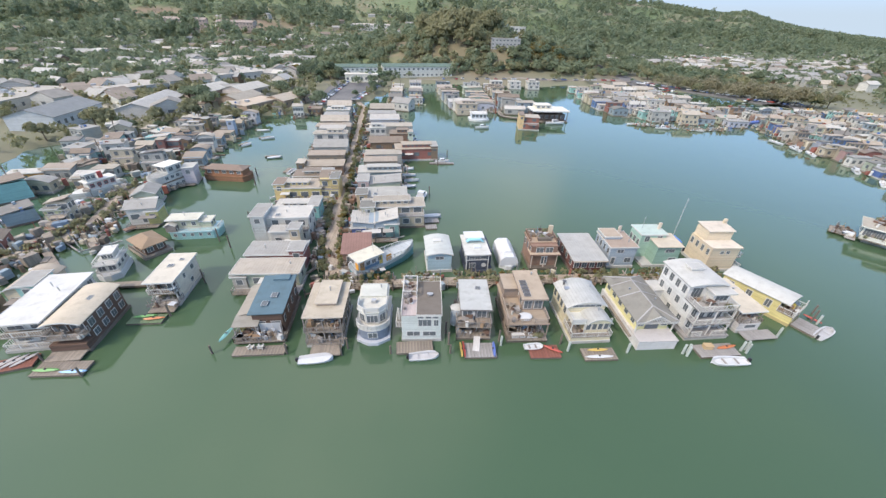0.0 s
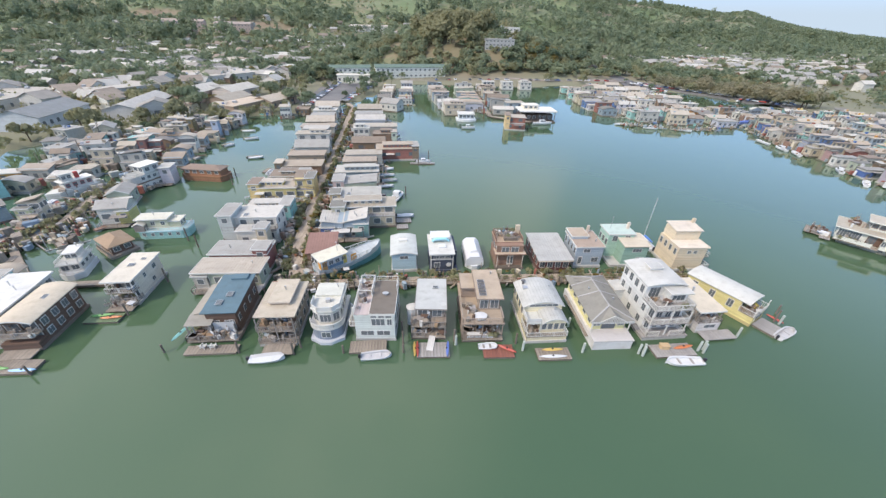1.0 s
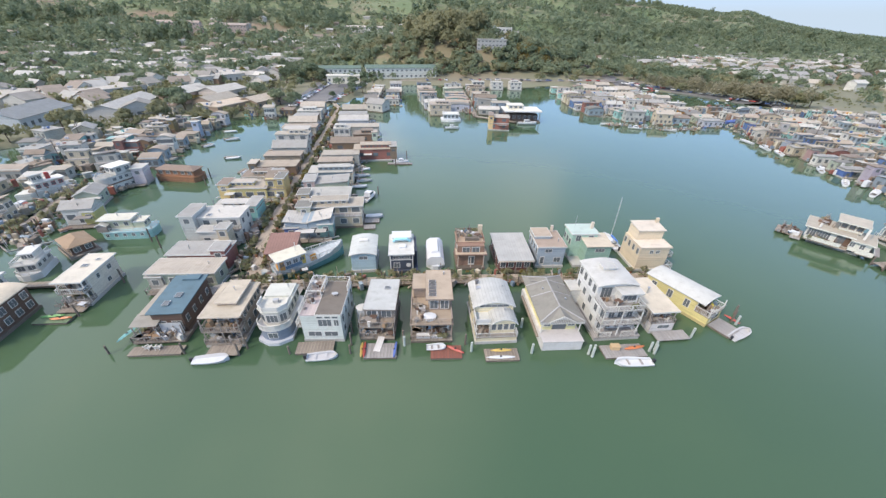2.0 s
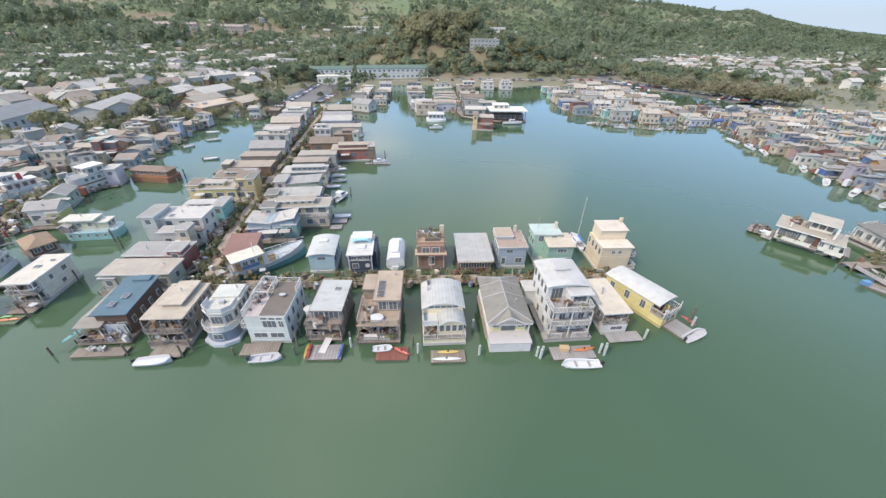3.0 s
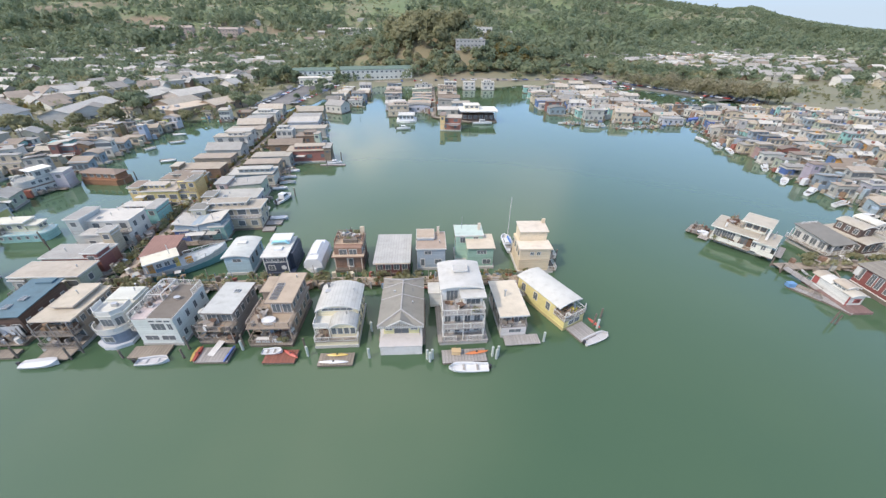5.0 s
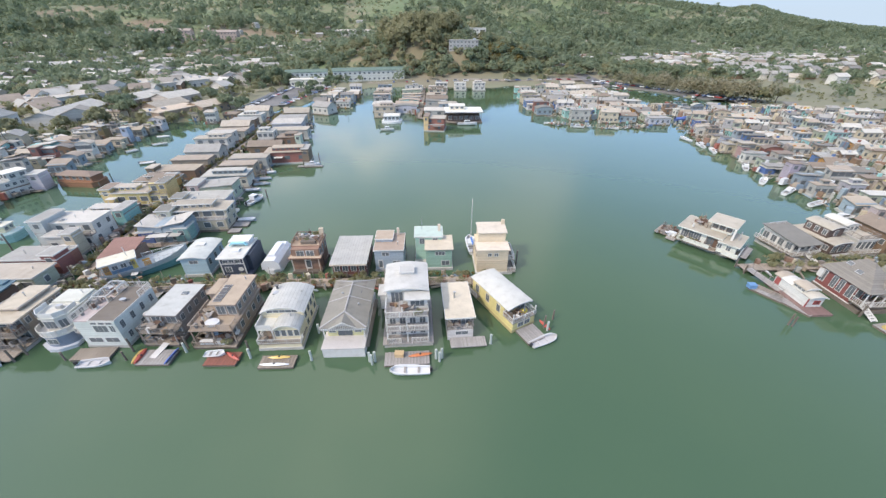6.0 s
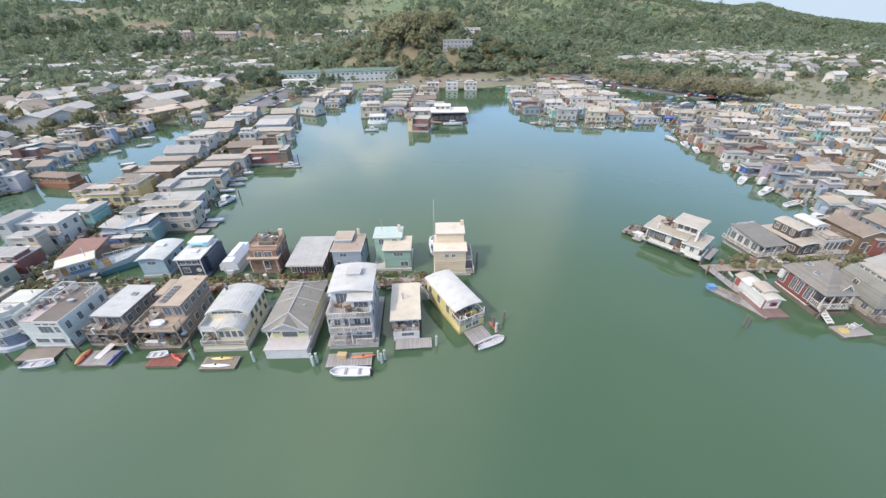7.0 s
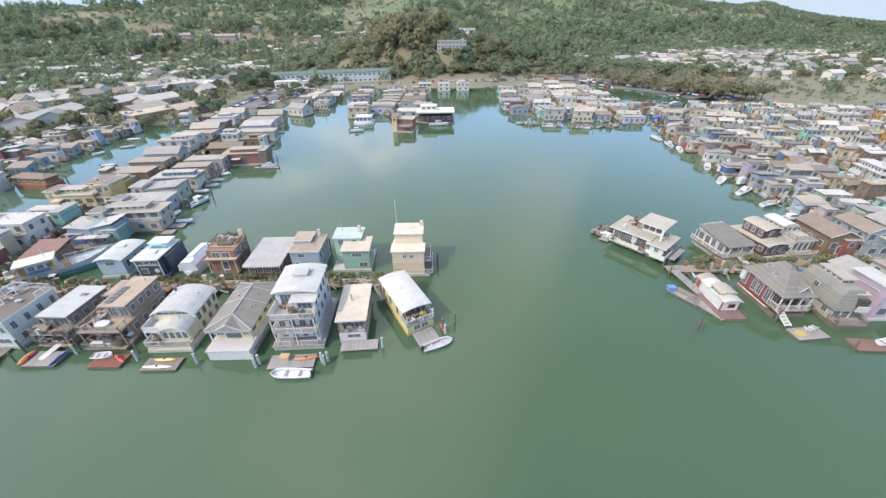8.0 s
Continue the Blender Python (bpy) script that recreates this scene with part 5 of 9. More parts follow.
h.rail([(0.5, -1.9), (5.5, -1.6), (7.4, -0.6)], 2.2, 0.8); h.rail([(0.5, 1.9), (5.5, 1.6), (7.4, 0.6)], 2.2, 0.8)
part("mast_pole", Geo().tube((-1.5, 0, 4.2), (-1.5, 0, 6.2), 0.07), TRIM, h.ob)

h = House("brown wooden hut with red-brown sloping roof", -16.0, 68.4, 8, name="wooden_hut", category="hut")
h.hull(-2.6, 2.6, 0, 7, 0.5, PILE)
h.walls(-2.5, 2.5, 0.2, 6.4, 0.5, 3.2, REDWOOD); h.row("f", 2, 2.0, 1.0, 1.0); h.door("f", 0.0, 0.6)
h.shed(-2.5, 2.5, 0.2, 6.4, 3.25, 4.2, roofing((0.29, 0.17, 0.15), "seams"), 0.3)
h.deck(-2.6, 3.4, -2.2, 0.2, 0.8); h.rail([(-2.6, -2.2), (3.4, -2.2)], 0.8, 0.9, GREYWOOD)

# ---- many more homes, each drawn from the harbour's mix ----
PAL = [((0.56, 0.56, 0.54), "white"), ((0.50, 0.45, 0.36), "cream"), ((0.26, 0.33, 0.39), "blue-grey"), ((0.38, 0.39, 0.38), "grey"), ((0.22, 0.15, 0.105), "brown"),
       ((0.33, 0.285, 0.23), "tan"), ((0.44, 0.46, 0.53), "lavender"), ((0.28, 0.12, 0.095), "barn red"), ((0.37, 0.42, 0.35), "sage green"), ((0.58, 0.50, 0.25), "yellow"), ((0.26, 0.50, 0.50), "turquoise"), ((0.09, 0.17, 0.36), "bright blue"), ((0.50, 0.27, 0.09), "orange")]
RPAL = [((0.48, 0.475, 0.465), "white"), ((0.37, 0.32, 0.275), "beige"), ((0.32, 0.32, 0.32), "grey"), ((0.235, 0.195, 0.165), "brown"), ((0.42, 0.385, 0.345), "pale"), ((0.195, 0.19, 0.185), "dark grey")]


def home(x, y, rot, w, d, z=None, wall=None, roof=None, style=None, seed=0, fine=True, group="", deck=True, clerestory=None):
    """A floating home of the common kind: front middle at (x, y), w wide, d deep, eaves at z."""
    r = random.Random(seed * 7919 + 13)
    wc, wname = PAL[wall] if wall is not None else r.choice(PAL[:4] + PAL[:4] + PAL[4:9] + PAL[10:12])
    rc, rname = RPAL[roof] if roof is not None else r.choice(RPAL)
    style = style or r.choice(["flat", "flat", "flat", "shed", "gable", "barrel"])
    z = z or r.choice([2.9, 3.1, 3.4, 3.6, 4.8, 5.2])
    j = r.uniform(0.9, 1.08)
    wm = paint(tuple(round(c * j, 2) for c in wc))
    rm = roofing(tuple(round(c * j, 2) for c in rc), r.choice(["plain", "plain", "seams"]))
    words = {"flat": "flat", "shed": "sloping", "gable": "gabled", "barrel": "arched"}[style]
    storey = "two-storey" if z > 4.6 else "single-storey"
    fine = fine and y < 112
    h = House("%s %s floating home with %s %s roof" % (wname, storey, rname, words), x, y, rot, group=group, fine=fine, rich=False)
    a = w / 2
    h.hull(-a - 0.3, a + 0.3, -0.2, d + 0.2, 0.45, r.choice([CONCRETE, PILE, DECKGREY]))
    inset = r.uniform(1.0, 2.0) if deck else 0.1
    if z > 4.6:
        h.walls(-a, a, 0.1, d, 0.45, 2.9, wm, "lower_wall")
        h.row("f", max(2, int(w / 2.6)) if fine else 2, 1.8, r.choice([1.0, 1.3, 1.6]), 1.2)
        if fine:
            h.row("r" if x < 40 else "l", max(2, int(d / 3)), 1.8, 0.9, 1.1)
        h.walls(-a, a, inset, d, 2.9, z, wm)
        h.row("f", max(2, int(w / 2.4)) if fine else r.choice([2, 3]), 2.9 + (z - 2.9) * 0.55, r.choice([1.0, 1.2, 1.7]), 1.2, bars=r.choice([1, 2]))
        h.row("r" if x < 40 else "l", max(2, int(d / 3)) if fine else 1, 4.1, 0.9, 1.1)
        y0 = inset
        if deck:
            h.deck(-a, a, 0.05, inset, 2.95, DECKGREY)
            if fine:
                h.rail([(-a, inset), (-a, 0.05), (a, 0.05), (a, inset)], 2.95, 0.9, r.choice([TRIM, GREYWOOD]))
    else:
        h.walls(-a, a, 0.4, d, 0.45, z, wm)
        h.row("f", max(2, int(w / 2.4)) if fine else r.choice([2, 3]), 0.55 * z, r.choice([1.0, 1.2, 1.7]), 1.2, bars=r.choice([1, 2]))
        h.row("r" if x < 40 else "l", max(1, int(d / 3)) if fine else 1, 0.55 * z, 0.9, 1.1)
        y0 = 0.4
    if fine:
        h.door("f", r.uniform(-a * 0.3, a * 0.3), 0.55, 1.0, 2.0)
    if style == "flat":
        h.flat(-a, a, y0, d, z, rm, r.uniform(0.15, 0.4), fascia=r.choice([TRIM, TRIM, GREYWOOD]))
        top = z + 0.16
    elif style == "shed":
        up = r.choice([-0.6, 0.7, 0.9])
        h.shed(-a, a, y0, d, z + max(0, -up), z + max(0, up), rm, 0.3, axis=r.choice("xy"), wall=None)
        h.boxon("attic_wall", -a + 0.05, a - 0.05, y0 + 0.05, d - 0.05, z, z + 0.3, wm)
        top = z + 0.6
    elif style == "gable":
        h.gable(-a, a, y0, d, z, min(w, d) * 0.22, rm, 0.35, axis="x" if w > d else "y", wall=wm)
        top = z + 0.5
    else:
        h.barrel(-a, a, y0, d, z, 0.9 if w < 9 else 0.7, rm, 0.3, gable=wm)
        top = z + 0.7
    if fine or y < 200 and r.random() < 0.5:
        # a lower or higher end room with a roof of its own, and a porch roof
        side = r.choice([-1, 1])
        aw, az = r.uniform(1.6, 2.6), z + r.choice([-0.9, -0.6, 0.8, 1.1])
        p, q = sorted((side * (a - aw), side * (a + 0.25)))
        e0, e1 = -0.1 + r.uniform(0, 0.4), d * r.uniform(0.55, 0.95)
        wm2 = paint(tuple(round(c * r.uniform(0.8, 1.1), 2) for c in (wc if r.random() < 0.6 else r.choice(PAL)[0])))
        h.walls(p, q, e0, e1, 0.45, az, wm2, "end_wall")
        h.win("f", 0, az - 1.1, 1.0, 1.0)
        h.flat(p, q, e0, e1, az, roofing(tuple(round(c * 1.05, 2) for c in r.choice(RPAL)[0])), 0.2)
        if r.random() < 0.6:
            u0 = r.uniform(-a * 0.8, 0)
            h.boxon("porch_roof", u0, u0 + r.uniform(2, 4), -1.4, 0.4, 2.5, 2.62, r.choice([rm, GREYWOOD, TRIM]))
    if clerestory or (clerestory is None and style == "flat" and r.random() < 0.45):
        q0, q1 = sorted((r.uniform(-a * 0.8, a * 0.1), r.uniform(a * 0.2, a * 0.9)))
        e0, e1 = y0 + 0.25 * (d - y0), y0 + r.uniform(0.6, 0.9) * (d - y0)
        h.walls(q0, q1, e0, e1, top - 0.02, top + 0.9, wm, "clerestory_wall")
        h.row("f", max(2, int((q1 - q0) / 1.3)), top + 0.5, 0.8, 0.5, bars=0)
        h.flat(q0, q1, e0, e1, top + 0.9, rm, 0.25)
    if fine:
        for _ in range(r.choice([1, 2, 3])):
            h.vent(r.uniform(-a * 0.7, a * 0.7), r.uniform(y0 + 0.5, d - 0.5), top - 0.3, r.uniform(0.6, 1.1), 0.08)
        if style == "flat" and r.random() < 0.5:
            h.skylight(r.uniform(-a * 0.6, a * 0.6), y0 + (d - y0) * 0.18, top, 0.9, 1.2)
        if r.random() < 0.6:
            h.deck(-a, a, -1.8, -0.2, 0.5)
            h.rail([(-a, -0.2), (-a, -1.7), (a * 0.3, -1.7)], 0.5, 0.85, r.choice([TRIM, GREYWOOD]))
    return h


G1 = "homes along the long walkway"
# west of the long walkway
home(-29.7, 60.0, 4, 10.6, 5.0, 3.5, 8, 4, "flat", 101, group=G1, clerestory=False)
home(-30.4, 66.2, 4, 10.0, 5.5, 3.5, 7, 2, "flat", 102, group=G1, clerestory=False)
hw = home(-32.7, 77.2, 5, 10.5, 7.5, 5.4, 0, 0, "flat", 103, group=G1, clerestory=False)
home(-30.9, 74.0, 5, 5.4, 3.0, 4.4, 0, 0, "flat", 104, group=G1, clerestory=False)
home(-32.9, 87.2, 6, 9.6, 6.8, 3.2, 5, 0, "flat", 105, group=G1, clerestory=True)
home(-36.1, 99.8, 6, 11.0, 7.0, 3.6, 9, 4, "flat", 106, group=G1)
home(-28.7, 101.5, 6, 4.6, 6.0, 5.2, 9, 3, "shed", 107, group=G1)
home(-35.1, 109.5, 7, 10.0, 6.0, 3.4, 5, 3, "flat", 108, group=G1)
home(-35.1, 118.0, 7, 12.5, 6.4, 3.6, 4, 1, "flat", 109, group=G1, clerestory=False)
home(-36.2, 129.0, 7, 10.7, 5.6, 3.6, 5, 1, "flat", 110, group=G1)
home(-36.7, 137.5, 7, 10.6, 7.4, 4.0, 3, 2, "gable", 111, group=G1)
home(-39.3, 148.0, 7, 11.0, 6.5, 5.4, 0, 4, "flat", 112, group=G1)
home(-40.7, 156.6, 7, 9.0, 7.5, 5.2, 0, 0, "flat", 113, group=G1)
home(-42.9, 168.0, 7, 12.6, 6.5, 3.6, 3, 1, "flat", 114, group=G1)
home(-44.3, 177.5, 7, 11.0, 7.5, 3.8, 5, 4, "gable", 115, group=G1)
home(-46.5, 189.0, 7, 10.0, 7.0, 3.8, 4, 2, "flat", 116, group=G1)
home(-48.1, 200.0, 7, 10.3, 8.0, 3.8, 0, 0, "flat", 117, group=G1)
home(-50.1, 213.0, 7, 11.0, 8.0, 3.6, 3, 4, "gable", 118, group=G1)
# east of it
home(-16.4, 79.4, 8, 4.4, 6.0, 4.0, 2, 0, "shed", 121, group=G1)
home(-11.8, 80.2, 8, 4.6, 5.6, 4.2, 2, 0, "shed", 122, group=G1)
home(-10.8, 85.8, 8, 13.4, 6.6, 4.8, 1, 4, "flat", 123, group=G1, clerestory=True)
home(-14.6, 95.6, 8, 11.5, 6.0, 3.9, 6, 0, "flat", 124, group=G1, clerestory=False)
home(-16.2, 103.9, 8, 10.6, 6.4, 3.8, 8, 2, "shed", 125, group=G1)
home(-17.5, 113.6, 8, 11.6, 6.8, 3.8, 2, 0, "flat", 126, group=G1, clerestory=True)
home(-18.6, 123.6, 8, 9.6, 5.2, 3.8, 5, 1, "flat", 127, group=G1, clerestory=False)
home(-18.6, 131.0, 8, 11.3, 6.0, 3.8, 3, 4, "flat", 128, group=G1)
home(-8.6, 138.0, 9, 13.4, 7.0, 4.0, 7, 1, "flat", 129, group=G1)
home(-19.6, 147.0, 8, 11.0, 6.0, 3.6, 4, 3, "gable", 130, group=G1)
home(-24.2, 159.0, 8, 5.8, 7.0, 5.4, 0, 0, "flat", 131, group=G1)
home(-15.7, 159.5, 8, 8.4, 6.6, 3.6, 4, 3, "flat", 132, group=G1)
home(-19.2, 170.5, 8, 14.0, 7.0, 3.8, 3, 4, "flat", 133, group=G1)
home(-24.4, 182.0, 8, 12.0, 8.0, 3.8, 6, 0, "shed", 134, group=G1)
home(-27.2, 195.0, 8, 12.0, 8.0, 3.8, 3, 2, "flat", 135, group=G1)
home(-28.7, 208.0, 8, 11.0, 7.5, 3.8, 5, 4, "gable", 136, group=G1)
home(-21.8, 222.0, -20, 9.3, 9.0, 4.2, 0, 2, "gable", 137, group=G1)

# ---- homes by the curving walkway ----
G2 = "homes along the curving walkway"
h = House("white floating home with long white flat roof", -56.2, 43.6, 10, group=G2)
h.hull(-2.9, 2.9, 0, 13, 0.5); h.walls(-2.7, 2.7, 1.8, 12.8, 0.5, 4.8, paint(WHITE)); h.row("r", 5, 3.7, 1.0, 1.2); h.row("f", 2, 3.7, 1.8, 1.4); h.row("r", 5, 1.7, 1.0, 1.0); h.row("f", 2, 1.7, 1.6, 1.8)
h.flat(-2.7, 2.7, 0.6, 12.8, 4.85, roofing((0.60, 0.61, 0.62)), 0.3); h.deck(-2.8, 2.8, 0.2, 1.8, 2.7); h.rail([(-2.8, 1.8), (-2.8, 0.2), (2.8, 0.2), (2.8, 1.8)], 2.7, 0.9); h.rail([(-2.8, 1.8), (-2.8, 0.2), (2.8, 0.2), (2.8, 1.8)], 0.5, 0.9); h.deck(2.7, 3.4, 1, 12, 2.7); h.rail([(3.4, 1), (3.4, 12)], 2.7, 0.9)
h.vent(1.2, 8, 5.0); h.vent(-0.5, 9.5, 5.0)
h = House("brown shingled floating home with beige arched roof", -50.6, 43.6, 8, group=G2)
h.hull(-2.4, 2.4, 0, 10.4, 0.5, PILE); h.walls(-2.2, 2.2, 1.8, 10.2, 0.5, 4.5, BROWN); h.row("r", 4, 3.4, 1.0, 1.1); h.row("r", 4, 1.6, 1.0, 1.0); h.row("f", 2, 3.5, 1.6, 1.5); h.row("f", 2, 1.6, 1.5, 1.4)
h.barrel(-2.2, 2.2, 0.9, 10.2, 4.5, 0.6, roofing((0.56, 0.50, 0.42)), 0.3, gable=BROWN); h.deck(-2.3, 2.3, 0, 1.8, 2.6); h.rail([(-2.3, 1.8), (-2.3, 0), (2.3, 0), (2.3, 1.8)], 2.6, 0.9, DECKGREY); h.boxon("front_wall", -2.3, 2.3, 0.05, 1.8, 0.5, 1.5, BROWN)
h.skylight(0.6, 6.5, 5.05, 0.9, 1.2); h.deck(-2.2, 2.2, -2.0, -0.1, 0.5)
h = House("cream two-storey floating home with pale flat roof", -43.9, 54.6, 7, group=G2)
CRW = paint((0.60, 0.56, 0.50))
h.hull(-2.0, 2.0, 0, 9.6, 0.5); h.walls(-1.85, 1.85, 1.8, 9.4, 0.5, 4.6, CRW); h.win("r", -1.4, 3.5, 0.6, 0.8); h.win("r", 1.6, 3.5, 0.9, 0.8); h.win("r", 0.4, 1.6, 0.8, 0.7); h.row("l", 2, 3.5, 0.9, 0.9); h.row("f", 2, 3.5, 1.3, 1.5); h.row("f", 2, 1.6, 1.2, 1.7)
h.flat(-1.85, 1.85, 0.5, 9.4, 4.65, roofing((0.56, 0.53, 0.48)), 0.3); h.deck(-1.95, 1.95, 0.1, 1.8, 2.6); h.rail([(-1.95, 1.8), (-1.95, 0.1), (1.95, 0.1), (1.95, 1.8)], 2.6, 0.95); h.rail([(-1.95, 1.8), (-1.95, 0.1), (1.95, 0.1), (1.95, 1.8)], 0.5, 0.9, DECKGREY)
h.skylight(-0.2, 5.4, 4.82, 0.9, 0.9); h.skylight(0.7, 7.4, 4.82, 0.6, 0.6); h.deck(-1.9, 1.9, -2.0, -0.1, 0.45)
for q in (-1.8, 1.8):
    h.post(q, 0.6, 0.5, 4.65)
home(-63.6, 52.4, 10, 4.3, 7.0, 3.8, 1, 1, "barrel", 201, group=G2)
home(-68.5, 45.0, 10, 4.6, 7.8, 3.8, 5, 2, "barrel", 202, group=G2)
h = House("white boxy houseboat with railed upper deck", -57.6, 61.2, 20, name="houseboat", group=G2)
h.hull(-1.8, 1.8, 0, 6.6, 1.2, GELCOAT, nose=1.0); h.walls(-1.5, 1.5, 1.4, 6.3, 1.1, 2.8, paint(WHITE)); h.row("f", 2, 2.1, 1.0, 0.9); h.row("r", 3, 2.1, 0.8, 0.8); h.row("l", 3, 2.1, 0.8, 0.8)
h.flat(-1.5, 1.5, 1.2, 6.3, 2.8, roofing((0.60, 0.61, 0.61)), 0.2); h.rail([(-1.6, 6.3), (-1.6, 1.1), (1.6, 1.1), (1.6, 6.3)], 2.98, 0.75); h.walls(-0.9, 0.9, 3.2, 6.0, 2.9, 4.2, paint(WHITE), "upper_cabin"); h.row("f", 2, 3.6, 0.7, 0.7); h.flat(-0.9, 0.9, 2.9, 6.0, 4.2, roofing((0.60, 0.61, 0.61)), 0.15)
h.rail([(-1.7, 6.0), (-1.7, 1.2), (-0.6, 0.2), (0.6, 0.2), (1.7, 1.2), (1.7, 6.0)], 1.2, 0.7); h.vent(0.4, 5.4, 4.3, 0.7)
h = House("low brown floating home with wide brown hipped roof", -58.8, 70.6, -32, group=G2)
h.hull(-3.6, 3.6, 0, 5.2, 0.5, DECK); h.walls(-2.7, 2.7, 0.8, 4.6, 0.5, 2.3, BROWN); h.row("f", 3, 1.5, 1.0, 0.9); h.row("r", 2, 1.5, 1.0, 0.9); h.hip(-2.7, 2.7, 0.8, 4.6, 2.3, 1.2, roofing((0.33, 0.24, 0.17)), 0.6, 0.45); h.rail([(-3.5, 0.2), (3.5, 0.2)], 0.5, 0.8, GREYWOOD)
h = House("turquoise-hulled old boat with white cabin", -51.6, 77.8, 9, name="houseboat", category="boat", group=G2)
TEAL = paint((0.27, 0.50, 0.52)); OLIVE = paint((0.52, 0.52, 0.40))
part("hull", Geo().prism([(-4.4, 0.6), (-3.4, 0.1), (4.0, 0.1), (4.9, 0.8), (5.1, 2.2), (5.1, 3.4), (4.7, 4.6), (-4.4, 4.4)], "z", -0.5, 1.7), TEAL, h.ob); part("bulwark", Geo().prism([(-4.6, 0.4), (-3.5, -0.1), (4.1, -0.1), (5.1, 0.7), (5.3, 2.2), (5.3, 3.4), (4.8, 4.8), (-4.6, 4.6)], "z", 1.7, 2.0), mat("pale_teal", (0.42, 0.60, 0.60), 0.6), h.ob)
h.vol = (-4, 4, 0.1, 5, 0, 2); h.row("f", 5, 1.1, 0.5, 0.6)
h.walls(-4.3, 1.4, 1.3, 4.2, 2.0, 4.2, OLIVE); h.row("f", 3, 3.2, 0.7, 0.8); h.flat(-4.3, 1.4, 1.1, 4.2, 4.2, roofing((0.60, 0.60, 0.54)), 0.25); h.walls(1.4, 3.6, 1.5, 4.0, 2.0, 3.5, OLIVE, "aft_cabin"); h.row("r", 2, 2.9, 0.7, 0.7); h.flat(1.6, 3.7, 1.4, 4.1, 3.5, roofing((0.60, 0.60, 0.54)), 0.15)
h.walls(-4.5, -2.6, -0.1, 1.3, 2.0, 3.4, GREYWOOD, "porch_wall"); h.gable(-4.5, -2.6, -0.1, 1.3, 3.4, 0.5, roofing((0.52, 0.50, 0.45)), 0.15, wall=GREYWOOD); h.rail([(-2.4, 0.1), (4.0, 0.1), (5.0, 0.8), (5.1, 3.4)], 2.0, 0.8); h.vent(-1.5, 3.0, 4.3, 0.8); h.vent(2.6, 3.0, 3.6, 0.6)
home(-64.6, 83.1, 14, 5.6, 5.1, 4.4, 0, 2, "gable", 203, group=G2)
home(-70.5, 93.3, 20, 4.6, 6.2, 3.4, 8, 2, "gable", 204, group=G2)
home(-82.0, 82.0, 14, 3.8, 4.3, 5.0, 1, 1, "shed", 205, group=G2)
home(-84.0, 68.6, 30, 3.8, 4.7, 3.2, 7, 3, "gable", 207, group=G2)
home(-92.0, 56.8, 15, 5.3, 6.2, 3.4, 3, 2, "flat", 209, group=G2)
home(-80.0, 58.7, 25, 4.6, 5.5, 3.4, 5, 5, "gable", 210, group=G2)
h = House("white old ferry houseboat with rounded stern", -74.6, 102.0, -18, name="houseboat", category="boat", group=G2)
hullp = [(-2.4, 11)] + [(2.4 * math.sin(radians(q)), 2.8 - 2.8 * math.cos(radians(q))) for q in range(-90, 91, 15)] + [(2.4, 11)]
part("hull", Geo().prism(hullp, "z", -0.5, 2.2), paint(WHITE), h.ob)
part("deck_band", Geo().prism([(q * 1.06, 2.8 + (w - 2.8) * 1.05) for q, w in hullp], "z", 2.2, 2.4), mat("brown_band", (0.2, 0.14, 0.1), 0.7), h.ob)
part("upper_wall", Geo().prism([(q * 0.9, 2.8 + (w - 2.8) * 0.86) for q, w in hullp], "z", 2.4, 4.2), paint(WHITE), h.ob)
h.vol = (-2.16, 2.16, 3, 9.8, 2.4, 4.2); h.row("r", 4, 3.4, 0.9, 0.8); h.row("l", 4, 3.4, 0.9, 0.8); h.vol = (-2.4, 2.4, 3, 11, 0, 2.2); h.row("r", 4, 1.2, 0.8, 0.7)
h.walls(-1.8, 1.8, 5.0, 9.6, 4.2, 6.2, paint(WHITE), "top_cabin"); h.row("f", 2, 5.3, 1.2, 1.0); h.row("r", 2, 5.3, 1.2, 1.0); h.flat(-1.8, 1.8, 4.6, 9.6, 6.2, roofing((0.75, 0.75, 0.73)), 0.25)
h.rail([(-1.9, 5.0), (-1.9, 2.4), (0, 0.9), (1.9, 2.4), (1.9, 5.0)], 4.2, 0.8)
home(-69.0, 109.4, 14, 3.6, 4.7, 3.8, 0, 0, "flat", 211, group=G2)
h = House("brown shingled ark houseboat with low roof", -61.0, 113.0, -4, name="houseboat", group=G2)
part("hull", Geo().prism([(-6.4, 1.2), (-4.6, 0), (5.4, 0), (6.4, 1.6), (6.4, 4.4), (5.4, 5.8), (-6.4, 5.6)], "z", -0.5, 1.6), mat("warm_brown_hull", (0.26, 0.13, 0.07), 0.75, "shingle", vary=0.2), h.ob)
h.walls(-5.4, 5.2, 0.9, 5.0, 1.6, 3.2, mat("warm_brown_hull", (0.26, 0.13, 0.07), 0.75, "shingle", vary=0.2)); h.row("f", 5, 2.5, 1.0, 0.8); h.hip(-5.4, 5.2, 0.9, 5.0, 3.2, 1.0, roofing((0.26, 0.20, 0.17)), 0.5, 0.6)
h = House("white wooden tugboat with tall wheelhouse", -90.0, 97.0, -25, name="tugboat", category="boat", group=G2)
part("hull", Geo().prism([(-1.9, 1.2), (0, -1.2), (1.9, 1.2), (2.1, 10), (1.2, 12), (-1.2, 12), (-2.1, 10)], "z", -0.5, 1.7), paint(WHITE), h.ob)
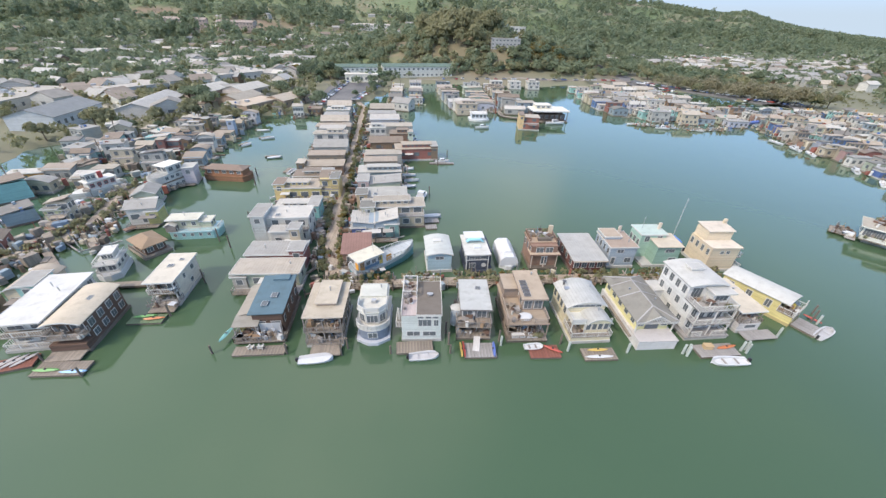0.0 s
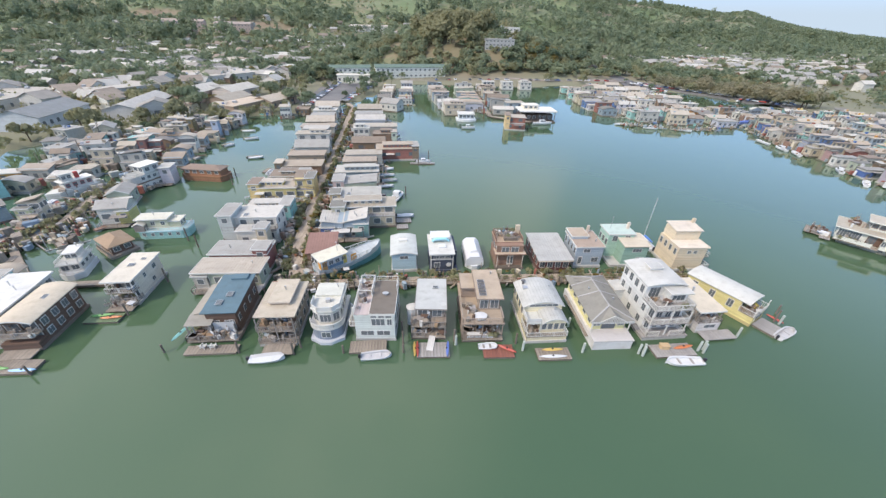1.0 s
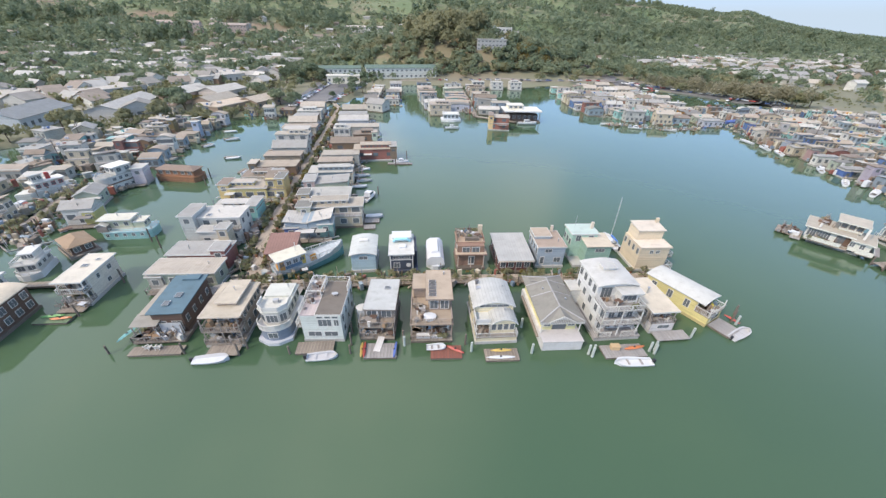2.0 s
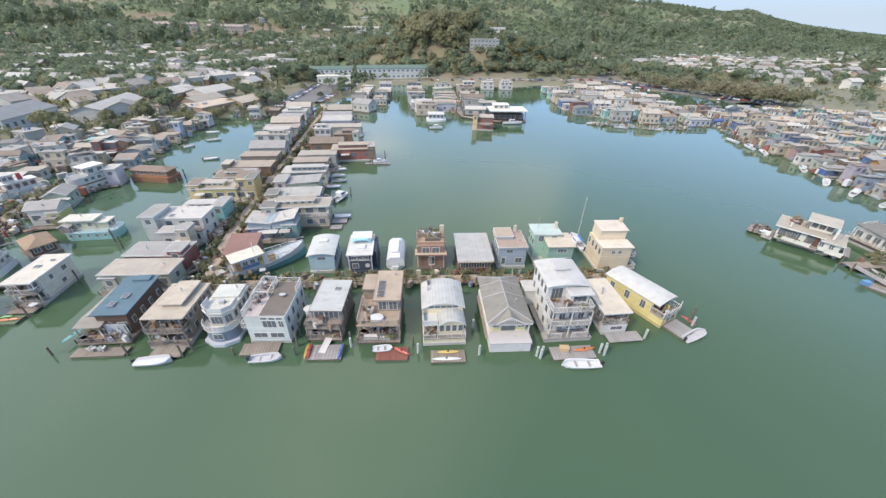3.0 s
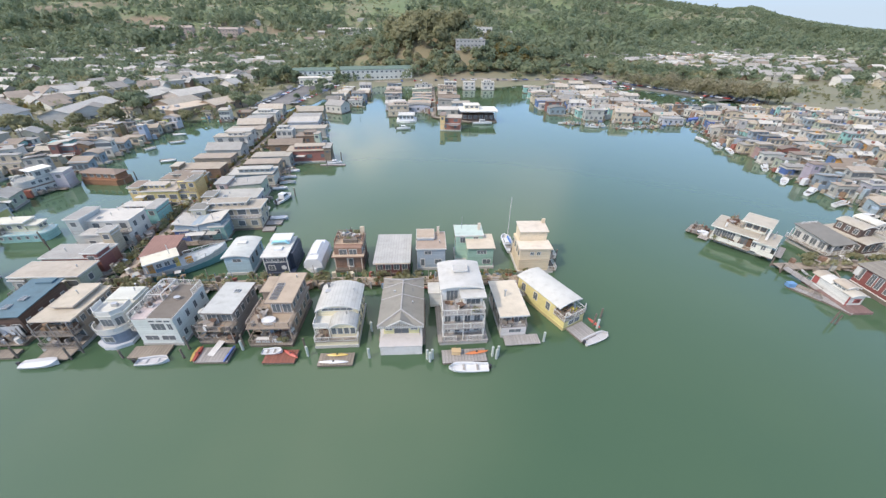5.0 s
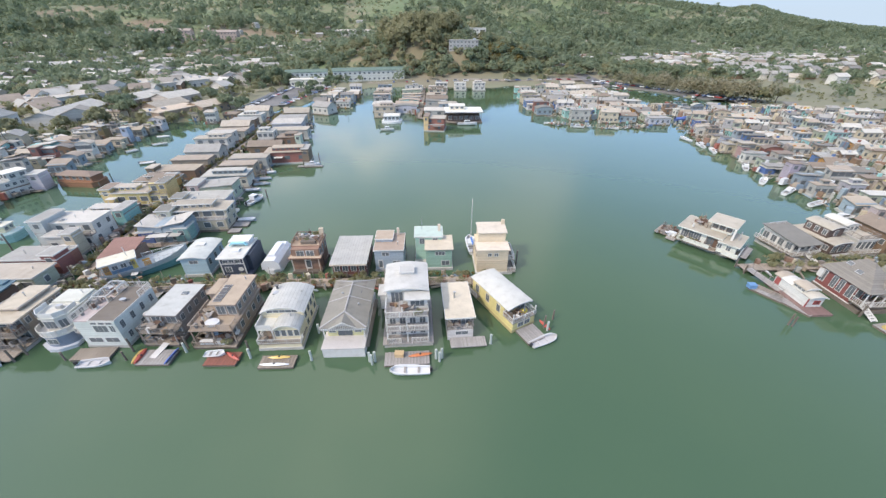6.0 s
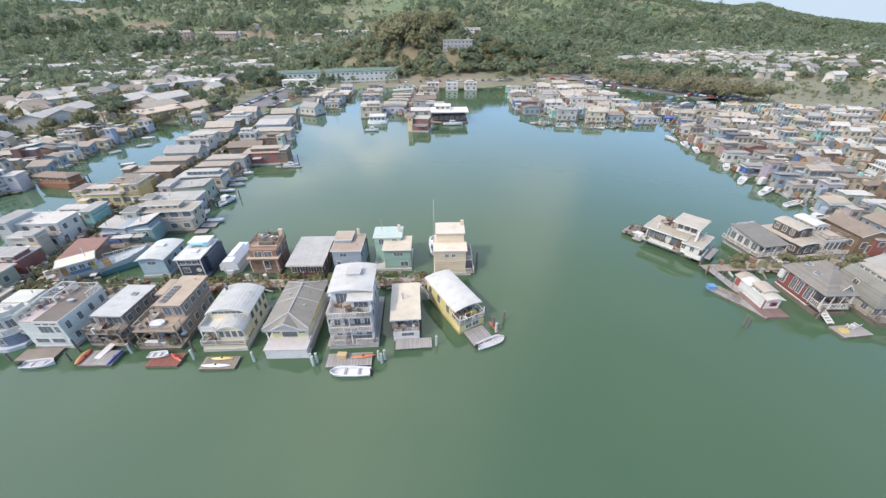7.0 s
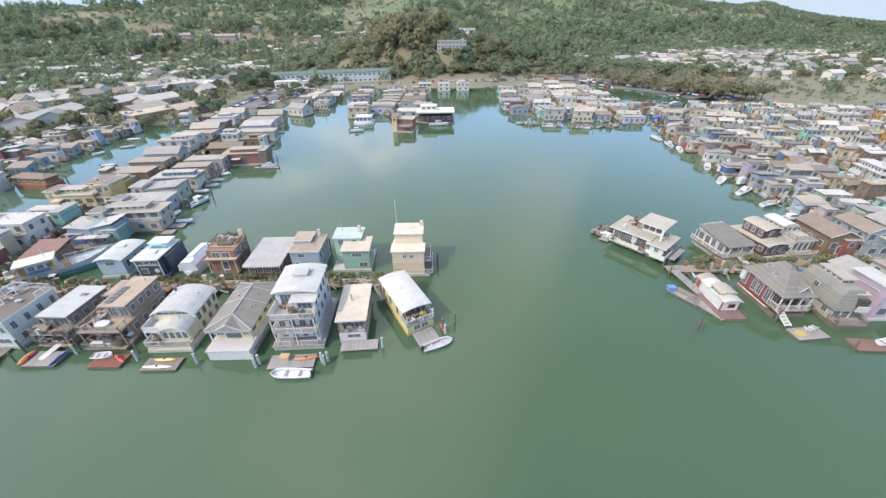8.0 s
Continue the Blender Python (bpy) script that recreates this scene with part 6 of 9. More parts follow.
h.walls(-1.4, 1.4, 3.0, 9.5, 1.7, 3.6, paint(WHITE)); h.row("r", 4, 2.7, 0.8, 0.8, frame=mat("red_trim", (0.4, 0.06, 0.05), 0.6)); h.row("l", 4, 2.7, 0.8, 0.8); h.flat(-1.4, 1.4, 2.8, 9.6, 3.6, roofing((0.7, 0.7, 0.7)), 0.3)
h.walls(-1.1, 1.1, 3.2, 5.6, 3.7, 5.6, paint(WHITE), "wheelhouse"); h.row("f", 2, 4.8, 0.8, 0.8); h.row("r", 2, 4.8, 0.8, 0.8); h.flat(-1.1, 1.1, 3.2, 5.6, 5.6, roofing((0.55, 0.54, 0.52)), 0.25); h.boxon("funnel", -0.3, 0.3, 6.6, 7.5, 3.7, 5.4, mat("red_trim", (0.4, 0.06, 0.05), 0.6))


class Many:
    """Small far homes gathered into one mesh of many pieces."""

    def __init__(self):
        self.geo, self.index, self.mats = Geo(), [], [paint(c) for c, _ in PAL] + [roofing(c) for c, _ in RPAL] + [GLASS, PILE]

    def put(self, x, y, rot, w, d, seed):
        if abs(x - 178) < 9 and 121 < y < 147:
            return
        r = random.Random(seed * 31 + 7)
        g, a, z = Geo(), w / 2, r.choice([2.8, 3.1, 3.4, 4.8, 5.2])
        marks = []

        def did(k):
            marks.extend([k] * (len(g.f) - len(marks)))
        g.box(-a - 0.3, a + 0.3, -0.3, d + 0.3, -0.4, 0.4)
        did(len(PAL) + len(RPAL) + 1)
        wall, top = r.choice([0, 0, 0, 1, 2, 3, 3, 4, 5, 6, 8, 0, 3, 1, 10, 11, 12]), len(PAL) + r.choice([0, 0, 1, 2, 2, 3, 4, 4, 5])
        style = r.choice(["flat", "flat", "gable", "shed"])
        if style == "gable":
            up = min(w, d) * 0.25
            if w > d:
                g.prism([(0, 0.4), (d, 0.4), (d, z), (d / 2, z + up - 0.05), (0, z)], "x", -a, a)
                did(wall)
                g.prism([(-0.4, z - 0.2), (d / 2, z + up), (d + 0.4, z - 0.2), (d + 0.4, z), (d / 2, z + up + 0.2), (-0.4, z)], "x", -a - 0.4, a + 0.4)
            else:
                g.prism([(-a, 0.4), (a, 0.4), (a, z), (0, z + up - 0.05), (-a, z)], "y", 0, d)
                did(wall)
                g.prism([(-a - 0.4, z - 0.2), (0, z + up), (a + 0.4, z - 0.2), (a + 0.4, z), (0, z + up + 0.2), (-a - 0.4, z)], "y", -0.4, d + 0.4)
        else:
            g.box(-a, a, 0, d, 0.4, z)
            did(wall)
            if style == "flat":
                g.box(-a - 0.3, a + 0.3, -0.3, d + 0.3, z, z + 0.25)
            else:
                g.prism([(-0.3, z), (d + 0.3, z + 0.7), (d + 0.3, z + 0.9), (-0.3, z + 0.2)], "x", -a - 0.3, a + 0.3)
        did(top)
        for level in ([1.7] if z < 4 else [1.6, 3.9]):
            n = r.choice([2, 3, 4])
            for i in range(n):
                u = w * ((i + 0.5) / n - 0.5)
                g.box(u - 0.5, u + 0.5, -0.06, 0.02, level - 0.5, level + 0.6)
            g.box(-a - 0.05, -a + 0.02, d * 0.3, d * 0.3 + 1.0, level - 0.5, level + 0.6)
        did(len(PAL) + len(RPAL))
        for _ in range(r.choice([4, 6, 8])):
            u, v, k, e = r.uniform(-a - 1.6, a + 1.6), r.uniform(-2.4, 0.2), r.uniform(0.2, 0.8), r.uniform(0.4, 1.7)
            g.box(u - k, u + k, v - k * 0.6, v + k * 0.6, 0.1, e)
            did(r.randrange(len(self.mats) - 2))
        for _ in range(r.choice([1, 2, 3])):
            u, v = r.uniform(-a, a), r.uniform(0.5, d - 0.5)
            g.box(u - 0.4, u + 0.4, v - 0.3, v + 0.3, z, z + r.uniform(0.5, 1.3))
            did(r.randrange(len(PAL)))
        if r.random() < 0.5:
            u, v = r.uniform(-a - 1, a + 1), r.uniform(-1.5, -0.4)
            g.box(u - 0.09, u + 0.09, v - 0.09, v + 0.09, -0.5, r.choice([2.6, 3.4, 7.5]))
            did(len(self.mats) - 1)
        m = pose(x, y, 0, 0, 0, rot)
        self.geo.add([m @ Vector(v) for v in g.v], g.f)
        self.index += marks

    def done(self, name, label):
        me = bpy.data.meshes.new(name)
        me.from_pydata(self.geo.v, [], self.geo.f)
        for m in self.mats:
            me.materials.append(m)
        me.polygons.foreach_set("material_index", self.index)
        me.transform(SPREAD)
        tagged(new(name, me), label, "houses", kind="stuff")


FAR = Many()


def fill(pts, offs, group, seed, step=(8.0, 10.5), start=2.0, fine=False, wide=(5.2, 7.4), deep=(8, 11), skip=0.06, far=False):
    """Homes side by side along both sides of a walkway, their fronts to it or to the water."""
    r = random.Random(seed)
    for side in offs:
        run = start + r.uniform(0, 3)
        for p, q in zip(pts, pts[1:]):
            a, b = Vector(p), Vector(q)
            d = (b - a)
            n = d.normalized()
            nrm = Vector((-n.y, n.x)) * side
            while run < d.length:
                if r.random() > skip:
                    w, dd = r.uniform(*wide), r.uniform(*deep)
                    if abs(nrm.y) > abs(nrm.x):
                        far = 2.2 + (dd if nrm.y < 0 else 0)
                        c = a + n * run + nrm * far
                        rot = math.degrees(math.atan2(nrm.y, nrm.x)) - 90 + (180 if nrm.y < 0 else 0)
                        FAR.put(c.x, c.y, rot + r.uniform(-6, 6), w, dd, seed + int(run * 10) + side * 5000) if far else home(c.x, c.y, rot + r.uniform(-4, 4), w, dd, seed=seed + int(run * 10) + side * 5000, fine=fine, group=group)
                    else:
                        # long side towards the viewer
                        c = a + n * run + nrm * (2.2 + dd / 2)
                        rot = math.degrees(math.atan2(-n.x, n.y)) if n.y > 0 else math.degrees(math.atan2(n.x, -n.y))
                        FAR.put(c.x, c.y - w / 2, rot + r.uniform(-6, 6), dd, w, seed + int(run * 10) + side * 5000) if far else home(c.x, c.y - w / 2, rot + r.uniform(-4, 4), dd, w, seed=seed + int(run * 10) + side * 5000, fine=fine, group=group)
                run += r.uniform(*step)
            run -= d.length


fill([(-78.5, 120), (-84, 144), (-88, 176), (-86, 190)], (1, -1), G2, 31, (6.4, 8.6), wide=(3.2, 4.4), deep=(4.6, 6.6))
fill([(-96, 100), (-100, 125), (-104, 150), (-103, 166)], (1, -1), G2, 32, (7, 10), wide=(3.4, 4.8), deep=(4.5, 7))
fill([(-93, 78), (-110, 92), (-118, 112)], (1, -1), G2, 33, (13, 19), wide=(4, 5.6), deep=(5.5, 8))

# ---- homes by the second walkway ----
G3 = "homes along the railed walkway"
CW = paint((0.60, 0.62, 0.59)); RB = roofing((0.43, 0.40, 0.355)); h = House("cream two-storey floating home with flat beige roofs", 97.3, 82.2, -46, group=G3)
h.hull(-4.4, 4.4, 0.6, 6.8, 1.2, mat("pale_float", (0.52, 0.54, 0.51), 0.7)); h.walls(-4.4, 4.4, 0.6, 6.8, 0.0, 1.2, CW, "lower_wall"); h.row("f", 3, 0.75, 0.8, 0.45, span=3.6, shift=1.6)
h.walls(-5.3, 2.2, 0.5, 7.1, 1.2, 3.8, CW); h.row("f", 4, 2.5, 0.9, 1.7, span=3.8, shift=-1.6); h.win("f", 2.4, 2.5, 2.0, 1.9, frame=REDWOOD); h.row("l", 3, 2.5, 1.0, 1.4)
h.boxon("screen", 1.2, 2.1, 0.36, 0.47, 1.4, 3.6, mat("dark_wood_screen", (0.12, 0.07, 0.045), 0.8, "boards"))
h.flat(-5.6, 2.3, 0.0, 7.2, 3.8, RB, 0.3, fascia=CW); h.walls(2.2, 5.4, -0.4, 5.6, 1.2, 3.5, CW, "wing_wall"); h.row("f", 2, 2.6, 0.7, 0.9, shift=-0.5); h.row("r", 3, 2.5, 1.0, 1.5); h.flat(2.35, 5.6, -0.7, 5.8, 3.5, RB, 0.28, fascia=CW)
h.walls(-0.6, 3.2, 3.0, 6.9, 3.98, 6.0, CW, "upper_wall"); h.row("f", 3, 5.1, 0.8, 1.0, frame=REDWOOD); h.row("l", 3, 5.1, 0.8, 1.1); h.row("r", 2, 5.1, 0.8, 1.1); h.flat(-0.6, 3.2, 2.6, 6.9, 6.0, RB, 0.75, fascia=CW)
h.deck(-5.3, 2.2, -1.0, 0.5, 1.2); h.rail([(-5.3, 0.4), (-5.3, -1.0), (0.9, -1.0)], 1.2, 0.9, CW, solid=True); h.boxon("balcony_front", 3.4, 6.2, -1.3, -1.16, 1.3, 2.2, CW); h.boxon("balcony_side", 6.06, 6.2, -1.16, 3.0, 1.3, 2.2, CW); h.deck(3.4, 6.2, -1.3, 3.2, 1.3)
h.boxon("chimney", 3.6, 4.0, 1.2, 1.6, 3.6, 6.0, TRIM); h.boxon("stovepipe", 4.7, 4.86, 2.6, 2.76, 3.6, 5.6, METAL); h.boxon("roof_bench", -4.2, -2.4, 4.4, 5.0, 3.98, 4.4, mat("redwood_bench", (0.20, 0.12, 0.085), 0.7)); h.boxon("roof_table", -3.4, -2.0, 5.5, 6.2, 3.98, 4.6, mat("redwood_bench", (0.20, 0.12, 0.085), 0.7))
h.deck(-10.4, -5.5, 0.6, 5.2, 0.5); h.boxon("white_locker", -7.6, -6.0, 0.9, 1.9, 0.5, 1.3, GELCOAT); h.deck(-7.4, -5.5, -0.8, 0.6, 0.45, DECKGREY)
h.deck(6.3, 7.4, 1.0, 6.6, 1.15, DECKGREY); h.rail([(6.3, 1.0), (6.3, 6.6)], 1.15, 0.8, GREYWOOD)
h = House("white floating home with wide grey sloping roof", 115.2, 78.9, 12, group=G3)
h.hull(-2.8, 2.8, 0, 9.2, 0.7); h.walls(-2.2, 2.6, 1.6, 8.8, 0.7, 3.5, paint(WHITE)); h.row("f", 3, 2.4, 1.0, 1.2); h.row("l", 4, 2.3, 1.2, 1.6); h.row("r", 3, 2.4, 0.9, 0.9); h.shed(-2.5, 2.7, 0.4, 9.0, 3.5, 4.3, roofing((0.20, 0.195, 0.185)), 0.35, wall=paint(WHITE))
h.deck(-3.2, 2.8, 0, 1.6, 1.3); h.deck(-3.4, -2.2, 1.6, 9.2, 1.3); h.rail([(-3.4, 9.2), (-3.4, 0.0), (2.8, 0.0), (2.8, 1.6)], 1.3, 0.95)
for q in ((-2.4, 0.2), (0.2, 0.2), (2.6, 0.2), (-2.9, 3.2), (-2.9, 6.2), (-2.9, 8.8)):
    h.post(q[0], q[1], 1.3, 3.5)
h.stair(0.4, -2.2, 0.0, 0.5, 1.3, 1.1, TRIM); h.rail([(-1.6, 8.7), (2.2, 8.7)], 4.2, 0.6)
h = House("dark brown floating home with beige arched roofs", 123.2, 80.4, 12, group=G3, sx=0.8)
DB = mat("dark_brown_boards", (0.10, 0.068, 0.055), 0.7, "boards"); h.hull(-3.2, 3.2, 0, 10, 0.5); h.walls(-3.0, 3.0, 0.8, 9.8, 0.5, 2.9, DB); h.row("f", 3, 1.8, 1.1, 1.4); h.row("l", 4, 1.8, 1.0, 1.0); h.flat(-3.0, 3.0, 2.8, 9.8, 2.9, RB, 0.3, fascia=RB); h.barrel(-3.0, 3.0, 0.6, 2.8, 2.9, 0.45, RB, 0.25, gable=DB)
h.walls(-1.6, 2.8, 3.4, 8.6, 3.06, 5.0, DB, "upper_wall"); h.row("f", 1, 4.1, 0.9, 1.1); h.row("l", 3, 4.1, 0.8, 1.0); h.barrel(-1.6, 2.8, 3.4, 8.6, 5.0, 0.5, RB, 0.3, gable=DB)
h = House("white floating home with pale arched roof and terrace", 129.0, 81.2, 8, group=G3, sx=0.73)
h.hull(-3.2, 3.2, 0, 10.5, 0.5); h.walls(-3.0, 3.0, 1.4, 10.2, 0.5, 3.3, paint(WHITE)); h.row("f", 4, 2.0, 1.0, 1.7); h.row("l", 4, 2.0, 0.8, 1.1); h.flat(-3.0, 3.0, 1.4, 10.2, 3.3, RB, 0.15); h.walls(-3.0, 1.0, 5.0, 10.0, 3.46, 4.9, paint(WHITE), "upper_wall"); h.row("l", 4, 4.3, 0.8, 0.7); h.row("f", 3, 4.3, 0.9, 0.8); h.barrel(-3.0, 1.0, 5.0, 10.0, 4.9, 0.5, roofing((0.6, 0.6, 0.58)), 0.2, gable=paint(WHITE)); h.rail([(-3.0, 5.0), (-3.0, 1.4), (3.0, 1.4), (3.0, 10)], 3.46, 0.9, GREYWOOD); h.deck(-3.1, 3.1, 0, 1.4, 0.75); h.rail([(-3.1, 1.4), (-3.1, 0), (3.1, 0)], 0.75, 0.9)
home(135.2, 81.8, 3, 5.4, 9.0, 4.6, 4, 3, "gable", 302, group=G3)
home(142.0, 81.6, 3, 4.8, 9.0, 5.2, 2, 3, "gable", 303, group=G3)
home(148.6, 82.2, 3, 5.0, 9.0, 5.2, 2, 2, "gable", 304, group=G3)
h = House("small white houseboat with red window on a brown float", 104.9, 62.3, 4, name="houseboat", group=G3, sx=0.85)
h.hull(-2.7, 2.0, -2.0, 8.0, 0.4, mat("brown_raft", (0.20, 0.125, 0.11), 0.85, "planks", vary=0.2)); REDP = paint((0.32, 0.085, 0.08)); WH = paint((0.56, 0.58, 0.58)); h.walls(-1.6, 1.6, 0.2, 7.4, 0.4, 2.3, WH); h.row("r", 4, 1.5, 0.8, 0.7); h.boxon("red_panel", -0.3, 1.0, 0.13, 0.2, 0.9, 1.75, REDP); h.win("f", 0.35, 1.32, 0.9, 0.5, frame=REDP); h.boxon("corner_post", -1.68, -1.5, 0.1, 0.28, 0.4, 2.3, REDP); h.boxon("rear_panel", -1.68, -1.6, 6.2, 7.2, 0.8, 2.2, REDP)
BG = roofing((0.40, 0.355, 0.31)); h.barrel(-1.6, 1.6, 4.2, 6.0, 2.3, 0.5, roofing((0.60, 0.61, 0.61)), 0.22, gable=WH); h.barrel(-1.6, 1.6, 6.1, 7.6, 2.3, 0.48, BG, 0.22, gable=WH); h.walls(-1.3, 1.3, 1.6, 4.0, 2.3, 2.95, WH, "clerestory_wall"); h.row("f", 3, 2.65, 0.6, 0.35); h.row("l", 3, 2.65, 0.6, 0.35); h.barrel(-1.3, 1.3, 1.6, 4.0, 2.95, 0.35, BG, 0.22, gable=WH); h.barrel(-1.6, 1.6, 0.0, 1.5, 2.3, 0.35, roofing((0.52, 0.50, 0.46)), 0.2, gable=WH)
h = House("barn-red floating home with steep grey shingled roof", 113.4, 61.4, 4, group=G3, sx=0.85, sz=1.12)
h.hull(-2.9, 2.9, 0, 9.2, 0.6, PILE); BR = paint((0.215, 0.075, 0.07)); h.walls(-2.7, 2.7, 2.2, 9.0, 0.6, 3.7, BR); h.boxon("sill_band", -2.78, 2.78, 2.12, 9.08, 0.55, 0.75, TRIM)
for u, w in ((-2.6, 0.9), (-0.4, 0.8), (0.9, 0.8), (2.7, 1.0)):
    h.win("l", u, 2.4, w, 1.9)
h.row("f", 3, 2.5, 1.1, 1.9); h.row("r", 3, 2.5, 0.9, 1.4); SH = mat("grey_shingle_roof", (0.215, 0.20, 0.175), 0.9, "shingle", vary=0.15); h.hip(-2.8, 2.8, 0.3, 9.1, 3.7, 3.3, SH, 0.35, 0.16)
h.gable(-0.2, 1.7, 0.5, 3.4, 4.5, 0.85, SH, 0.15, wall=TRIM); part("dormer_pane", Geo().prism([(0.1, 4.62), (1.4, 4.62), (0.75, 5.2)], "y", 0.44, 0.5), GLASS, h.ob); h.deck(-2.9, 2.9, 0, 2.2, 1.3); h.rail([(-2.9, 2.2), (-2.9, 0.05), (2.9, 0.05), (2.9, 2.2)], 1.3, 0.95)
for q in (-2.7, -0.9, 0.9, 2.7):
    h.post(q, 0.3, 1.3, 3.7)
h.stair(-2.2, -2.4, 0.0, 0.3, 1.3, 1.1, TRIM); h.skylight(-1.6, 4.2, 5.25, 0.8, 1.1, -35); h.skylight(-1.3, 6.4, 5.6, 0.7, 1.0, -35); h.boxon("vent_pipe", 0.6, 0.8, 4.4, 4.6, 5.6, 7.0, METAL); h.boxon("corner_bay", -3.15, -2.6, 8.2, 9.1, 2.0, 3.4, TRIM)
h = House("tall grey-green floating home with mansard shingle roof", 120.4, 59.0, 0, group=G3, sx=0.74, sz=0.95)
h.hull(-3.0, 3.0, 0, 10.5, 0.6, PILE); MG = mat("grey_green_shingle", (0.235, 0.235, 0.20), 0.9, "shingle", vary=0.15); h.walls(-2.6, 2.6, 1.8, 10.2, 0.6, 2.8, paint((0.42, 0.40, 0.36))); h.row("f", 3, 1.8, 1.3, 1.6); h.row("l", 3, 1.8, 0.9, 1.0)
ribs = [(3.05, 2.7), (2.75, 4.0), (2.3, 5.2), (1.5, 6.3)]
g = Geo().add([(sx * w, yy, z) for i, (w, z) in enumerate(ribs) for sx, yy in ((-1, 1.3 + 0.35 * i), (1, 1.3 + 0.35 * i), (1, 10.4 - 0.2 * i), (-1, 10.4 - 0.2 * i))],
              [(3, 2, 1, 0), (12, 13, 14, 15)] + [(4 * i + j, 4 * i + (j + 1) % 4, 4 * i + 4 + (j + 1) % 4, 4 * i + 4 + j) for i in range(3) for j in range(4)])
part("mansard_roof", g, MG, h.ob)
h.walls(-0.8, 1.6, 4.6, 9.0, 5.6, 6.9, paint((0.52, 0.50, 0.44)), "dormer_wall"); h.row("r", 3, 6.4, 0.8, 0.6); h.row("l", 4, 6.6, 0.7, 0.4); h.row("f", 2, 6.4, 0.9, 0.6); h.flat(-0.8, 1.6, 4.4, 9.0, 6.9, RB, 0.2, fascia=RB); h.flat(0.3, 2.4, 2.0, 4.0, 5.6, RB, 0.1, fascia=RB)
# Solid near-black block: the shade inside the balcony opening is put into its colour.
h.win("l", -0.6, 4.4, 0.9, 1.2, vol=(-2.62, 2.6, 1.8, 10.2, 0, 6)); h.boxon("balcony_recess", 0.6, 2.4, 1.2, 2.2, 3.3, 5.0, mat("painted_recess_shade", (0.07, 0.07, 0.065), 0.6)); h.boxon("balcony_front", 0.4, 2.7, 0.9, 1.15, 2.9, 3.9, mat("pale_balcony", (0.5, 0.5, 0.46), 0.7)); h.deck(-2.9, 2.9, 0, 1.8, 0.9); h.rail([(-2.9, 1.8), (-2.9, 0.05), (2.9, 0.05), (2.9, 1.8)], 0.9, 0.9, GREYWOOD)
home(127.4, 61.6, 4, 4.8, 10, 5.2, 6, 2, "gable", 305, group=G3)
home(134.4, 62.2, 3, 5.0, 10, 5.2, 0, 1, "flat", 306, group=G3)
home(141.6, 62.6, 3, 5.2, 10, 3.8, 4, 5, "gable", 307, group=G3)
fill([(152, 77.6), (215, 80)], (1, -1), G3, 35, (8.6, 10))

# ---- the dense rows behind ----
G4 = "homes of the dense rows"
SMALL = dict(wide=(2.6, 4.4), deep=(4.0, 6.8))
fill([(160, 250), (164, 215), (152, 178), (150, 130), (149, 90)], (1, -1), G4, 41, (5.0, 6.8), **SMALL)
fill([(190, 250), (176, 205), (172, 150), (168, 92)], (1, -1), G4, 42, far=True, step=(4.8, 6.6), **SMALL)
fill([(212, 240), (200, 190), (194, 140), (188, 92)], (1, -1), G4, 43, far=True, step=(4.8, 6.6), **SMALL)
fill([(236, 236), (226, 190), (218, 140), (208, 100)], (1, -1), G4, 44, far=True, step=(5, 7), **SMALL)
fill([(262, 238), (252, 190), (242, 140), (232, 110)], (1, -1), G4, 45, far=True, step=(5, 7.4), **SMALL)
fill([(292, 244), (282, 190), (268, 140)], (1, -1), G4, 46, far=True, step=(5.5, 8), **SMALL)
G5 = "homes of the far basin"
fill([(26, 318), (28, 270), (29, 222)], (1, -1), G5, 51, (9, 13), wide=(5, 7), deep=(8, 12))
fill([(98, 318), (96, 270), (98, 222)], (1, -1), G5, 52, (6.5, 9), wide=(4.5, 6.5), deep=(7, 10))
fill([(116, 322), (114, 270), (112, 212)], (1, -1), G5, 53, far=True, step=(6.5, 9), wide=(4.5, 6.5), deep=(7, 10))
fill([(136, 318), (135, 270), (133, 208)], (1, -1), G5, 54, far=True, step=(7, 9.5), wide=(4.5, 6.5), deep=(7, 10))
fill([(-7, 304), (-3, 262), (5, 224)], (1,), G5, 55, (9.5, 12), wide=(5, 7), deep=(7, 10))
fill([(-24, 300), (-22, 262), (-20, 240)], (1, -1), G5, 56, far=True, step=(7, 9), wide=(4.5, 6), deep=(6, 8))
h = House("white two-deck ferry houseboat moored among dense homes", 180.5, 125.0, -8, name="ferry", category="boat", group=G4, rich=False)
h.hull(-2.1, 2.1, 0, 13, 0.9, GELCOAT, nose=2.0); h.walls(-1.9, 1.9, 1.4, 12.6, 0.9, 2.6, paint(WHITE)); h.row("l", 8, 1.9, 0.8, 0.7); h.row("f", 3, 1.9, 0.8, 0.7); h.flat(-1.9, 1.9, 0.9, 12.7, 2.6, roofing((0.50, 0.51, 0.51)), 0.25)
h.walls(-1.6, 1.6, 2.6, 11.8, 2.76, 4.2, paint(WHITE), "upper_wall"); h.row("l", 7, 3.5, 0.7, 0.6); h.row("f", 2, 3.5, 0.8, 0.6); h.flat(-1.6, 1.6, 2.2, 12.0, 4.2, roofing((0.50, 0.51, 0.51)), 0.2); h.boxon("wheelhouse", -0.8, 0.8, 3.2, 4.8, 4.36, 5.5, paint(WHITE)); h.rail([(-1.9, 2.4), (-1.9, 0.9), (1.9, 0.9), (1.9, 2.4)], 2.76, 0.7)
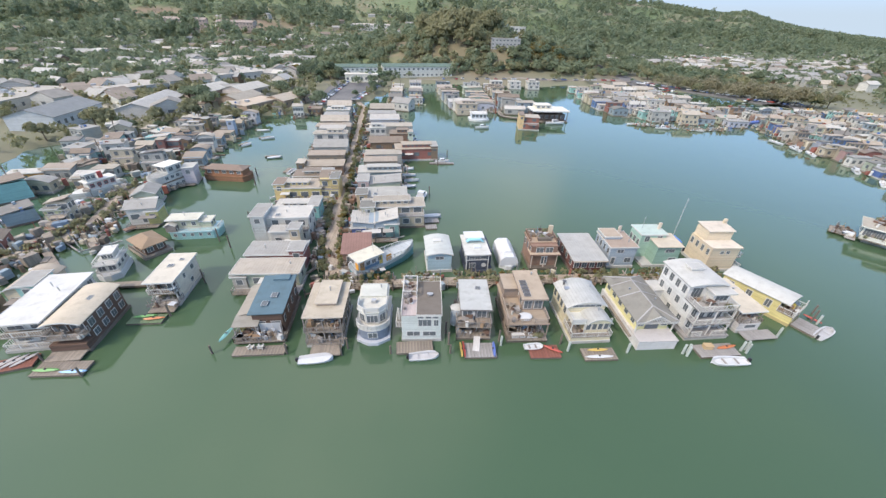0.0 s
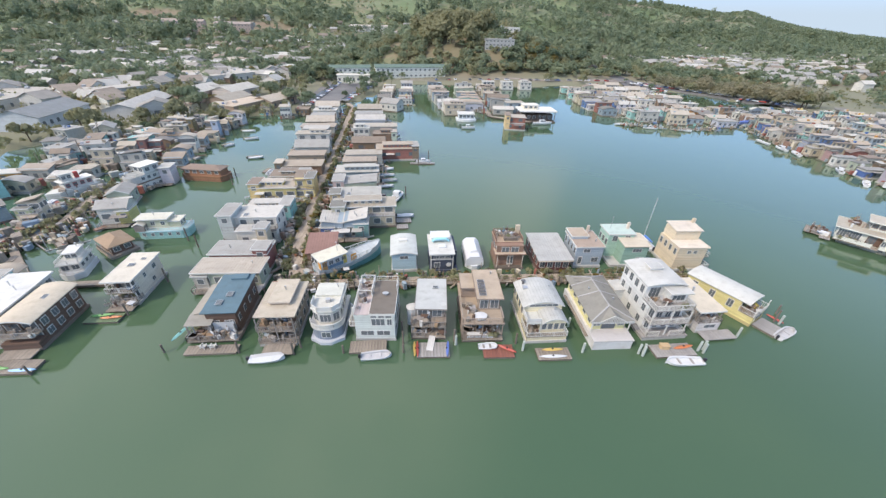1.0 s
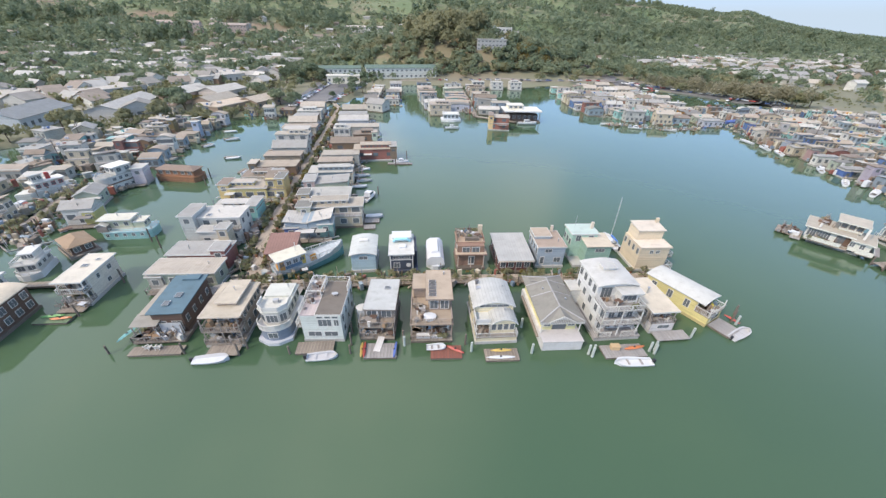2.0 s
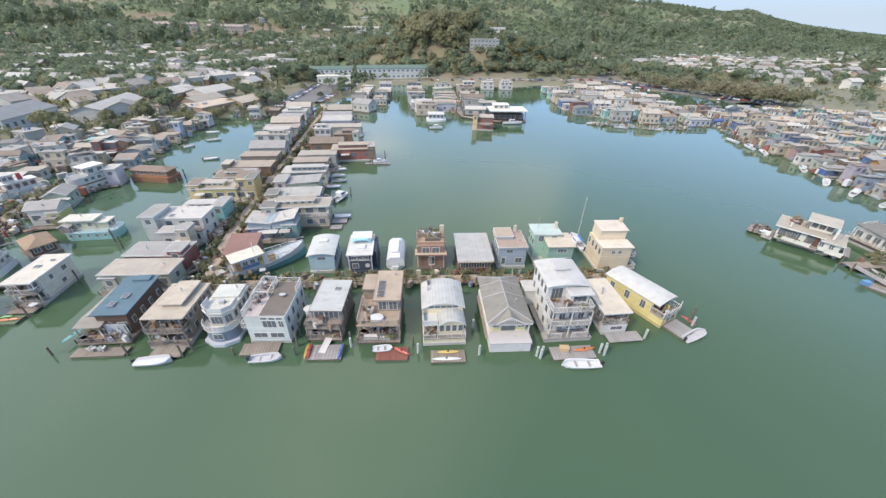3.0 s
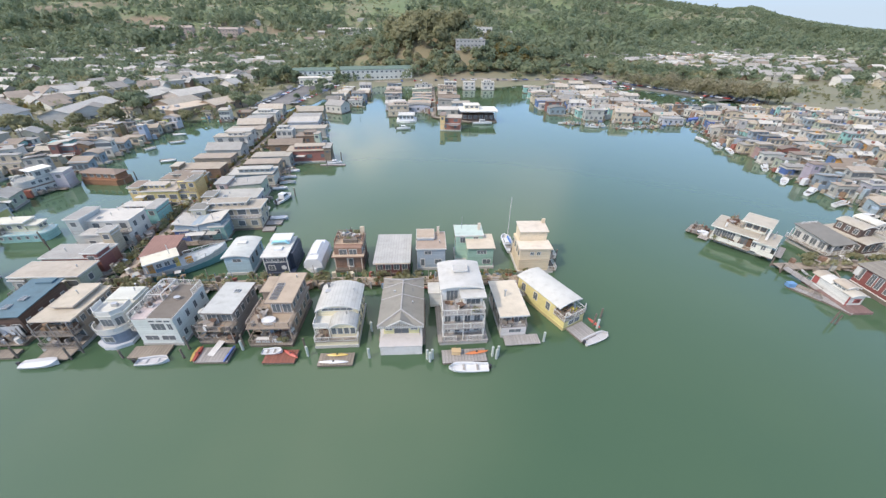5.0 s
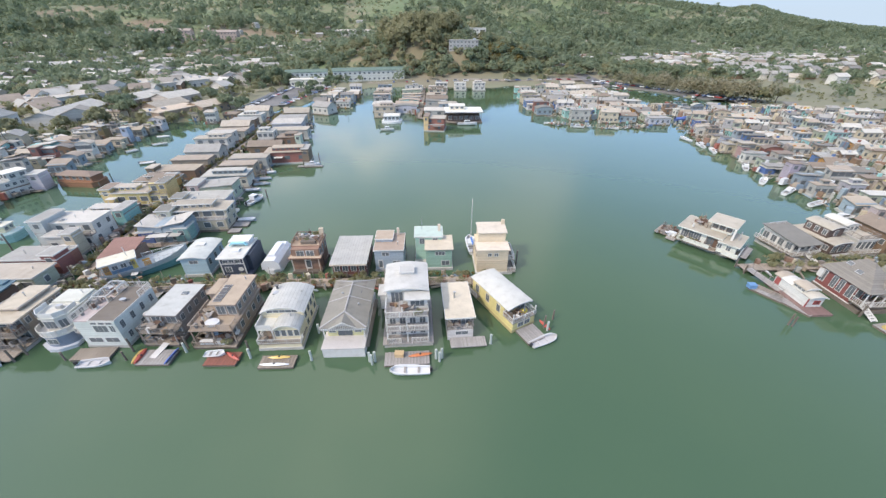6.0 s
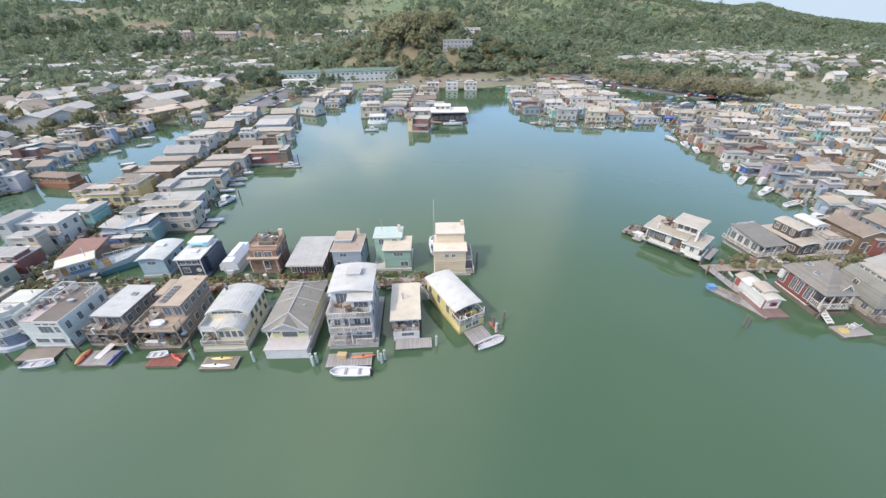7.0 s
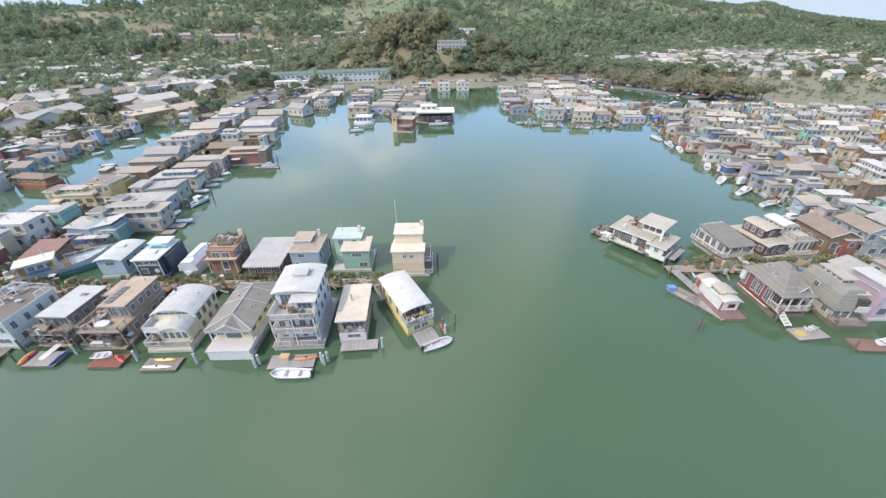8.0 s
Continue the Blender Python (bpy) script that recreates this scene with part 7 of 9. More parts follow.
for i, (x, y) in enumerate([(37, 312), (50, 313), (63, 314)]):
    home(x, y, 4, 8.0, 9, 5.0, 0, 0, "flat", 520 + i, fine=False, group=G5)
home(37.4, 188.2, -4, 8.4, 9, 5.2, 7, 4, "flat", 531, group=G5)
h = House("large covered boathouse with white roof and upper cabin", 50.5, 205.6, 4, name="boathouse", category="boathouse", group=G5)
h.hull(-8.6, 8.6, 0, 12, 0.5, PILE)
for q in (-8, -4, 0, 4, 8):
    for e in (0.5, 11.5):
        h.post(q, e, 0.5, 5.0, PILE, 0.12)
h.walls(-7.6, 7.6, 2.5, 11.2, 0.5, 3.4, mat("dark_brown_boards", (0.09, 0.06, 0.05), 0.7, "boards")); h.row("f", 6, 2.2, 1.4, 1.5); h.flat(-8.4, 8.4, 0.2, 11.8, 5.0, roofing((0.76, 0.77, 0.76)), 0.3, th=0.5); h.walls(-6.6, 0.4, 4, 10, 5.5, 7.4, paint((0.66, 0.62, 0.52))); h.row("f", 3, 6.6, 1.3, 0.9); h.flat(-6.6, 0.4, 4, 10, 7.4, roofing((0.72, 0.70, 0.66)), 0.3)
h = House("pale houseboat with tall roof at the walkway's end", 17.0, 203.0, 4, name="houseboat", group=G5)
h.hull(-4.6, 4.6, 0, 8, 0.9, GELCOAT, nose=1.5); h.walls(-3.6, 3.6, 1.8, 7.6, 0.9, 3.2, paint((0.55, 0.6, 0.66))); h.row("f", 4, 2.2, 1.1, 1.2); h.flat(-3.6, 3.6, 1.4, 7.8, 3.2, roofing((0.72, 0.74, 0.76)), 0.3); h.rail([(-3.6, 7.6), (-3.6, 1.4), (3.6, 1.4), (3.6, 7.6)], 3.4, 0.8)
home(12, 216, 6, 10, 10, 5.4, 1, 4, "flat", 541, group=G5); home(8, 232, 6, 9, 10, 3.8, 6, 0, "flat", 542, group=G5); home(43, 226, 6, 9, 9, 5.2, 2, 4, "flat", 543, group=G5)
# more small homes tucked between the shore and the rows
rx = random.Random(88)
for i in range(26):
    FAR.put(rx.uniform(-118, -60), rx.uniform(196, 207) - 0.0, rx.uniform(-20, 20), rx.uniform(4, 6), rx.uniform(5, 7), 900 + i) if i < 8 else FAR.put(rx.uniform(-126, -98), rx.uniform(112, 172), rx.uniform(-30, 30), rx.uniform(4, 6), rx.uniform(5, 7), 900 + i)
FAR.done("distant_homes", "crowded small floating homes of many colours far off")

# ---- small craft, rafts and clutter on the water ----
def loft(L, B, H, bow=0.35, n=9):
    """Corners of an open boat's outer shell: stations from the stern to the bow."""
    rows = []
    for i in range(n):
        t = i / (n - 1)
        x = L * (t - 0.5)
        w = B / 2 * (0.82 + 0.18 * min(1, t / 0.4)) * (1 if t < 1 - bow else math.sqrt(max(0.0, 1 - ((t - 1 + bow) / bow) ** 2)))
        up = H * (1 + 0.35 * t * t)
        rows.append([(x, -w, up), (x, -w * 0.8, up * 0.35), (x, 0, 0.0 + 0.12 * H * max(0, t - 0.7) / 0.3), (x, w * 0.8, up * 0.35), (x, w, up)])
    return rows


def boat(label, x, y, rot, L, B, H=0.6, hullm=None, inside=None, cabin=0, cover=None, name="skiff", motor=True):
    ob = thing(name, label, "boat", pose(x, y, -0.12, 0, 0, rot), "small boats")
    rows = loft(L, B, H)
    g = Geo()
    g.weld = True
    for a, b in zip(rows, rows[1:]):
        g.add(a + b, [(i, i + 1, 6 + i, 5 + i) for i in range(4)])
    g.add(rows[0], [(0, 1, 2, 3, 4)])
    part("hull", g, hullm or GELCOAT, ob)
    g = Geo()
    g.weld = True
    for a, b in zip(rows, rows[1:]):
        k = 0.72
        lo = H * (0.92 if cover else 0.45)
        g.add([(a[0][0], a[0][1] * k, lo), (a[4][0], a[4][1] * k, lo), (b[4][0], b[4][1] * k, lo), (b[0][0], b[0][1] * k, lo)], [(0, 1, 2, 3)])
        for s in (0, 4):
            g.add([a[s], b[s], (b[s][0], b[s][1] * k, b[s][2]), (a[s][0], a[s][1] * k, a[s][2])], [(0, 1, 2, 3)])
            g.add([(a[s][0], a[s][1] * k, a[s][2]), (b[s][0], b[s][1] * k, b[s][2]), (b[s][0], b[s][1] * k, lo), (a[s][0], a[s][1] * k, lo)], [(0, 1, 2, 3)])
    part("gunwale_and_floor", g, inside or hullm or GELCOAT, ob)
    if cover:
        g = Geo()
        g.weld = True
        for a, b in zip(rows, rows[1:]):
            ra, rb = H * 1.25 * (1 - abs(a[0][0]) / L * 0.6), H * 1.25 * (1 - abs(b[0][0]) / L * 0.6)
            g.add([a[0], b[0], (b[0][0], 0, b[0][2] + 0.3 * rb), (a[0][0], 0, a[0][2] + 0.3 * ra)], [(0, 1, 2, 3)])
            g.add([a[4], b[4], (b[0][0], 0, b[0][2] + 0.3 * rb), (a[0][0], 0, a[0][2] + 0.3 * ra)], [(0, 1, 2, 3)])
        part("cover", g, cover, ob)
    else:
        for q in (-0.22, 0.12):
            part("thwart", Geo().box(L * q - 0.15, L * q + 0.15, -B * 0.36, B * 0.36, H * 0.6, H * 0.7), inside or DECKGREY, ob)
    if motor:
        part("outboard_motor", Geo().box(-L / 2 - 0.35, -L / 2, -0.16, 0.16, H * 0.7, H * 1.7).box(-L / 2 - 0.25, -L / 2 - 0.1, -0.07, 0.07, -0.2, H * 0.7), mat("motor_black", (0.03, 0.03, 0.035), 0.4), ob)
    if cabin:
        c = part("cabin", Geo().prism([(-L * 0.15, H), (L * 0.22, H), (L * 0.12, H + cabin), (-L * 0.15, H + cabin)], "y", -B * 0.34, B * 0.34), GELCOAT, ob)
        part("windscreen", Geo().prism([(-L * 0.12, H + cabin * 0.45), (L * 0.17, H + cabin * 0.45), (L * 0.125, H + cabin * 0.9), (-L * 0.12, H + cabin * 0.9)], "y", -B * 0.345, B * 0.345), GLASS, c)
    return ob


def kayak(label, x, y, z, rot, m, L=3.3, roll=0.0):
    g = Geo()
    g.weld = True
    st = [(-0.5, 0.02, 0.16), (-0.36, 0.22, 0.22), (-0.12, 0.33, 0.26), (0.12, 0.33, 0.26), (0.36, 0.22, 0.23), (0.5, 0.02, 0.18)]
    for (a, wa, ha), (b, wb, hb) in zip(st, st[1:]):
        A = [(a * L, -wa, ha * 0.6), (a * L, 0, 0), (a * L, wa, ha * 0.6), (a * L, 0, ha * 1.25)]
        Bq = [(b * L, -wb, hb * 0.6), (b * L, 0, 0), (b * L, wb, hb * 0.6), (b * L, 0, hb * 1.25)]
        g.add(A + Bq, [(i, (i + 1) % 4, 4 + (i + 1) % 4, 4 + i) for i in range(4)])
    ob = thing("kayak", label, "kayak", pose(x, y, z, roll, 0, rot), "kayaks")
    part("hull", g, m, ob)
    part("cockpit", Geo().tube((0, 0, 0.27), (0, 0, 0.36), 0.17, 0.15, 10), mat("dark_cockpit", (0.03, 0.03, 0.03), 0.6), ob)


def raft(label, x, y, rot, w, d, m=None, z=0.38):
    """A swimming or mooring float: planked top on a frame; (x, y) is its middle."""
    ob = thing("raft", label, "raft", pose(x, y, 0, 0, 0, rot), "rafts in front of the homes")
    n = max(3, int(w / 0.42))
    me = shared(("plank", round(w / n, 3), d, id(m)), lambda: Geo().box(-w / n / 2 + 0.012, w / n / 2 - 0.012, -d / 2, d / 2, z - 0.05, z).mesh("plank", m or DECK))
    for i in range(n):
        part("plank", me, None, ob, at=pose(-w / 2 + (i + 0.5) * w / n, 0, 0))
    part("frame", Geo().box(-w / 2 + 0.05, w / 2 - 0.05, -d / 2 + 0.05, d / 2 - 0.05, -0.2, z - 0.055), PILE, ob)
    return ob


RED = mat("red_plastic", (0.44, 0.085, 0.06), 0.4); ORANGE = mat("orange_plastic", (0.58, 0.19, 0.07), 0.4); YELP = mat("yellow_plastic", (0.60, 0.42, 0.12), 0.4); BLUEP = mat("blue_plastic", (0.09, 0.15, 0.40), 0.4)
TEALP = mat("teal_paint", (0.2, 0.45, 0.42), 0.5); TARP = mat("grey_tarpaulin", (0.56, 0.57, 0.57), 0.6); REDDECK = mat("red_painted_planks", (0.25, 0.095, 0.065), 0.7, "planks", vary=0.2); GREENP = mat("green_plastic", (0.15, 0.38, 0.12), 0.5)

raft("weathered plank float with two white chairs", -25.4, 44.8, 5, 7.0, 1.8)
kayak("teal canoe hanging beside the brown home", -31.0, 47.4, 0.9, 80, TEALP, 3.6)
boat("grey tarpaulin-covered skiff moored at the float", -17.2, 43.4, 8, 4.6, 1.9, 0.6, TARP, cover=TARP)
raft("brown plank float with low edges", -3.9, 46.4, 6, 5.2, 2.4)
boat("white dinghy with grey seats moored at a float", -2.5, 44.6, 8, 4.2, 1.8, 0.55, inside=mat("grey_seats", (0.5, 0.5, 0.5), 0.6))
raft("grey plank float with ramp between kayaks", 5.4, 46.1, 3, 4.6, 3.0, DECKGREY)
ob = part("gangplank", Geo().box(-0.5, 0.5, -1.4, 1.4, 0, 0.1), mat("pale_ramp", (0.6, 0.58, 0.54), 0.7, "planks"), None, at=pose(5.0, 47.3, 0.42, 6, 0, -8))
tagged(ob, "pale wooden ramp lying on grey float", "ramp")
kayak("red kayak standing at the float's side", 3.05, 46.0, 0.5, 95, RED, 3.0, 50); kayak("yellow kayak standing beside a red one", 2.65, 46.0, 0.45, 95, YELP, 2.8, 50); kayak("blue kayak standing at the float's side", 7.5, 46.2, 0.5, 88, BLUEP, 3.0, -50)
raft("red painted plank float with boats on it", 14.6, 46.2, 3, 4.4, 2.6, REDDECK)
boat("small white dinghy lying on red float", 13.2, 46.9, 6, 2.8, 1.4, 0.4, motor=False).location.z = 0.3
kayak("red kayak on red float", 15.9, 46.6, 0.42, -28, RED, 2.8)
raft("brown plank raft holding two kayaks", 22.4, 46.0, 4, 4.8, 2.4)
kayak("yellow kayak lying on brown raft", 22.4, 46.7, 0.4, 4, YELP, 3.0); kayak("white kayak lying on brown raft", 22.2, 45.3, 0.4, 3, GELCOAT, 4.0)
raft("grey plank raft with box and orange kayak", 40.0, 47.5, 6, 6.2, 2.6, DECKGREY)
kayak("orange kayak lying on grey raft", 41.8, 48.1, 0.4, 12, ORANGE, 3.3)
ob = part("storage_box", Geo().box(-0.6, 0.6, -0.4, 0.4, 0, 0.6).box(-0.65, 0.65, -0.45, 0.45, 0.6, 0.68), mat("tan_box", (0.5, 0.36, 0.2), 0.7), None, at=pose(38.9, 47.9, 0.38)); tagged(ob, "tan storage box standing on grey raft", "box")
boat("white motor skiff moored along the grey raft", 40.6, 45.2, 183, 5.4, 1.9, 0.6)
raft("weathered plank float before yellow home", 57.9, 53.6, 30, 3.4, 3.4, DECKGREY)
boat("white inflatable dinghy with seats and motor", 59.7, 52.2, 27, 4.6, 1.8, 0.55, RUBBER, mat("grey_seats", (0.5, 0.5, 0.5), 0.6))
kayak("red kayak behind the yellow home's float", 60.3, 55.6, 0.4, 120, RED, 2.6)
# by the curving walkway
raft("plank float with kayaks before brown home", -49.4, 40.4, 4, 6.4, 2.6); kayak("green kayak on plank float", -51.0, 39.9, 0.4, 4, GREENP); kayak("blue kayak on plank float", -47.4, 39.8, 0.4, 6, mat("pale_blue_plastic", (0.25, 0.5, 0.75), 0.4))
raft("dark green float with kayaks before white home", -44.8, 51.0, 5, 5.0, 2.2, mat("green_planks", (0.16, 0.22, 0.12), 0.8, "planks")); kayak("green kayak on dark float", -45.3, 51.5, 0.4, 12, GREENP, 3.2); kayak("orange kayak on dark float", -43.7, 51.0, 0.42, 10, ORANGE, 3.0)
raft("reddish plank float stacked with upturned boats", -56.0, 41.0, 20, 4.6, 2.6, REDDECK)
for i in range(3):
    kayak("upturned pale kayak on reddish float", -57.2 + i * 1.0, 41.0 + i * 0.3, 0.4, 60, mat("pale_kayak", (0.55, 0.5, 0.45), 0.6), 3.2)
boat("white motor cruiser moored at the row's end", -5.6, 104.5, 75, 6.4, 2.4, 0.9, cabin=1.3, name="motor_cruiser")
boat("small white boat moored beside a float", -0.2, 137.0, 10, 5.0, 1.8, 0.7, cabin=0.8, name="motor_boat")
raft("long narrow float with moored boat", -0.4, 135.2, 4, 8.0, 1.4, DECKGREY)
raft("grey float behind cream home", -2.6, 90.0, 8, 3.4, 2.4, DECKGREY); boat("grey covered boat on a float", -2.4, 92.6, 5, 4.0, 1.8, 0.6, TARP, cover=TARP)
raft("small float behind cream home", -2.6, 86.6, 8, 2.6, 2.2, DECKGREY)
boat("white sport boat beside the covered boathouse", 52.0, 202.2, 5, 9.0, 2.6, 1.1, cabin=1.2, name="motor_cruiser"); boat("white boat moored before pale houseboat", 17.1, 189.0, 5, 6.0, 2.0, 0.9, cabin=1.0, name="motor_boat")
boat("blue boat with blue cover", 154.8, 216.0, 10, 8.0, 3.0, 1.6, BLUEP, cover=BLUEP, name="covered_boat")
for i, (x, y, L) in enumerate([(138.6, 178, 7.0), (139.4, 168, 6.5), (140.2, 161, 6.5), (139.6, 140, 5.5), (137.2, 127, 6), (138.4, 118, 7), (139.6, 109, 6), (138.6, 100, 6.5), (90, 206, 5), (101, 199, 6), (116, 196.5, 5)]):
    boat("white moored boat beside the dense homes", x, y, 100 - i * 13, L, 2.0, 0.8, GELCOAT if i % 3 else TARP, cabin=0.9 if i % 2 else 0, name="motor_boat", motor=False)
# sailing boat with a blue sail cover beside the cream home
ob = boat("white sailing boat with blue sail cover", 49.9, 82.0, 96, 7.5, 2.2, 0.9, cabin=0.6, name="sailing_boat")
part("mast", Geo().tube((0.6, 0, 0.8), (0.6, 0, 11.2), 0.07, 0.05), TRIM, ob); part("boom", Geo().tube((0.6, 0, 2.0), (-2.8, 0, 2.0), 0.06), TRIM, ob); part("sail_cover", Geo().tube((0.3, 0, 2.15), (-2.7, 0, 2.1), 0.22, 0.14), mat("blue_canvas", (0.08, 0.2, 0.5), 0.7), ob)
# right-hand float group
raft("grey float with blue bin at the walkway", 99.8, 66.2, -54, 5.2, 1.2, DECKGREY); raft("dark slatted float beside grey float", 101.0, 66.9, -54, 4.2, 1.3); ob = part("blue_bin", Geo().box(-0.6, 0.6, -0.5, 0.5, 0, 0.7).box(-0.66, 0.66, -0.56, 0.56, 0.7, 0.8), mat("blue_bin", (0.13, 0.27, 0.46), 0.6), None, at=pose(98.5, 68.0, 0.38)); tagged(ob, "blue plastic bin on grey float", "bin")
ramp_home = thing("boarding_ramp", "weathered wooden boarding ramp with handrails", "ramp", pose(102.3, 70.2, 0.45, 5, 0, 16))
part("ramp_deck", Geo().box(-0.75, 0.75, -3.6, 3.6, 0.1, 0.2), DECKGREY, ramp_home)
for q in (-0.72, 0.72):
    part("handrail", Geo().bar((q, -3.6, 1.1), (q, 3.6, 1.1), 0.06, 0.08), GREYWOOD, ramp_home)
    for i in range(5):
        part("post", Geo().box(q - 0.04, q + 0.04, -3.5 + i * 1.75, -3.42 + i * 1.75, 0.2, 1.1), GREYWOOD, ramp_home)
raft("grey float beside the small houseboat", 102.2, 63.2, -62, 6.4, 1.8, DECKGREY)
raft("weathered grey swim float below red home's stair", 113.5, 57.4, 9, 4.9, 2.6, DECKGREY)
raft("brown plank float with boat near mansard home", 121.0, 55.2, 0, 6.5, 2.6, mat("brown_planks", (0.23, 0.14, 0.11), 0.85, "planks", vary=0.2)); boat("white inflatable on brown float", 122.8, 55.6, 10, 3.0, 1.4, 0.45, RUBBER, motor=False).location.z = 0.35


def chair(x, y, z, rot, m=None, label="white wooden deck chair standing on plank float"):
    ob = thing("deck_chair", label, "chair", pose(x, y, z, 0, 0, rot), "deck chairs")
    mm = m or TRIM
    part("seat", Geo().bar((0, -0.35, 0.38), (0, 0.3, 0.28), 0.55, 0.05), mm, ob)
    part("backrest", Geo().bar((0, 0.25, 0.28), (0, 0.55, 1.0), 0.55, 0.05), mm, ob)
    for s in (-0.3, 0.3):
        part("armrest", Geo().box(s - 0.07, s + 0.07, -0.4, 0.35, 0.58, 0.62), mm, ob)
        for q in (-0.35, 0.3):
            part("leg", Geo().box(s - 0.04, s + 0.04, q - 0.04, q + 0.04, 0, 0.58), mm, ob)


chair(-26.6, 45.0, 0.4, 170); chair(-25.3, 45.1, 0.4, 185)
for x, y, rot in ((113.6, 57.9, 160), (114.5, 58.2, 200)):
    chair(x, y, 0.36, rot)
ob = part("sun_pad", Geo().tube((0, 0, 0), (0, 0, 0.16), 0.75, 0.7, 14), mat("faded_yellow_canvas", (0.46, 0.34, 0.12), 0.8), None, at=pose(112.3, 57.2, 0.39)); tagged(ob, "faded yellow round pad on grey swim float", "pad")
for x, y in ((54.4, 55.8), (55.6, 56.8)):
    chair(x, y, 2.0, 30, mat("teak_chair", (0.3, 0.2, 0.12), 0.7), "teak chair on the yellow home's balcony")
for x, y, rot in ((39.0, 52.6, 10), (40.4, 52.4, -10), (-5.2, 55.0, 90), (-5.2, 57.2, 90)):
    chair(x, y, 5.7 if x > 0 else 5.28, rot, mat("grey_chair", (0.4, 0.38, 0.35), 0.7), "grey deck chair on an upper terrace")

for x, y, h0 in [(-31.8, 44.2, 1.6), (-21.6, 44.6, 2.2), (-14.0, 44.6, 2.4), (-13.4, 46.0, 2.2), (-7.2, 45.2, 1.6), (1.2, 45.6, 1.8), (1.0, 47.4, 2.6), (0.6, 50.0, 2.4), (8.4, 48.4, 2.4), (17.4, 48.2, 2.2), (-41.4, 61.8, 3.0), (-42.0, 52.2, 2.4),
                 (-46.2, 39.4, 1.8), (-52.8, 41.6, 1.8), (60.2, 55.4, 2.6), (62.0, 57.6, 2.0), (45.0, 58.0, 2.4), (58.4, 75.0, 3.2), (36.4, 79.6, 3.4), (21.6, 72.5, 3.2), (98.2, 57.9, 2.4), (98.6, 57.6, 2.0), (111.0, 60.6, 2.4), (111.6, 61.0, 2.0), (118.8, 59.8, 2.2), (117.6, 54.4, 1.8),
                 (-42.6, 74.6, 3.0), (-46.0, 77.2, 3.2), (-43.0, 86.0, 3.2), (-30.8, 57.2, 2.6), (-22.8, 58.0, 2.0), (-1.6, 133.0, 3.0), (1.4, 140.0, 3.4), (-3.6, 107.6, 2.4), (-51.6, 110.8, 2.6), (-54.0, 118.2, 2.6)]:
    piling(x, y, h0)
for x, y in [(8.6, 47.6), (18.2, 46.8), (26.8, 46.8), (34.9, 46.9), (35.3, 46.4), (35.6, 47.0), (44.0, 47.9), (44.5, 47.4), (44.8, 48.1), (51.8, 51.4), (60.6, 54.8), (26.2, 52.6)]:
    piling(x, y, 1.9, PILEPALE, 0.2, "pale sleeved mooring pile standing in the water")


# ---- planting and pots along the walkways ----
def planting(name, label, material, line, width, count, size, z=0.8, seed=1):
    r2 = np.random.default_rng(seed)
    pts = np.array(line, float)
    seg = np.linalg.norm(np.diff(pts, axis=0), axis=1)
    cum = np.concatenate([[0], np.cumsum(seg)])
    s = r2.uniform(0, cum[-1], count)
    cx, cy = np.interp(s, cum, pts[:, 0]), np.interp(s, cum, pts[:, 1])
    i = np.clip(np.searchsorted(cum, s) - 1, 0, len(seg) - 1)
    d = np.diff(pts, axis=0)[i] / seg[i][:, None]
    off = r2.choice([-1, 1], count) * r2.uniform(width * 0.55, width, count)
    sz = r2.uniform(*size, count)
    c = np.stack([cx - d[:, 1] * off, cy + d[:, 0] * off, z + sz * 0.6], 1)
    v, f = leaves(r2, c, sz, 26, 0.9, 0.3)
    me = foliage_mesh(name, v, f, material)
    me.transform(SPREAD)
    tagged(new(name, me), label, "plants", kind="stuff")


LONG = [(-18.5, 59.5), (-23.0, 78), (-27.5, 112), (-33.4, 165), (-40.5, 226)]
planting("walkway_plants", "green potted plants crowding the long walkway", LEAFPALE, LONG, 2.2, 260, (0.3, 0.9), seed=2)
planting("walkway_shrubs", "dark green shrubs along the long walkway", LEAF, LONG, 2.2, 40, (0.3, 1.0), seed=3)
planting("dry_walkway_plants", "dry yellowish plants along the long walkway", LEAFGOLD, LONG, 1.8, 110, (0.25, 0.8), seed=4)
CROSS = [(-20.5, 61.0), (15, 65.0), (52, 67.8)]
planting("cross_walkway_plants", "olive potted plants along the cross walkway", LEAFPALE, [(x, y + 0.9) for x, y in CROSS], 1.3, 170, (0.25, 0.75), seed=5)
planting("cross_walkway_flowers", "yellowish flowering pots along the cross walkway", LEAFGOLD, [(x, y + 0.9) for x, y in CROSS], 1.3, 60, (0.2, 0.5), seed=6)
planting("railed_walkway_plants", "green and palm-like plants along the railed walkway", LEAFPALE, [(106, 76.6), (150, 77.6), (190, 79)], 1.9, 150, (0.35, 0.95), seed=7)
planting("curved_walkway_plants", "olive plants along the curving walkway", LEAFPALE, [(-84, 62), (-76.5, 71), (-75.5, 82), (-80, 96), (-77.6, 116), (-84, 144), (-88, 176)], 2.2, 230, (0.3, 1.0), seed=8)
POT = mat("clay_pot", (0.36, 0.16, 0.09), 0.8)
r = random.Random(12)
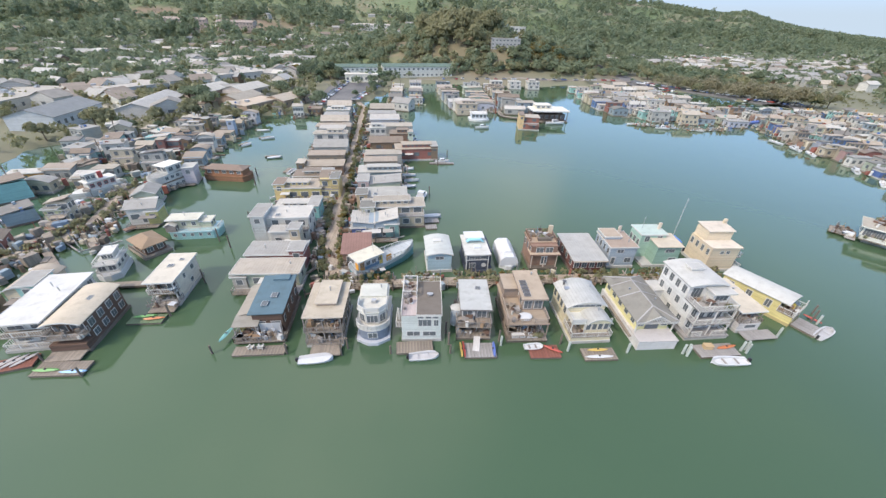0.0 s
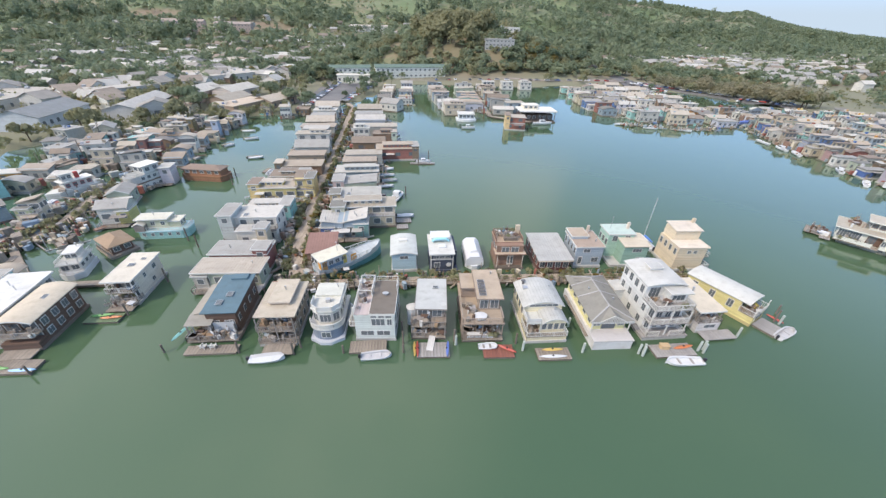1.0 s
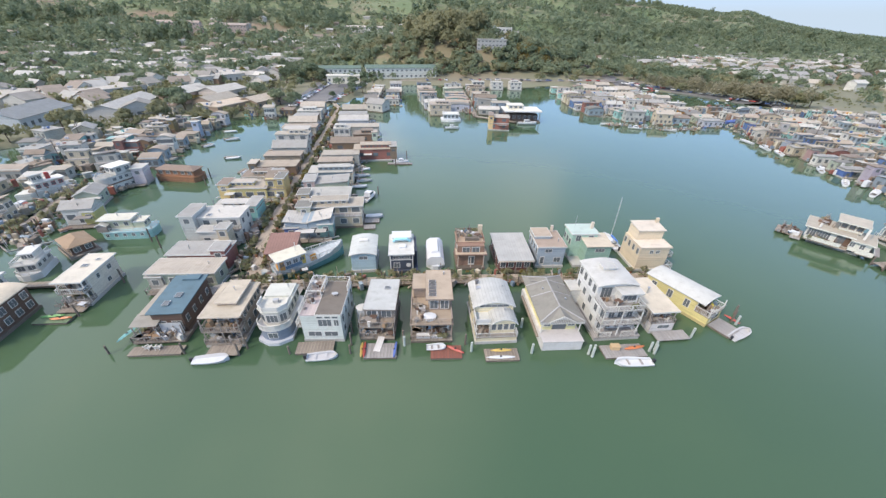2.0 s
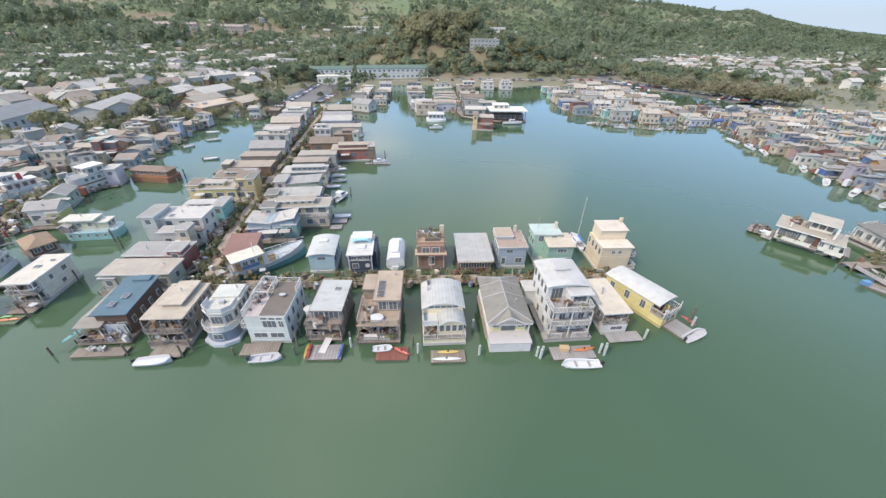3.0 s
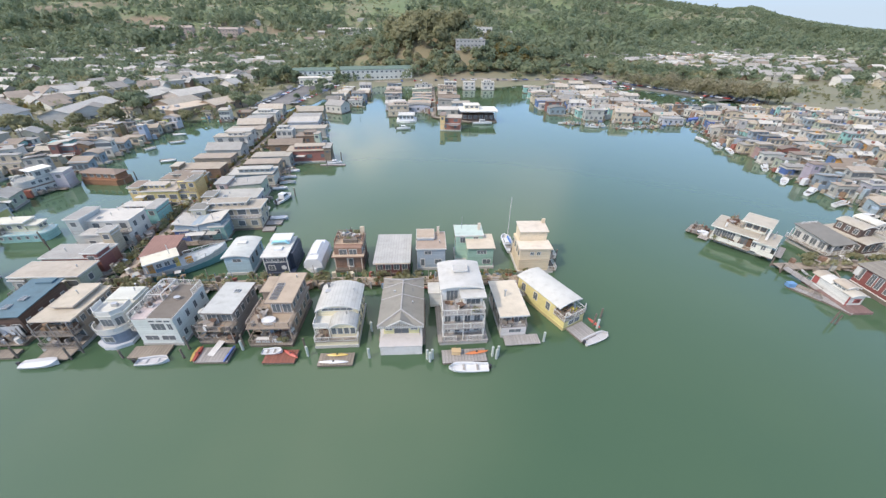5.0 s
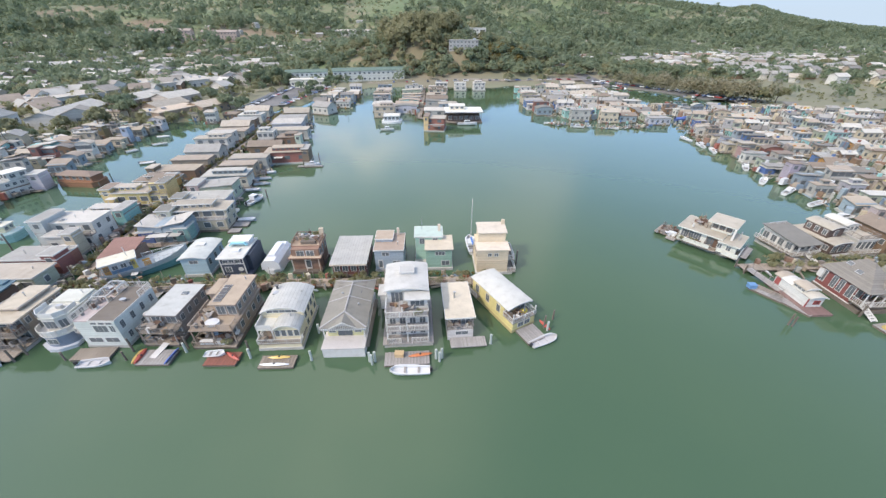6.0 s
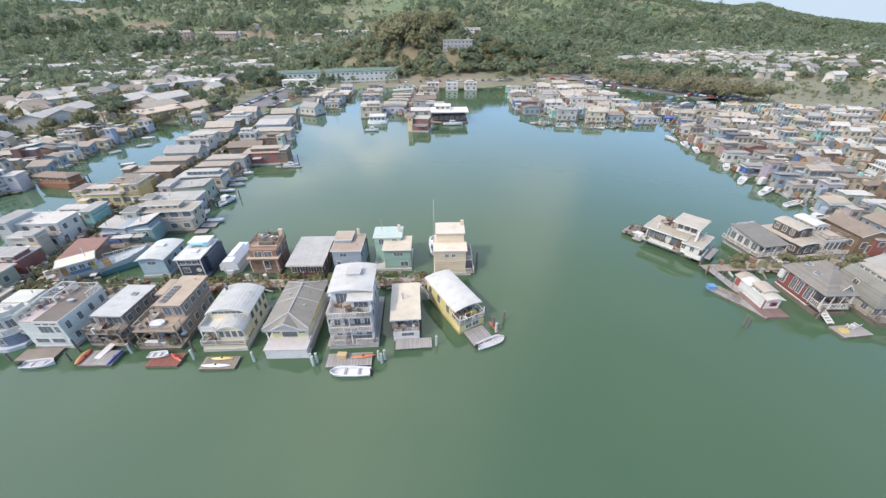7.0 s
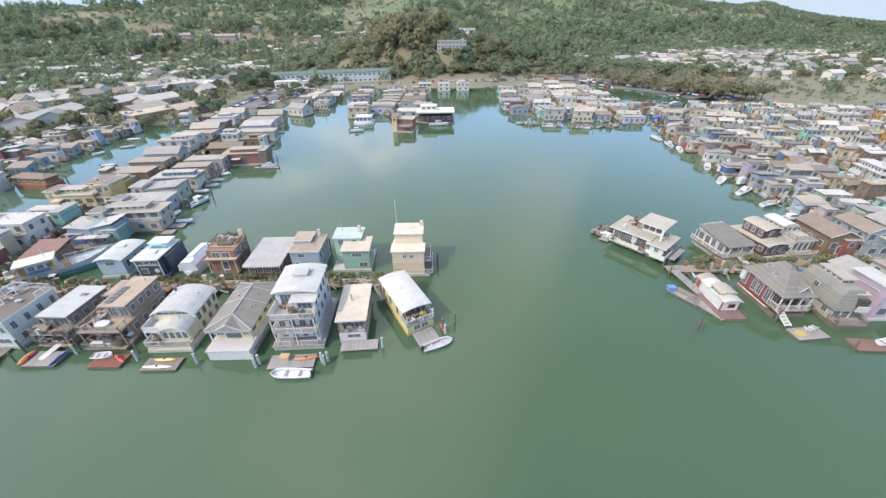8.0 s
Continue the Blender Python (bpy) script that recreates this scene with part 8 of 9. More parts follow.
for i in range(46):
    t = r.random()
    x, y = (-20 + 70 * t, 61.1 + 6.7 * t + r.choice([-0.9, 0.9])) if i < 26 else (-19.5 - 8 * t, 62 + 50 * t)
    ob = thing("plant_pot", "potted green plant standing on the walkway", "potted plant", pose(x + r.uniform(-0.3, 0.3) + (0 if i < 26 else r.choice([-1.0, 1.0])), y, 0.75), "potted plants")
    part("pot", shared("pot", lambda: Geo().tube((0, 0, 0), (0, 0, 0.5), 0.2, 0.3, 10).mesh("pot", POT)), None, ob)

    def tuft():
        v, f = leaves(np.random.default_rng(77), np.array([[0, 0, 0.85]]), np.array([0.5]), 50, 1.0, 0.28)
        return foliage_mesh("foliage", v, f, LEAFPALE)
    part("foliage", shared("tuft", tuft), None, ob)


# ---- loose goods and lumber beside the walkways and on the floats ----
def goods(name, label, lines, n, seed, reach=(1.3, 3.2), size=(0.2, 0.75), tall=1.5):
    r = random.Random(seed)
    mats = [paint(c) for c, _ in PAL[1:6]] + [DECK, GREYWOOD, PILE, DECK, TARP, REDWOOD, DECKGREY, DECK, GREYWOOD, mat("faded_blue_canvas", (0.16, 0.22, 0.28), 0.8), mat("faded_red_canvas", (0.28, 0.10, 0.075), 0.8)]
    g, index = Geo(), []
    for i in range(n):
        line = lines[r.randrange(len(lines))]
        k = r.randrange(len(line) - 1)
        a, b = Vector(line[k]), Vector(line[k + 1])
        d = (b - a).normalized()
        c = a.lerp(b, r.random()) + Vector((-d.y, d.x)) * r.choice([-1, 1]) * r.uniform(*reach)
        e, hh, turn = r.uniform(*size), r.uniform(0.3, tall), r.uniform(0, 3.1)
        m, before = Matrix.Translation((c.x, c.y, 0.35)) @ Matrix.Rotation(turn, 4, "Z"), len(g.f)
        t = Geo()
        kind = r.random()
        if kind < 0.5:
            t.box(-e, e, -e * 0.6, e * 0.6, 0, hh)
        elif kind < 0.7:
            t.box(-e * 3, e * 3, -0.12, 0.12, 0, 0.25)
        elif kind < 0.85:
            t.tube((0, 0, 0), (0, 0, hh), e * 0.5, e * 0.45, 8)
        else:
            t.tube((0, 0, 0), (0, 0, hh + 1.4), 0.07, 0.06, 6)
        g.add([m @ Vector(v) for v in t.v], t.f)
        index += [r.randrange(len(mats))] * (len(g.f) - before)
    me = bpy.data.meshes.new(name)
    me.from_pydata(g.v, [], g.f)
    for m in mats:
        me.materials.append(m)
    me.polygons.foreach_set("material_index", index)
    me.transform(SPREAD)
    tagged(new(name, me), label, "clutter", kind="stuff")


goods("walkway_goods", "boxes, barrels and lumber crowding the long walkway", [LONG], 260, 1, (1.8, 3.8))
goods("cross_walkway_goods", "boxes and garden things along the cross walkway", [CROSS], 150, 2, (0.9, 2.0), (0.15, 0.5))
CURVE = [(-84, 62), (-76.5, 71), (-75.5, 82), (-80, 96), (-77.6, 116), (-84, 144), (-88, 176)]
goods("curved_walkway_goods", "planks, boxes and gear beside the curving walkway", [CURVE], 420, 3, (1.0, 5.0))
goods("railed_walkway_goods", "boxes and gear beside the railed walkway", [[(103, 75), (150, 77.6), (200, 79.6)]], 160, 4, (0.9, 2.2))
goods("row_end_goods", "boxes and gear on floats at the row's ends", [[(-9.0, 92), (-12.0, 120), (-13.0, 135), (-14.0, 165), (-20, 200)], [(-39.0, 84), (-42.0, 110), (-42.5, 140), (-50, 200)]], 220, 5, (0.0, 2.0))
goods("bank_goods", "gear and floats along the dense homes' edge", [[(143.5, 92), (142, 130), (144, 175), (150, 215)], [(90, 206), (112, 198), (132, 200)]], 260, 6, (0.0, 2.4))
goods("dense_row_goods", "sheds, decks and gear between the dense rows of homes", [[(160, 250), (164, 215), (152, 178), (150, 130), (149, 90)], [(190, 250), (176, 205), (172, 150), (168, 92)], [(212, 240), (200, 190), (194, 140), (188, 92)], [(236, 236), (226, 190), (218, 140), (208, 100)]], 1500, 7, (0.5, 9.5), (0.3, 1.3), 3.4)
goods("curved_row_goods", "lumber, decks and small sheds among old houseboats", [CURVE, [(-96, 100), (-100, 125), (-104, 150), (-103, 166)]], 520, 8, (1.6, 10.0), (0.3, 1.3), 2.2)
goods("far_row_goods", "sheds and gear among the far homes", [[(98, 318), (96, 270), (98, 222)], [(116, 322), (114, 270), (112, 212)], [(136, 318), (135, 270), (133, 208)], [(26, 318), (28, 270), (29, 222)]], 500, 9, (0.5, 8.5), (0.3, 1.3), 3.0)
goods("home_end_goods", "decks, planters and gear beside the row homes", [[(-23.0, 78), (-27.5, 112), (-33.4, 165), (-40.5, 226)]], 600, 10, (2.0, 15.0), (0.3, 1.0), 1.6)
for i, (x, y, rot, L) in enumerate([(-7.6, 96.6, 80, 4.5), (-9.4, 112.5, 8, 4.0), (-9.0, 117.4, 12, 4.4), (-10.6, 122.0, 10, 5.0), (-11.0, 128.0, 14, 4.0), (-11.8, 152.0, 80, 5.0), (-11.0, 164.0, 85, 5.0), (-13.6, 172.6, 20, 4.6), (-16.8, 186.0, 15, 5.0), (-20.6, 198.0, 80, 5.0), (-55.0, 136.0, 20, 4.6), (-66.0, 160.0, 30, 5), (-70.0, 150.0, 60, 4.4), (-72.0, 172.0, 10, 5.0), (-42.8, 92.0, 80, 4.2), (-45.2, 122.0, 85, 4.6)]):
    boat("small moored skiff at the end of a float", x, y, rot, L, 1.6, 0.6, [GELCOAT, TARP, SHIPL, GELCOAT][i % 4], cover=TARP if i % 3 == 1 else None, motor=i % 2 == 0)
    raft("short weathered mooring float", x - 1.6, y + 1.3, rot, L * 0.9, 1.2)


def deck_goods(label, x, y, rot, x0, x1, y0, y1, z, n, seed, plants=0):
    """Household things spread over a deck, in the home's own axes."""
    r = random.Random(seed)
    mats = [DECK, GREYWOOD, BROWN, TARP, GREYWOOD, BROWN, DECKGREY, TRIM, BROWN, DECK, mat("teak_chair", (0.3, 0.2, 0.12), 0.7), mat("faded_blue_canvas", (0.16, 0.22, 0.28), 0.8), DECK, DECK]
    g, index, base = Geo(), [], pose(x, y, 0, 0, 0, rot)
    for i in range(n):
        t, e, hh = Geo(), r.uniform(0.12, 0.42), r.uniform(0.25, 1.0)
        kind = r.random()
        if kind < 0.45:
            t.box(-e, e, -e * 0.7, e * 0.7, 0, hh)
        elif kind < 0.65:
            t.tube((0, 0, 0), (0, 0, hh), e * 0.7, e * 0.8, 8)
        elif kind < 0.8:
            t.box(-0.5, 0.5, -0.5, 0.5, 0.66, 0.74).box(-0.06, 0.06, -0.06, 0.06, 0, 0.66)
        else:
            t.box(-0.03, 0.03, -0.03, 0.03, 0, hh + 1.2).box(-e, e, -0.04, 0.04, hh, hh + 0.5)
        m, before = base @ pose(r.uniform(x0, x1), r.uniform(y0, y1), z, 0, 0, r.uniform(0, 180)), len(g.f)
        g.add([m @ Vector(v) for v in t.v], t.f)
        index += [r.randrange(len(mats))] * (len(g.f) - before)
    me = bpy.data.meshes.new("deck_goods")
    me.from_pydata(g.v, [], g.f)
    for m in mats:
        me.materials.append(m)
    me.polygons.foreach_set("material_index", index)
    me.transform(SPREAD)
    tagged(new("deck_goods", me), label, "clutter", kind="stuff")
    if plants:
        r2 = np.random.default_rng(seed)
        c = np.array([base @ Vector((r.uniform(x0, x1), r.choice([y0, y1]), z + 0.5)) for _ in range(plants)])
        v, f = leaves(r2, c, r2.uniform(0.25, 0.6, plants), 40, 1.0, 0.25)
        me = foliage_mesh("deck_plants", v, f, LEAFPALE)
        me.transform(SPREAD)
        tagged(new("deck_plants", me), "green potted plants on a home's deck", "plants", kind="stuff")


deck_goods("tools, shelves and bric-a-brac crowding a front deck", -26.0, 46.6, 6, -3.2, 3.2, 0.0, 1.7, 0.62, 46, 1, 3)
deck_goods("chairs and boxes on the upper front deck", -16.6, 46.2, 4, -2.3, 2.3, 0.5, 2.2, 2.75, 14, 2)
deck_goods("chairs and boxes on the lower front deck", -16.6, 46.2, 4, -2.3, 2.3, 0.2, 2.2, 0.62, 16, 3)
deck_goods("chairs and pots on the railed roof terrace", -3.0, 48.0, 2, -2.6, -0.9, 1.0, 8.2, 5.28, 14, 4)
deck_goods("boxes and chairs on the covered front deck", 4.6, 48.6, 1, -2.2, 2.2, 0.2, 2.0, 0.62, 18, 5)
deck_goods("pots and chairs on the upper front deck", 4.6, 48.6, 1, -2.2, 2.2, 0.2, 2.0, 2.7, 10, 6)
deck_goods("shelves, tables and bottles on the covered deck", 12.5, 48.4, 3, -2.7, 2.6, 0.4, 2.3, 0.62, 40, 7, 3)
deck_goods("pots and vents on the tan roof terrace", 12.5, 48.4, 3, -2.6, -0.8, 1.0, 6.0, 3.47, 10, 8)
deck_goods("chair and pots on the balcony", 21.9, 48.6, 5, -2.7, -1.2, 0.4, 3.0, 1.32, 9, 9)
deck_goods("table, chairs and pots on the upper terrace", 39.9, 50.2, 6, -2.5, 2.5, 0.8, 3.4, 5.68, 6, 10, 2)
deck_goods("pots and boxes on the front porch", 47.4, 52.2, 7, -1.6, 1.6, 0.3, 1.3, 1.92, 10, 11)
deck_goods("table and pots on the yellow home's balcony", 57.0, 55.2, 32, -2.0, 2.0, 0.3, 2.2, 1.97, 12, 12, 4)
deck_goods("furniture and plants on the redwood roof terrace", 19.2, 69.4, 4, -2.2, 2.2, 3.8, 6.4, 5.2, 18, 13, 3)
deck_goods("chairs and boxes on the cream home's decks", -43.9, 54.6, 7, -1.7, 1.7, 0.2, 1.7, 2.62, 9, 14)
deck_goods("boxes and nets on the cream home's porch", -43.9, 54.6, 7, -1.7, 1.7, -1.7, 1.5, 0.5, 13, 15, 2)
deck_goods("chairs on the brown home's balcony", -50.6, 43.6, 8, -2.1, 2.1, 0.2, 1.6, 2.62, 8, 16)
deck_goods("tables and boxes on the roof terrace", 97.3, 82.2, -46, -4.8, -1.0, 1.0, 6.4, 3.97, 9, 17, 2)
deck_goods("pots and chairs on the long veranda", 97.3, 82.2, -46, -4.9, 1.6, -0.7, 0.3, 1.22, 8, 18, 4)
deck_goods("lumber and benches on the end float", 97.3, 82.2, -46, -10.2, -5.8, 0.8, 5.0, 0.52, 26, 19)
deck_goods("pots and chairs on the red home's porch", 114.2, 61.3, 4, -2.6, 2.6, 0.4, 2.0, 1.32, 10, 20, 3)
deck_goods("gear on the platform where walkways meet", -18.6, 61.5, 8, -4.0, 4.0, 0.0, 11.0, 0.72, 20, 21, 14)
deck_goods("gear around the hut and old ship", -16.0, 66.0, 8, -3.5, 6.0, -2.0, 0.5, 0.8, 12, 22, 8)

# ---- buildings, cars and trees on the shore ----
ASPH = surface("worn_asphalt", [(0.3, (0.10, 0.10, 0.10)), (0.5, (0.14, 0.138, 0.135)), (0.7, (0.20, 0.19, 0.18))], 0.05, 0.9)


def slab(name, label, corners, material, up=0.12):
    """A paved area that follows the ground."""
    (x0, y0), (x1, y1), (x2, y2), (x3, y3) = corners
    g, n = Geo(), 14
    for i in range(n + 1):
        for j in range(n + 1):
            s, t = i / n, j / n
            x = (x0 * (1 - s) + x1 * s) * (1 - t) + (x3 * (1 - s) + x2 * s) * t
            y = (y0 * (1 - s) + y1 * s) * (1 - t) + (y3 * (1 - s) + y2 * s) * t
            g.v.append((x, y, ground_at(x, y) + up))
    g.f = [(i * (n + 1) + j, (i + 1) * (n + 1) + j, (i + 1) * (n + 1) + j + 1, i * (n + 1) + j + 1) for i in range(n) for j in range(n)]
    tagged(part(name, g, material, None), label, "road", kind="structure")


slab("parking_lot", "worn asphalt parking lot on the shore", [(-68, 222), (-50, 240), (-40, 318), (-76, 318)], ASPH)
slab("road", "asphalt road climbing behind the harbour", [(146, 352), (160, 352), (150, 520), (138, 520)], ASPH)
slab("shore_road", "gravelly shore road lined with parked cars", [(-20, 338), (150, 362), (150, 374), (-20, 350)], surface("gravel_road", [(0.3, (0.2, 0.17, 0.14)), (0.7, (0.3, 0.26, 0.22))], 0.2))
slab("bank_road", "gravel parking strip beside the dense homes", [(150, 356), (212, 262), (224, 270), (164, 366)], ASPH)


def shed_building(label, x, y, rot, w, d, z, wall, roofc, style="flat", windows=6, name="warehouse", category="warehouse", storeys=1):
    base = ground_at(x, y) - 0.3
    h = House(label, x, y, rot, name=name, category=category, fine=False, rich=False, z=base)
    wm = paint(wall)
    h.walls(-w / 2, w / 2, 0, d, 0, z, wm)
    for s in range(storeys):
        h.row("f", windows, z * (s + 0.55) / storeys, 1.5, z / storeys * 0.3)
    h.row("r", max(2, windows // 3), z * 0.55, 1.6, z * 0.25)
    if style == "flat":
        h.flat(-w / 2, w / 2, 0, d, z, roofing(roofc), 0.3, th=0.4)
    else:
        h.gable(-w / 2, w / 2, 0, d, z, d * 0.16, roofing(roofc, "seams"), 0.5, axis="x", wall=wm)
    r = random.Random(int(x * 10))
    if style == "flat":
        for i in range(int(w * d / 160)):
            a, b = r.uniform(-w * 0.42, w * 0.42), r.uniform(d * 0.15, d * 0.8)
            h.boxon("roof_unit", a, a + r.uniform(1, 2.5), b, b + r.uniform(1, 2.0), z + 0.35, z + r.uniform(1.0, 1.8), METAL)
    return h


GREENROOF = (0.13, 0.20, 0.175)
shed_building("long two-storey marina building with green metal roof", -63, 336, 16, 30, 10, 8.2, (0.62, 0.64, 0.62), GREENROOF, "gable", 9, "marina_building", "building", 2)
shed_building("long two-storey marina building with green metal roof", -19, 349, 16, 54, 11, 8.2, (0.58, 0.60, 0.58), GREENROOF, "gable", 15, "marina_building", "building", 2)
shed_building("pale low marina office with many windows", -56, 312, 12, 22, 9, 5.5, (0.68, 0.66, 0.58), (0.58, 0.56, 0.52), "flat", 7, "office", "building")
shed_building("long white warehouse with flat roof", -130, 290, 58, 48, 24, 6.5, (0.52, 0.51, 0.49), (0.46, 0.44, 0.42), "flat", 10)
shed_building("grey warehouse with white flat roof", -156, 233, 62, 40, 22, 5.5, (0.50, 0.52, 0.53), (0.45, 0.43, 0.41), "flat", 10)
shed_building("dark-roofed grey warehouse near the marsh", -143, 172, 98, 30, 16, 5.5, (0.50, 0.54, 0.58), (0.22, 0.24, 0.26), "gable", 8)
shed_building("grey metal warehouse with sloping roof", -122, 198, 103, 38, 14, 5.0, (0.48, 0.48, 0.48), (0.42, 0.42, 0.42), "gable", 9)
shed_building("white-roofed boat shed on the shore", -116, 232, 80, 26, 14, 5.5, (0.52, 0.42, 0.38), (0.50, 0.49, 0.47), "gable", 5)
shed_building("white-roofed boat shed on the shore", -100, 240, 75, 22, 13, 5.5, (0.52, 0.48, 0.46), (0.50, 0.49, 0.47), "gable", 5)
shed_building("long pale warehouse with roof units", -184, 200, 96, 52, 26, 5.5, (0.56, 0.54, 0.50), (0.43, 0.41, 0.38), "flat", 10)
shed_building("grey warehouse with pale roof", -212, 190, 98, 44, 22, 5.5, (0.5, 0.5, 0.48), (0.40, 0.39, 0.37), "flat", 8)
shed_building("brown workshop with beige roof by the shore", -84, 208, 70, 24, 12, 4.0, (0.32, 0.25, 0.20), (0.50, 0.42, 0.35), "flat", 5)
shed_building("brown workshop with beige roof by the shore", -74, 226, 72, 24, 12, 4.0, (0.36, 0.28, 0.22), (0.48, 0.42, 0.36), "gable", 5)
shed_building("low brown workshop with grey roof", -96, 222, 75, 20, 12, 4.0, (0.34, 0.27, 0.22), (0.40, 0.37, 0.33), "gable", 5)
shed_building("pinkish apartment block on the wooded hillside", -352, 655, 16, 52, 16, 13, (0.45, 0.36, 0.33), (0.40, 0.33, 0.30), "gable", 12, "apartment_building", "building", 3)
shed_building("pinkish apartment block on the wooded hillside", -292, 672, 10, 48, 16, 13, (0.43, 0.35, 0.32), (0.38, 0.32, 0.30), "gable", 11, "apartment_building", "building", 3)
shed_building("grey hillside apartment house above the slope", 53, 408, 2, 25, 9, 9, (0.37, 0.38, 0.38), (0.42, 0.42, 0.42), "flat", 8, "hillside_house", "house", 3)
shed_building("white hillside house among the trees", 64, 436, 2, 18, 9, 8.0, (0.62, 0.62, 0.60), (0.62, 0.61, 0.6), "flat", 6, "hillside_house", "house", 2)
shed_building("white terrace houses on the bare slope", -118, 775, 8, 62, 10, 9, (0.62, 0.60, 0.58), (0.5, 0.46, 0.44), "gable", 12, "terrace_houses", "house", 2)
for i, (x, y, w, c) in enumerate([(270, 590, 60, (0.66, 0.63, 0.6)), (335, 600, 70, (0.42, 0.22, 0.17)), (400, 610, 60, (0.66, 0.64, 0.6)), (300, 560, 40, (0.6, 0.55, 0.5)), (395, 560, 50, (0.63, 0.6, 0.56)), (450, 570, 50, (0.66, 0.64, 0.62)), (360, 640, 110, (0.50, 0.60, 0.58)), (470, 610, 40, (0.6, 0.5, 0.42)), (520, 560, 40, (0.66, 0.65, 0.62))]):
    shed_building("long low shop building in the valley", x, y, -8, w, 22, 6, (0.56, 0.52, 0.48), c, "flat", 10, "shop_building", "building")

r = random.Random(9)
COTTAGE = []
for i in range(10):
    wc = r.choice([(0.66, 0.66, 0.63), (0.58, 0.55, 0.48), (0.48, 0.42, 0.36), (0.62, 0.58, 0.54), (0.45, 0.45, 0.44)])
    rc = r.choice([(0.27, 0.26, 0.25), (0.34, 0.34, 0.335), (0.28, 0.24, 0.21), (0.43, 0.43, 0.425)])
    w, d, z = r.uniform(9, 14), r.uniform(8, 11), r.uniform(4, 6.5)
    h = House("pale cottage with pitched roof among trees", 0, 0, 0, name="cottage", category="house", group="cottages of the town", fine=False, rich=False)
    up = d * 0.28
    part("wall", Geo().prism([(0, -2), (d, -2), (d, z), (d / 2, z + up - 0.05), (0, z)], "x", -w / 2, w / 2) if i % 2 else Geo().prism([(-w / 2, -2), (w / 2, -2), (w / 2, z), (0, z + up - 0.05), (-w / 2, z)], "y", 0, d), paint(wc), h.ob)
    h.vol = (-w / 2, w / 2, 0, d, 0, z)
    h.win("f", 0.0, z * 0.6, 2.4, 1.3)
    h.gable(-w / 2, w / 2, 0, d, z, up, roofing(rc), 0.5, axis="x" if i % 2 else "y")
    COTTAGE.append(h.ob)


def town_keep(x, y, a, rr):
    if y < np.interp(x, SHORE_X, SHORE_Y) + 60 or -110 < x < 160 and y < 560:
        return 0
    foot = np.interp(a, AZ, FOOT_D)
    if a < -8:
        return 1.0 if 300 < rr < foot * 1.35 else 0.12 if rr < foot * 1.8 else 0.0
    if a > 10:
        edge = np.interp(a, [10, 15, 26, 33, 45], [620, 600, 500, 440, 450])
        return 0.0 if rr < edge else 1.0 if rr < foot * 1.0 else 0.2 if rr < foot * 1.35 else 0.0
    return 0.15 if rr < 900 else 0.0


spots = polar_spots(84, -52, 44, 300, 1200, town_keep, 77)
spots += [(-90 - 110 * r.random() - 40 * (q % 3), 180 + 150 * r.random()) for q in range(46)]
for i, (x, y) in enumerate(spots):
    m = pose(x, y, ground_at(x, y), 0, 0, r.uniform(-35, 35))
    if i < len(COTTAGE):
        COTTAGE[i].matrix_basis = moored(m)
    else:
        copy_thing(COTTAGE[i % len(COTTAGE)], berth(m)[0])


class Town(Many):
    """Pale houses too far off to be told apart."""

    def put(self, x, y, rot, w, d, seed):
        r = random.Random(seed)
        g, a, z, up = Geo(), w / 2, r.uniform(3.5, 6), d * 0.25
        g.prism([(0, -2), (d, -2), (d, z), (d / 2, z + up), (0, z)], "x", -a, a)
        marks = [r.choice([0, 1, 3, 3, 4, 5, 5])] * len(g.f)
        g.prism([(-0.6, z - 0.3), (d / 2, z + up + 0.1), (d + 0.6, z - 0.3), (d + 0.6, z), (d / 2, z + up + 0.4), (-0.6, z)], "x", -a - 0.5, a + 0.5)
        marks += [len(PAL) + r.choice([0, 2, 2, 2, 2, 3, 4, 5])] * (len(g.f) - len(marks))
        m = pose(x, y, ground_at(x, y), 0, 0, rot)
        self.geo.add([m @ Vector(v) for v in g.v], g.f)
        self.index += marks


TOWN = Town()
for i, (x, y) in enumerate(polar_spots(560, -52, 46, 330, 1150, town_keep, 78)):
    TOWN.put(x, y, r.uniform(-30, 30), r.uniform(7, 13), r.uniform(6, 10), i)
TOWN.done("distant_town", "pale roofs of a hillside town among trees")

CARS = []
for i, c in enumerate([(0.7, 0.7, 0.7), (0.06, 0.065, 0.07), (0.35, 0.36, 0.38), (0.35, 0.05, 0.04), (0.08, 0.14, 0.3), (0.75, 0.75, 0.73)]):
    cm = mat("car_paint", c, 0.3, vary=0.03)
    ob = thing("car", "parked %s car on the shore" % ["silver", "black", "grey", "red", "blue", "white"][i], "car", pose(0, 0, 0), "parked cars")
    part("body", Geo().prism([(-2.1, 0.35), (2.1, 0.35), (2.15, 0.75), (1.3, 0.95), (-2.0, 1.0), (-2.15, 0.7)], "y", -0.88, 0.88), cm, ob)
    part("cabin", Geo().prism([(-1.7, 0.98), (1.0, 0.96), (0.3, 1.48), (-1.3, 1.5)], "y", -0.74, 0.74), GLASS, ob)
    CARS.append(ob)
placed = 0


def park(x, y, rot):
    global placed
    m = pose(x, y, ground_at(x, y) + 0.12, 0, 0, rot)
    if placed < len(CARS):
        CARS[placed].matrix_basis = moored(m)
    else:
        copy_thing(CARS[r.randrange(len(CARS))], berth(m)[0])
    placed += 1


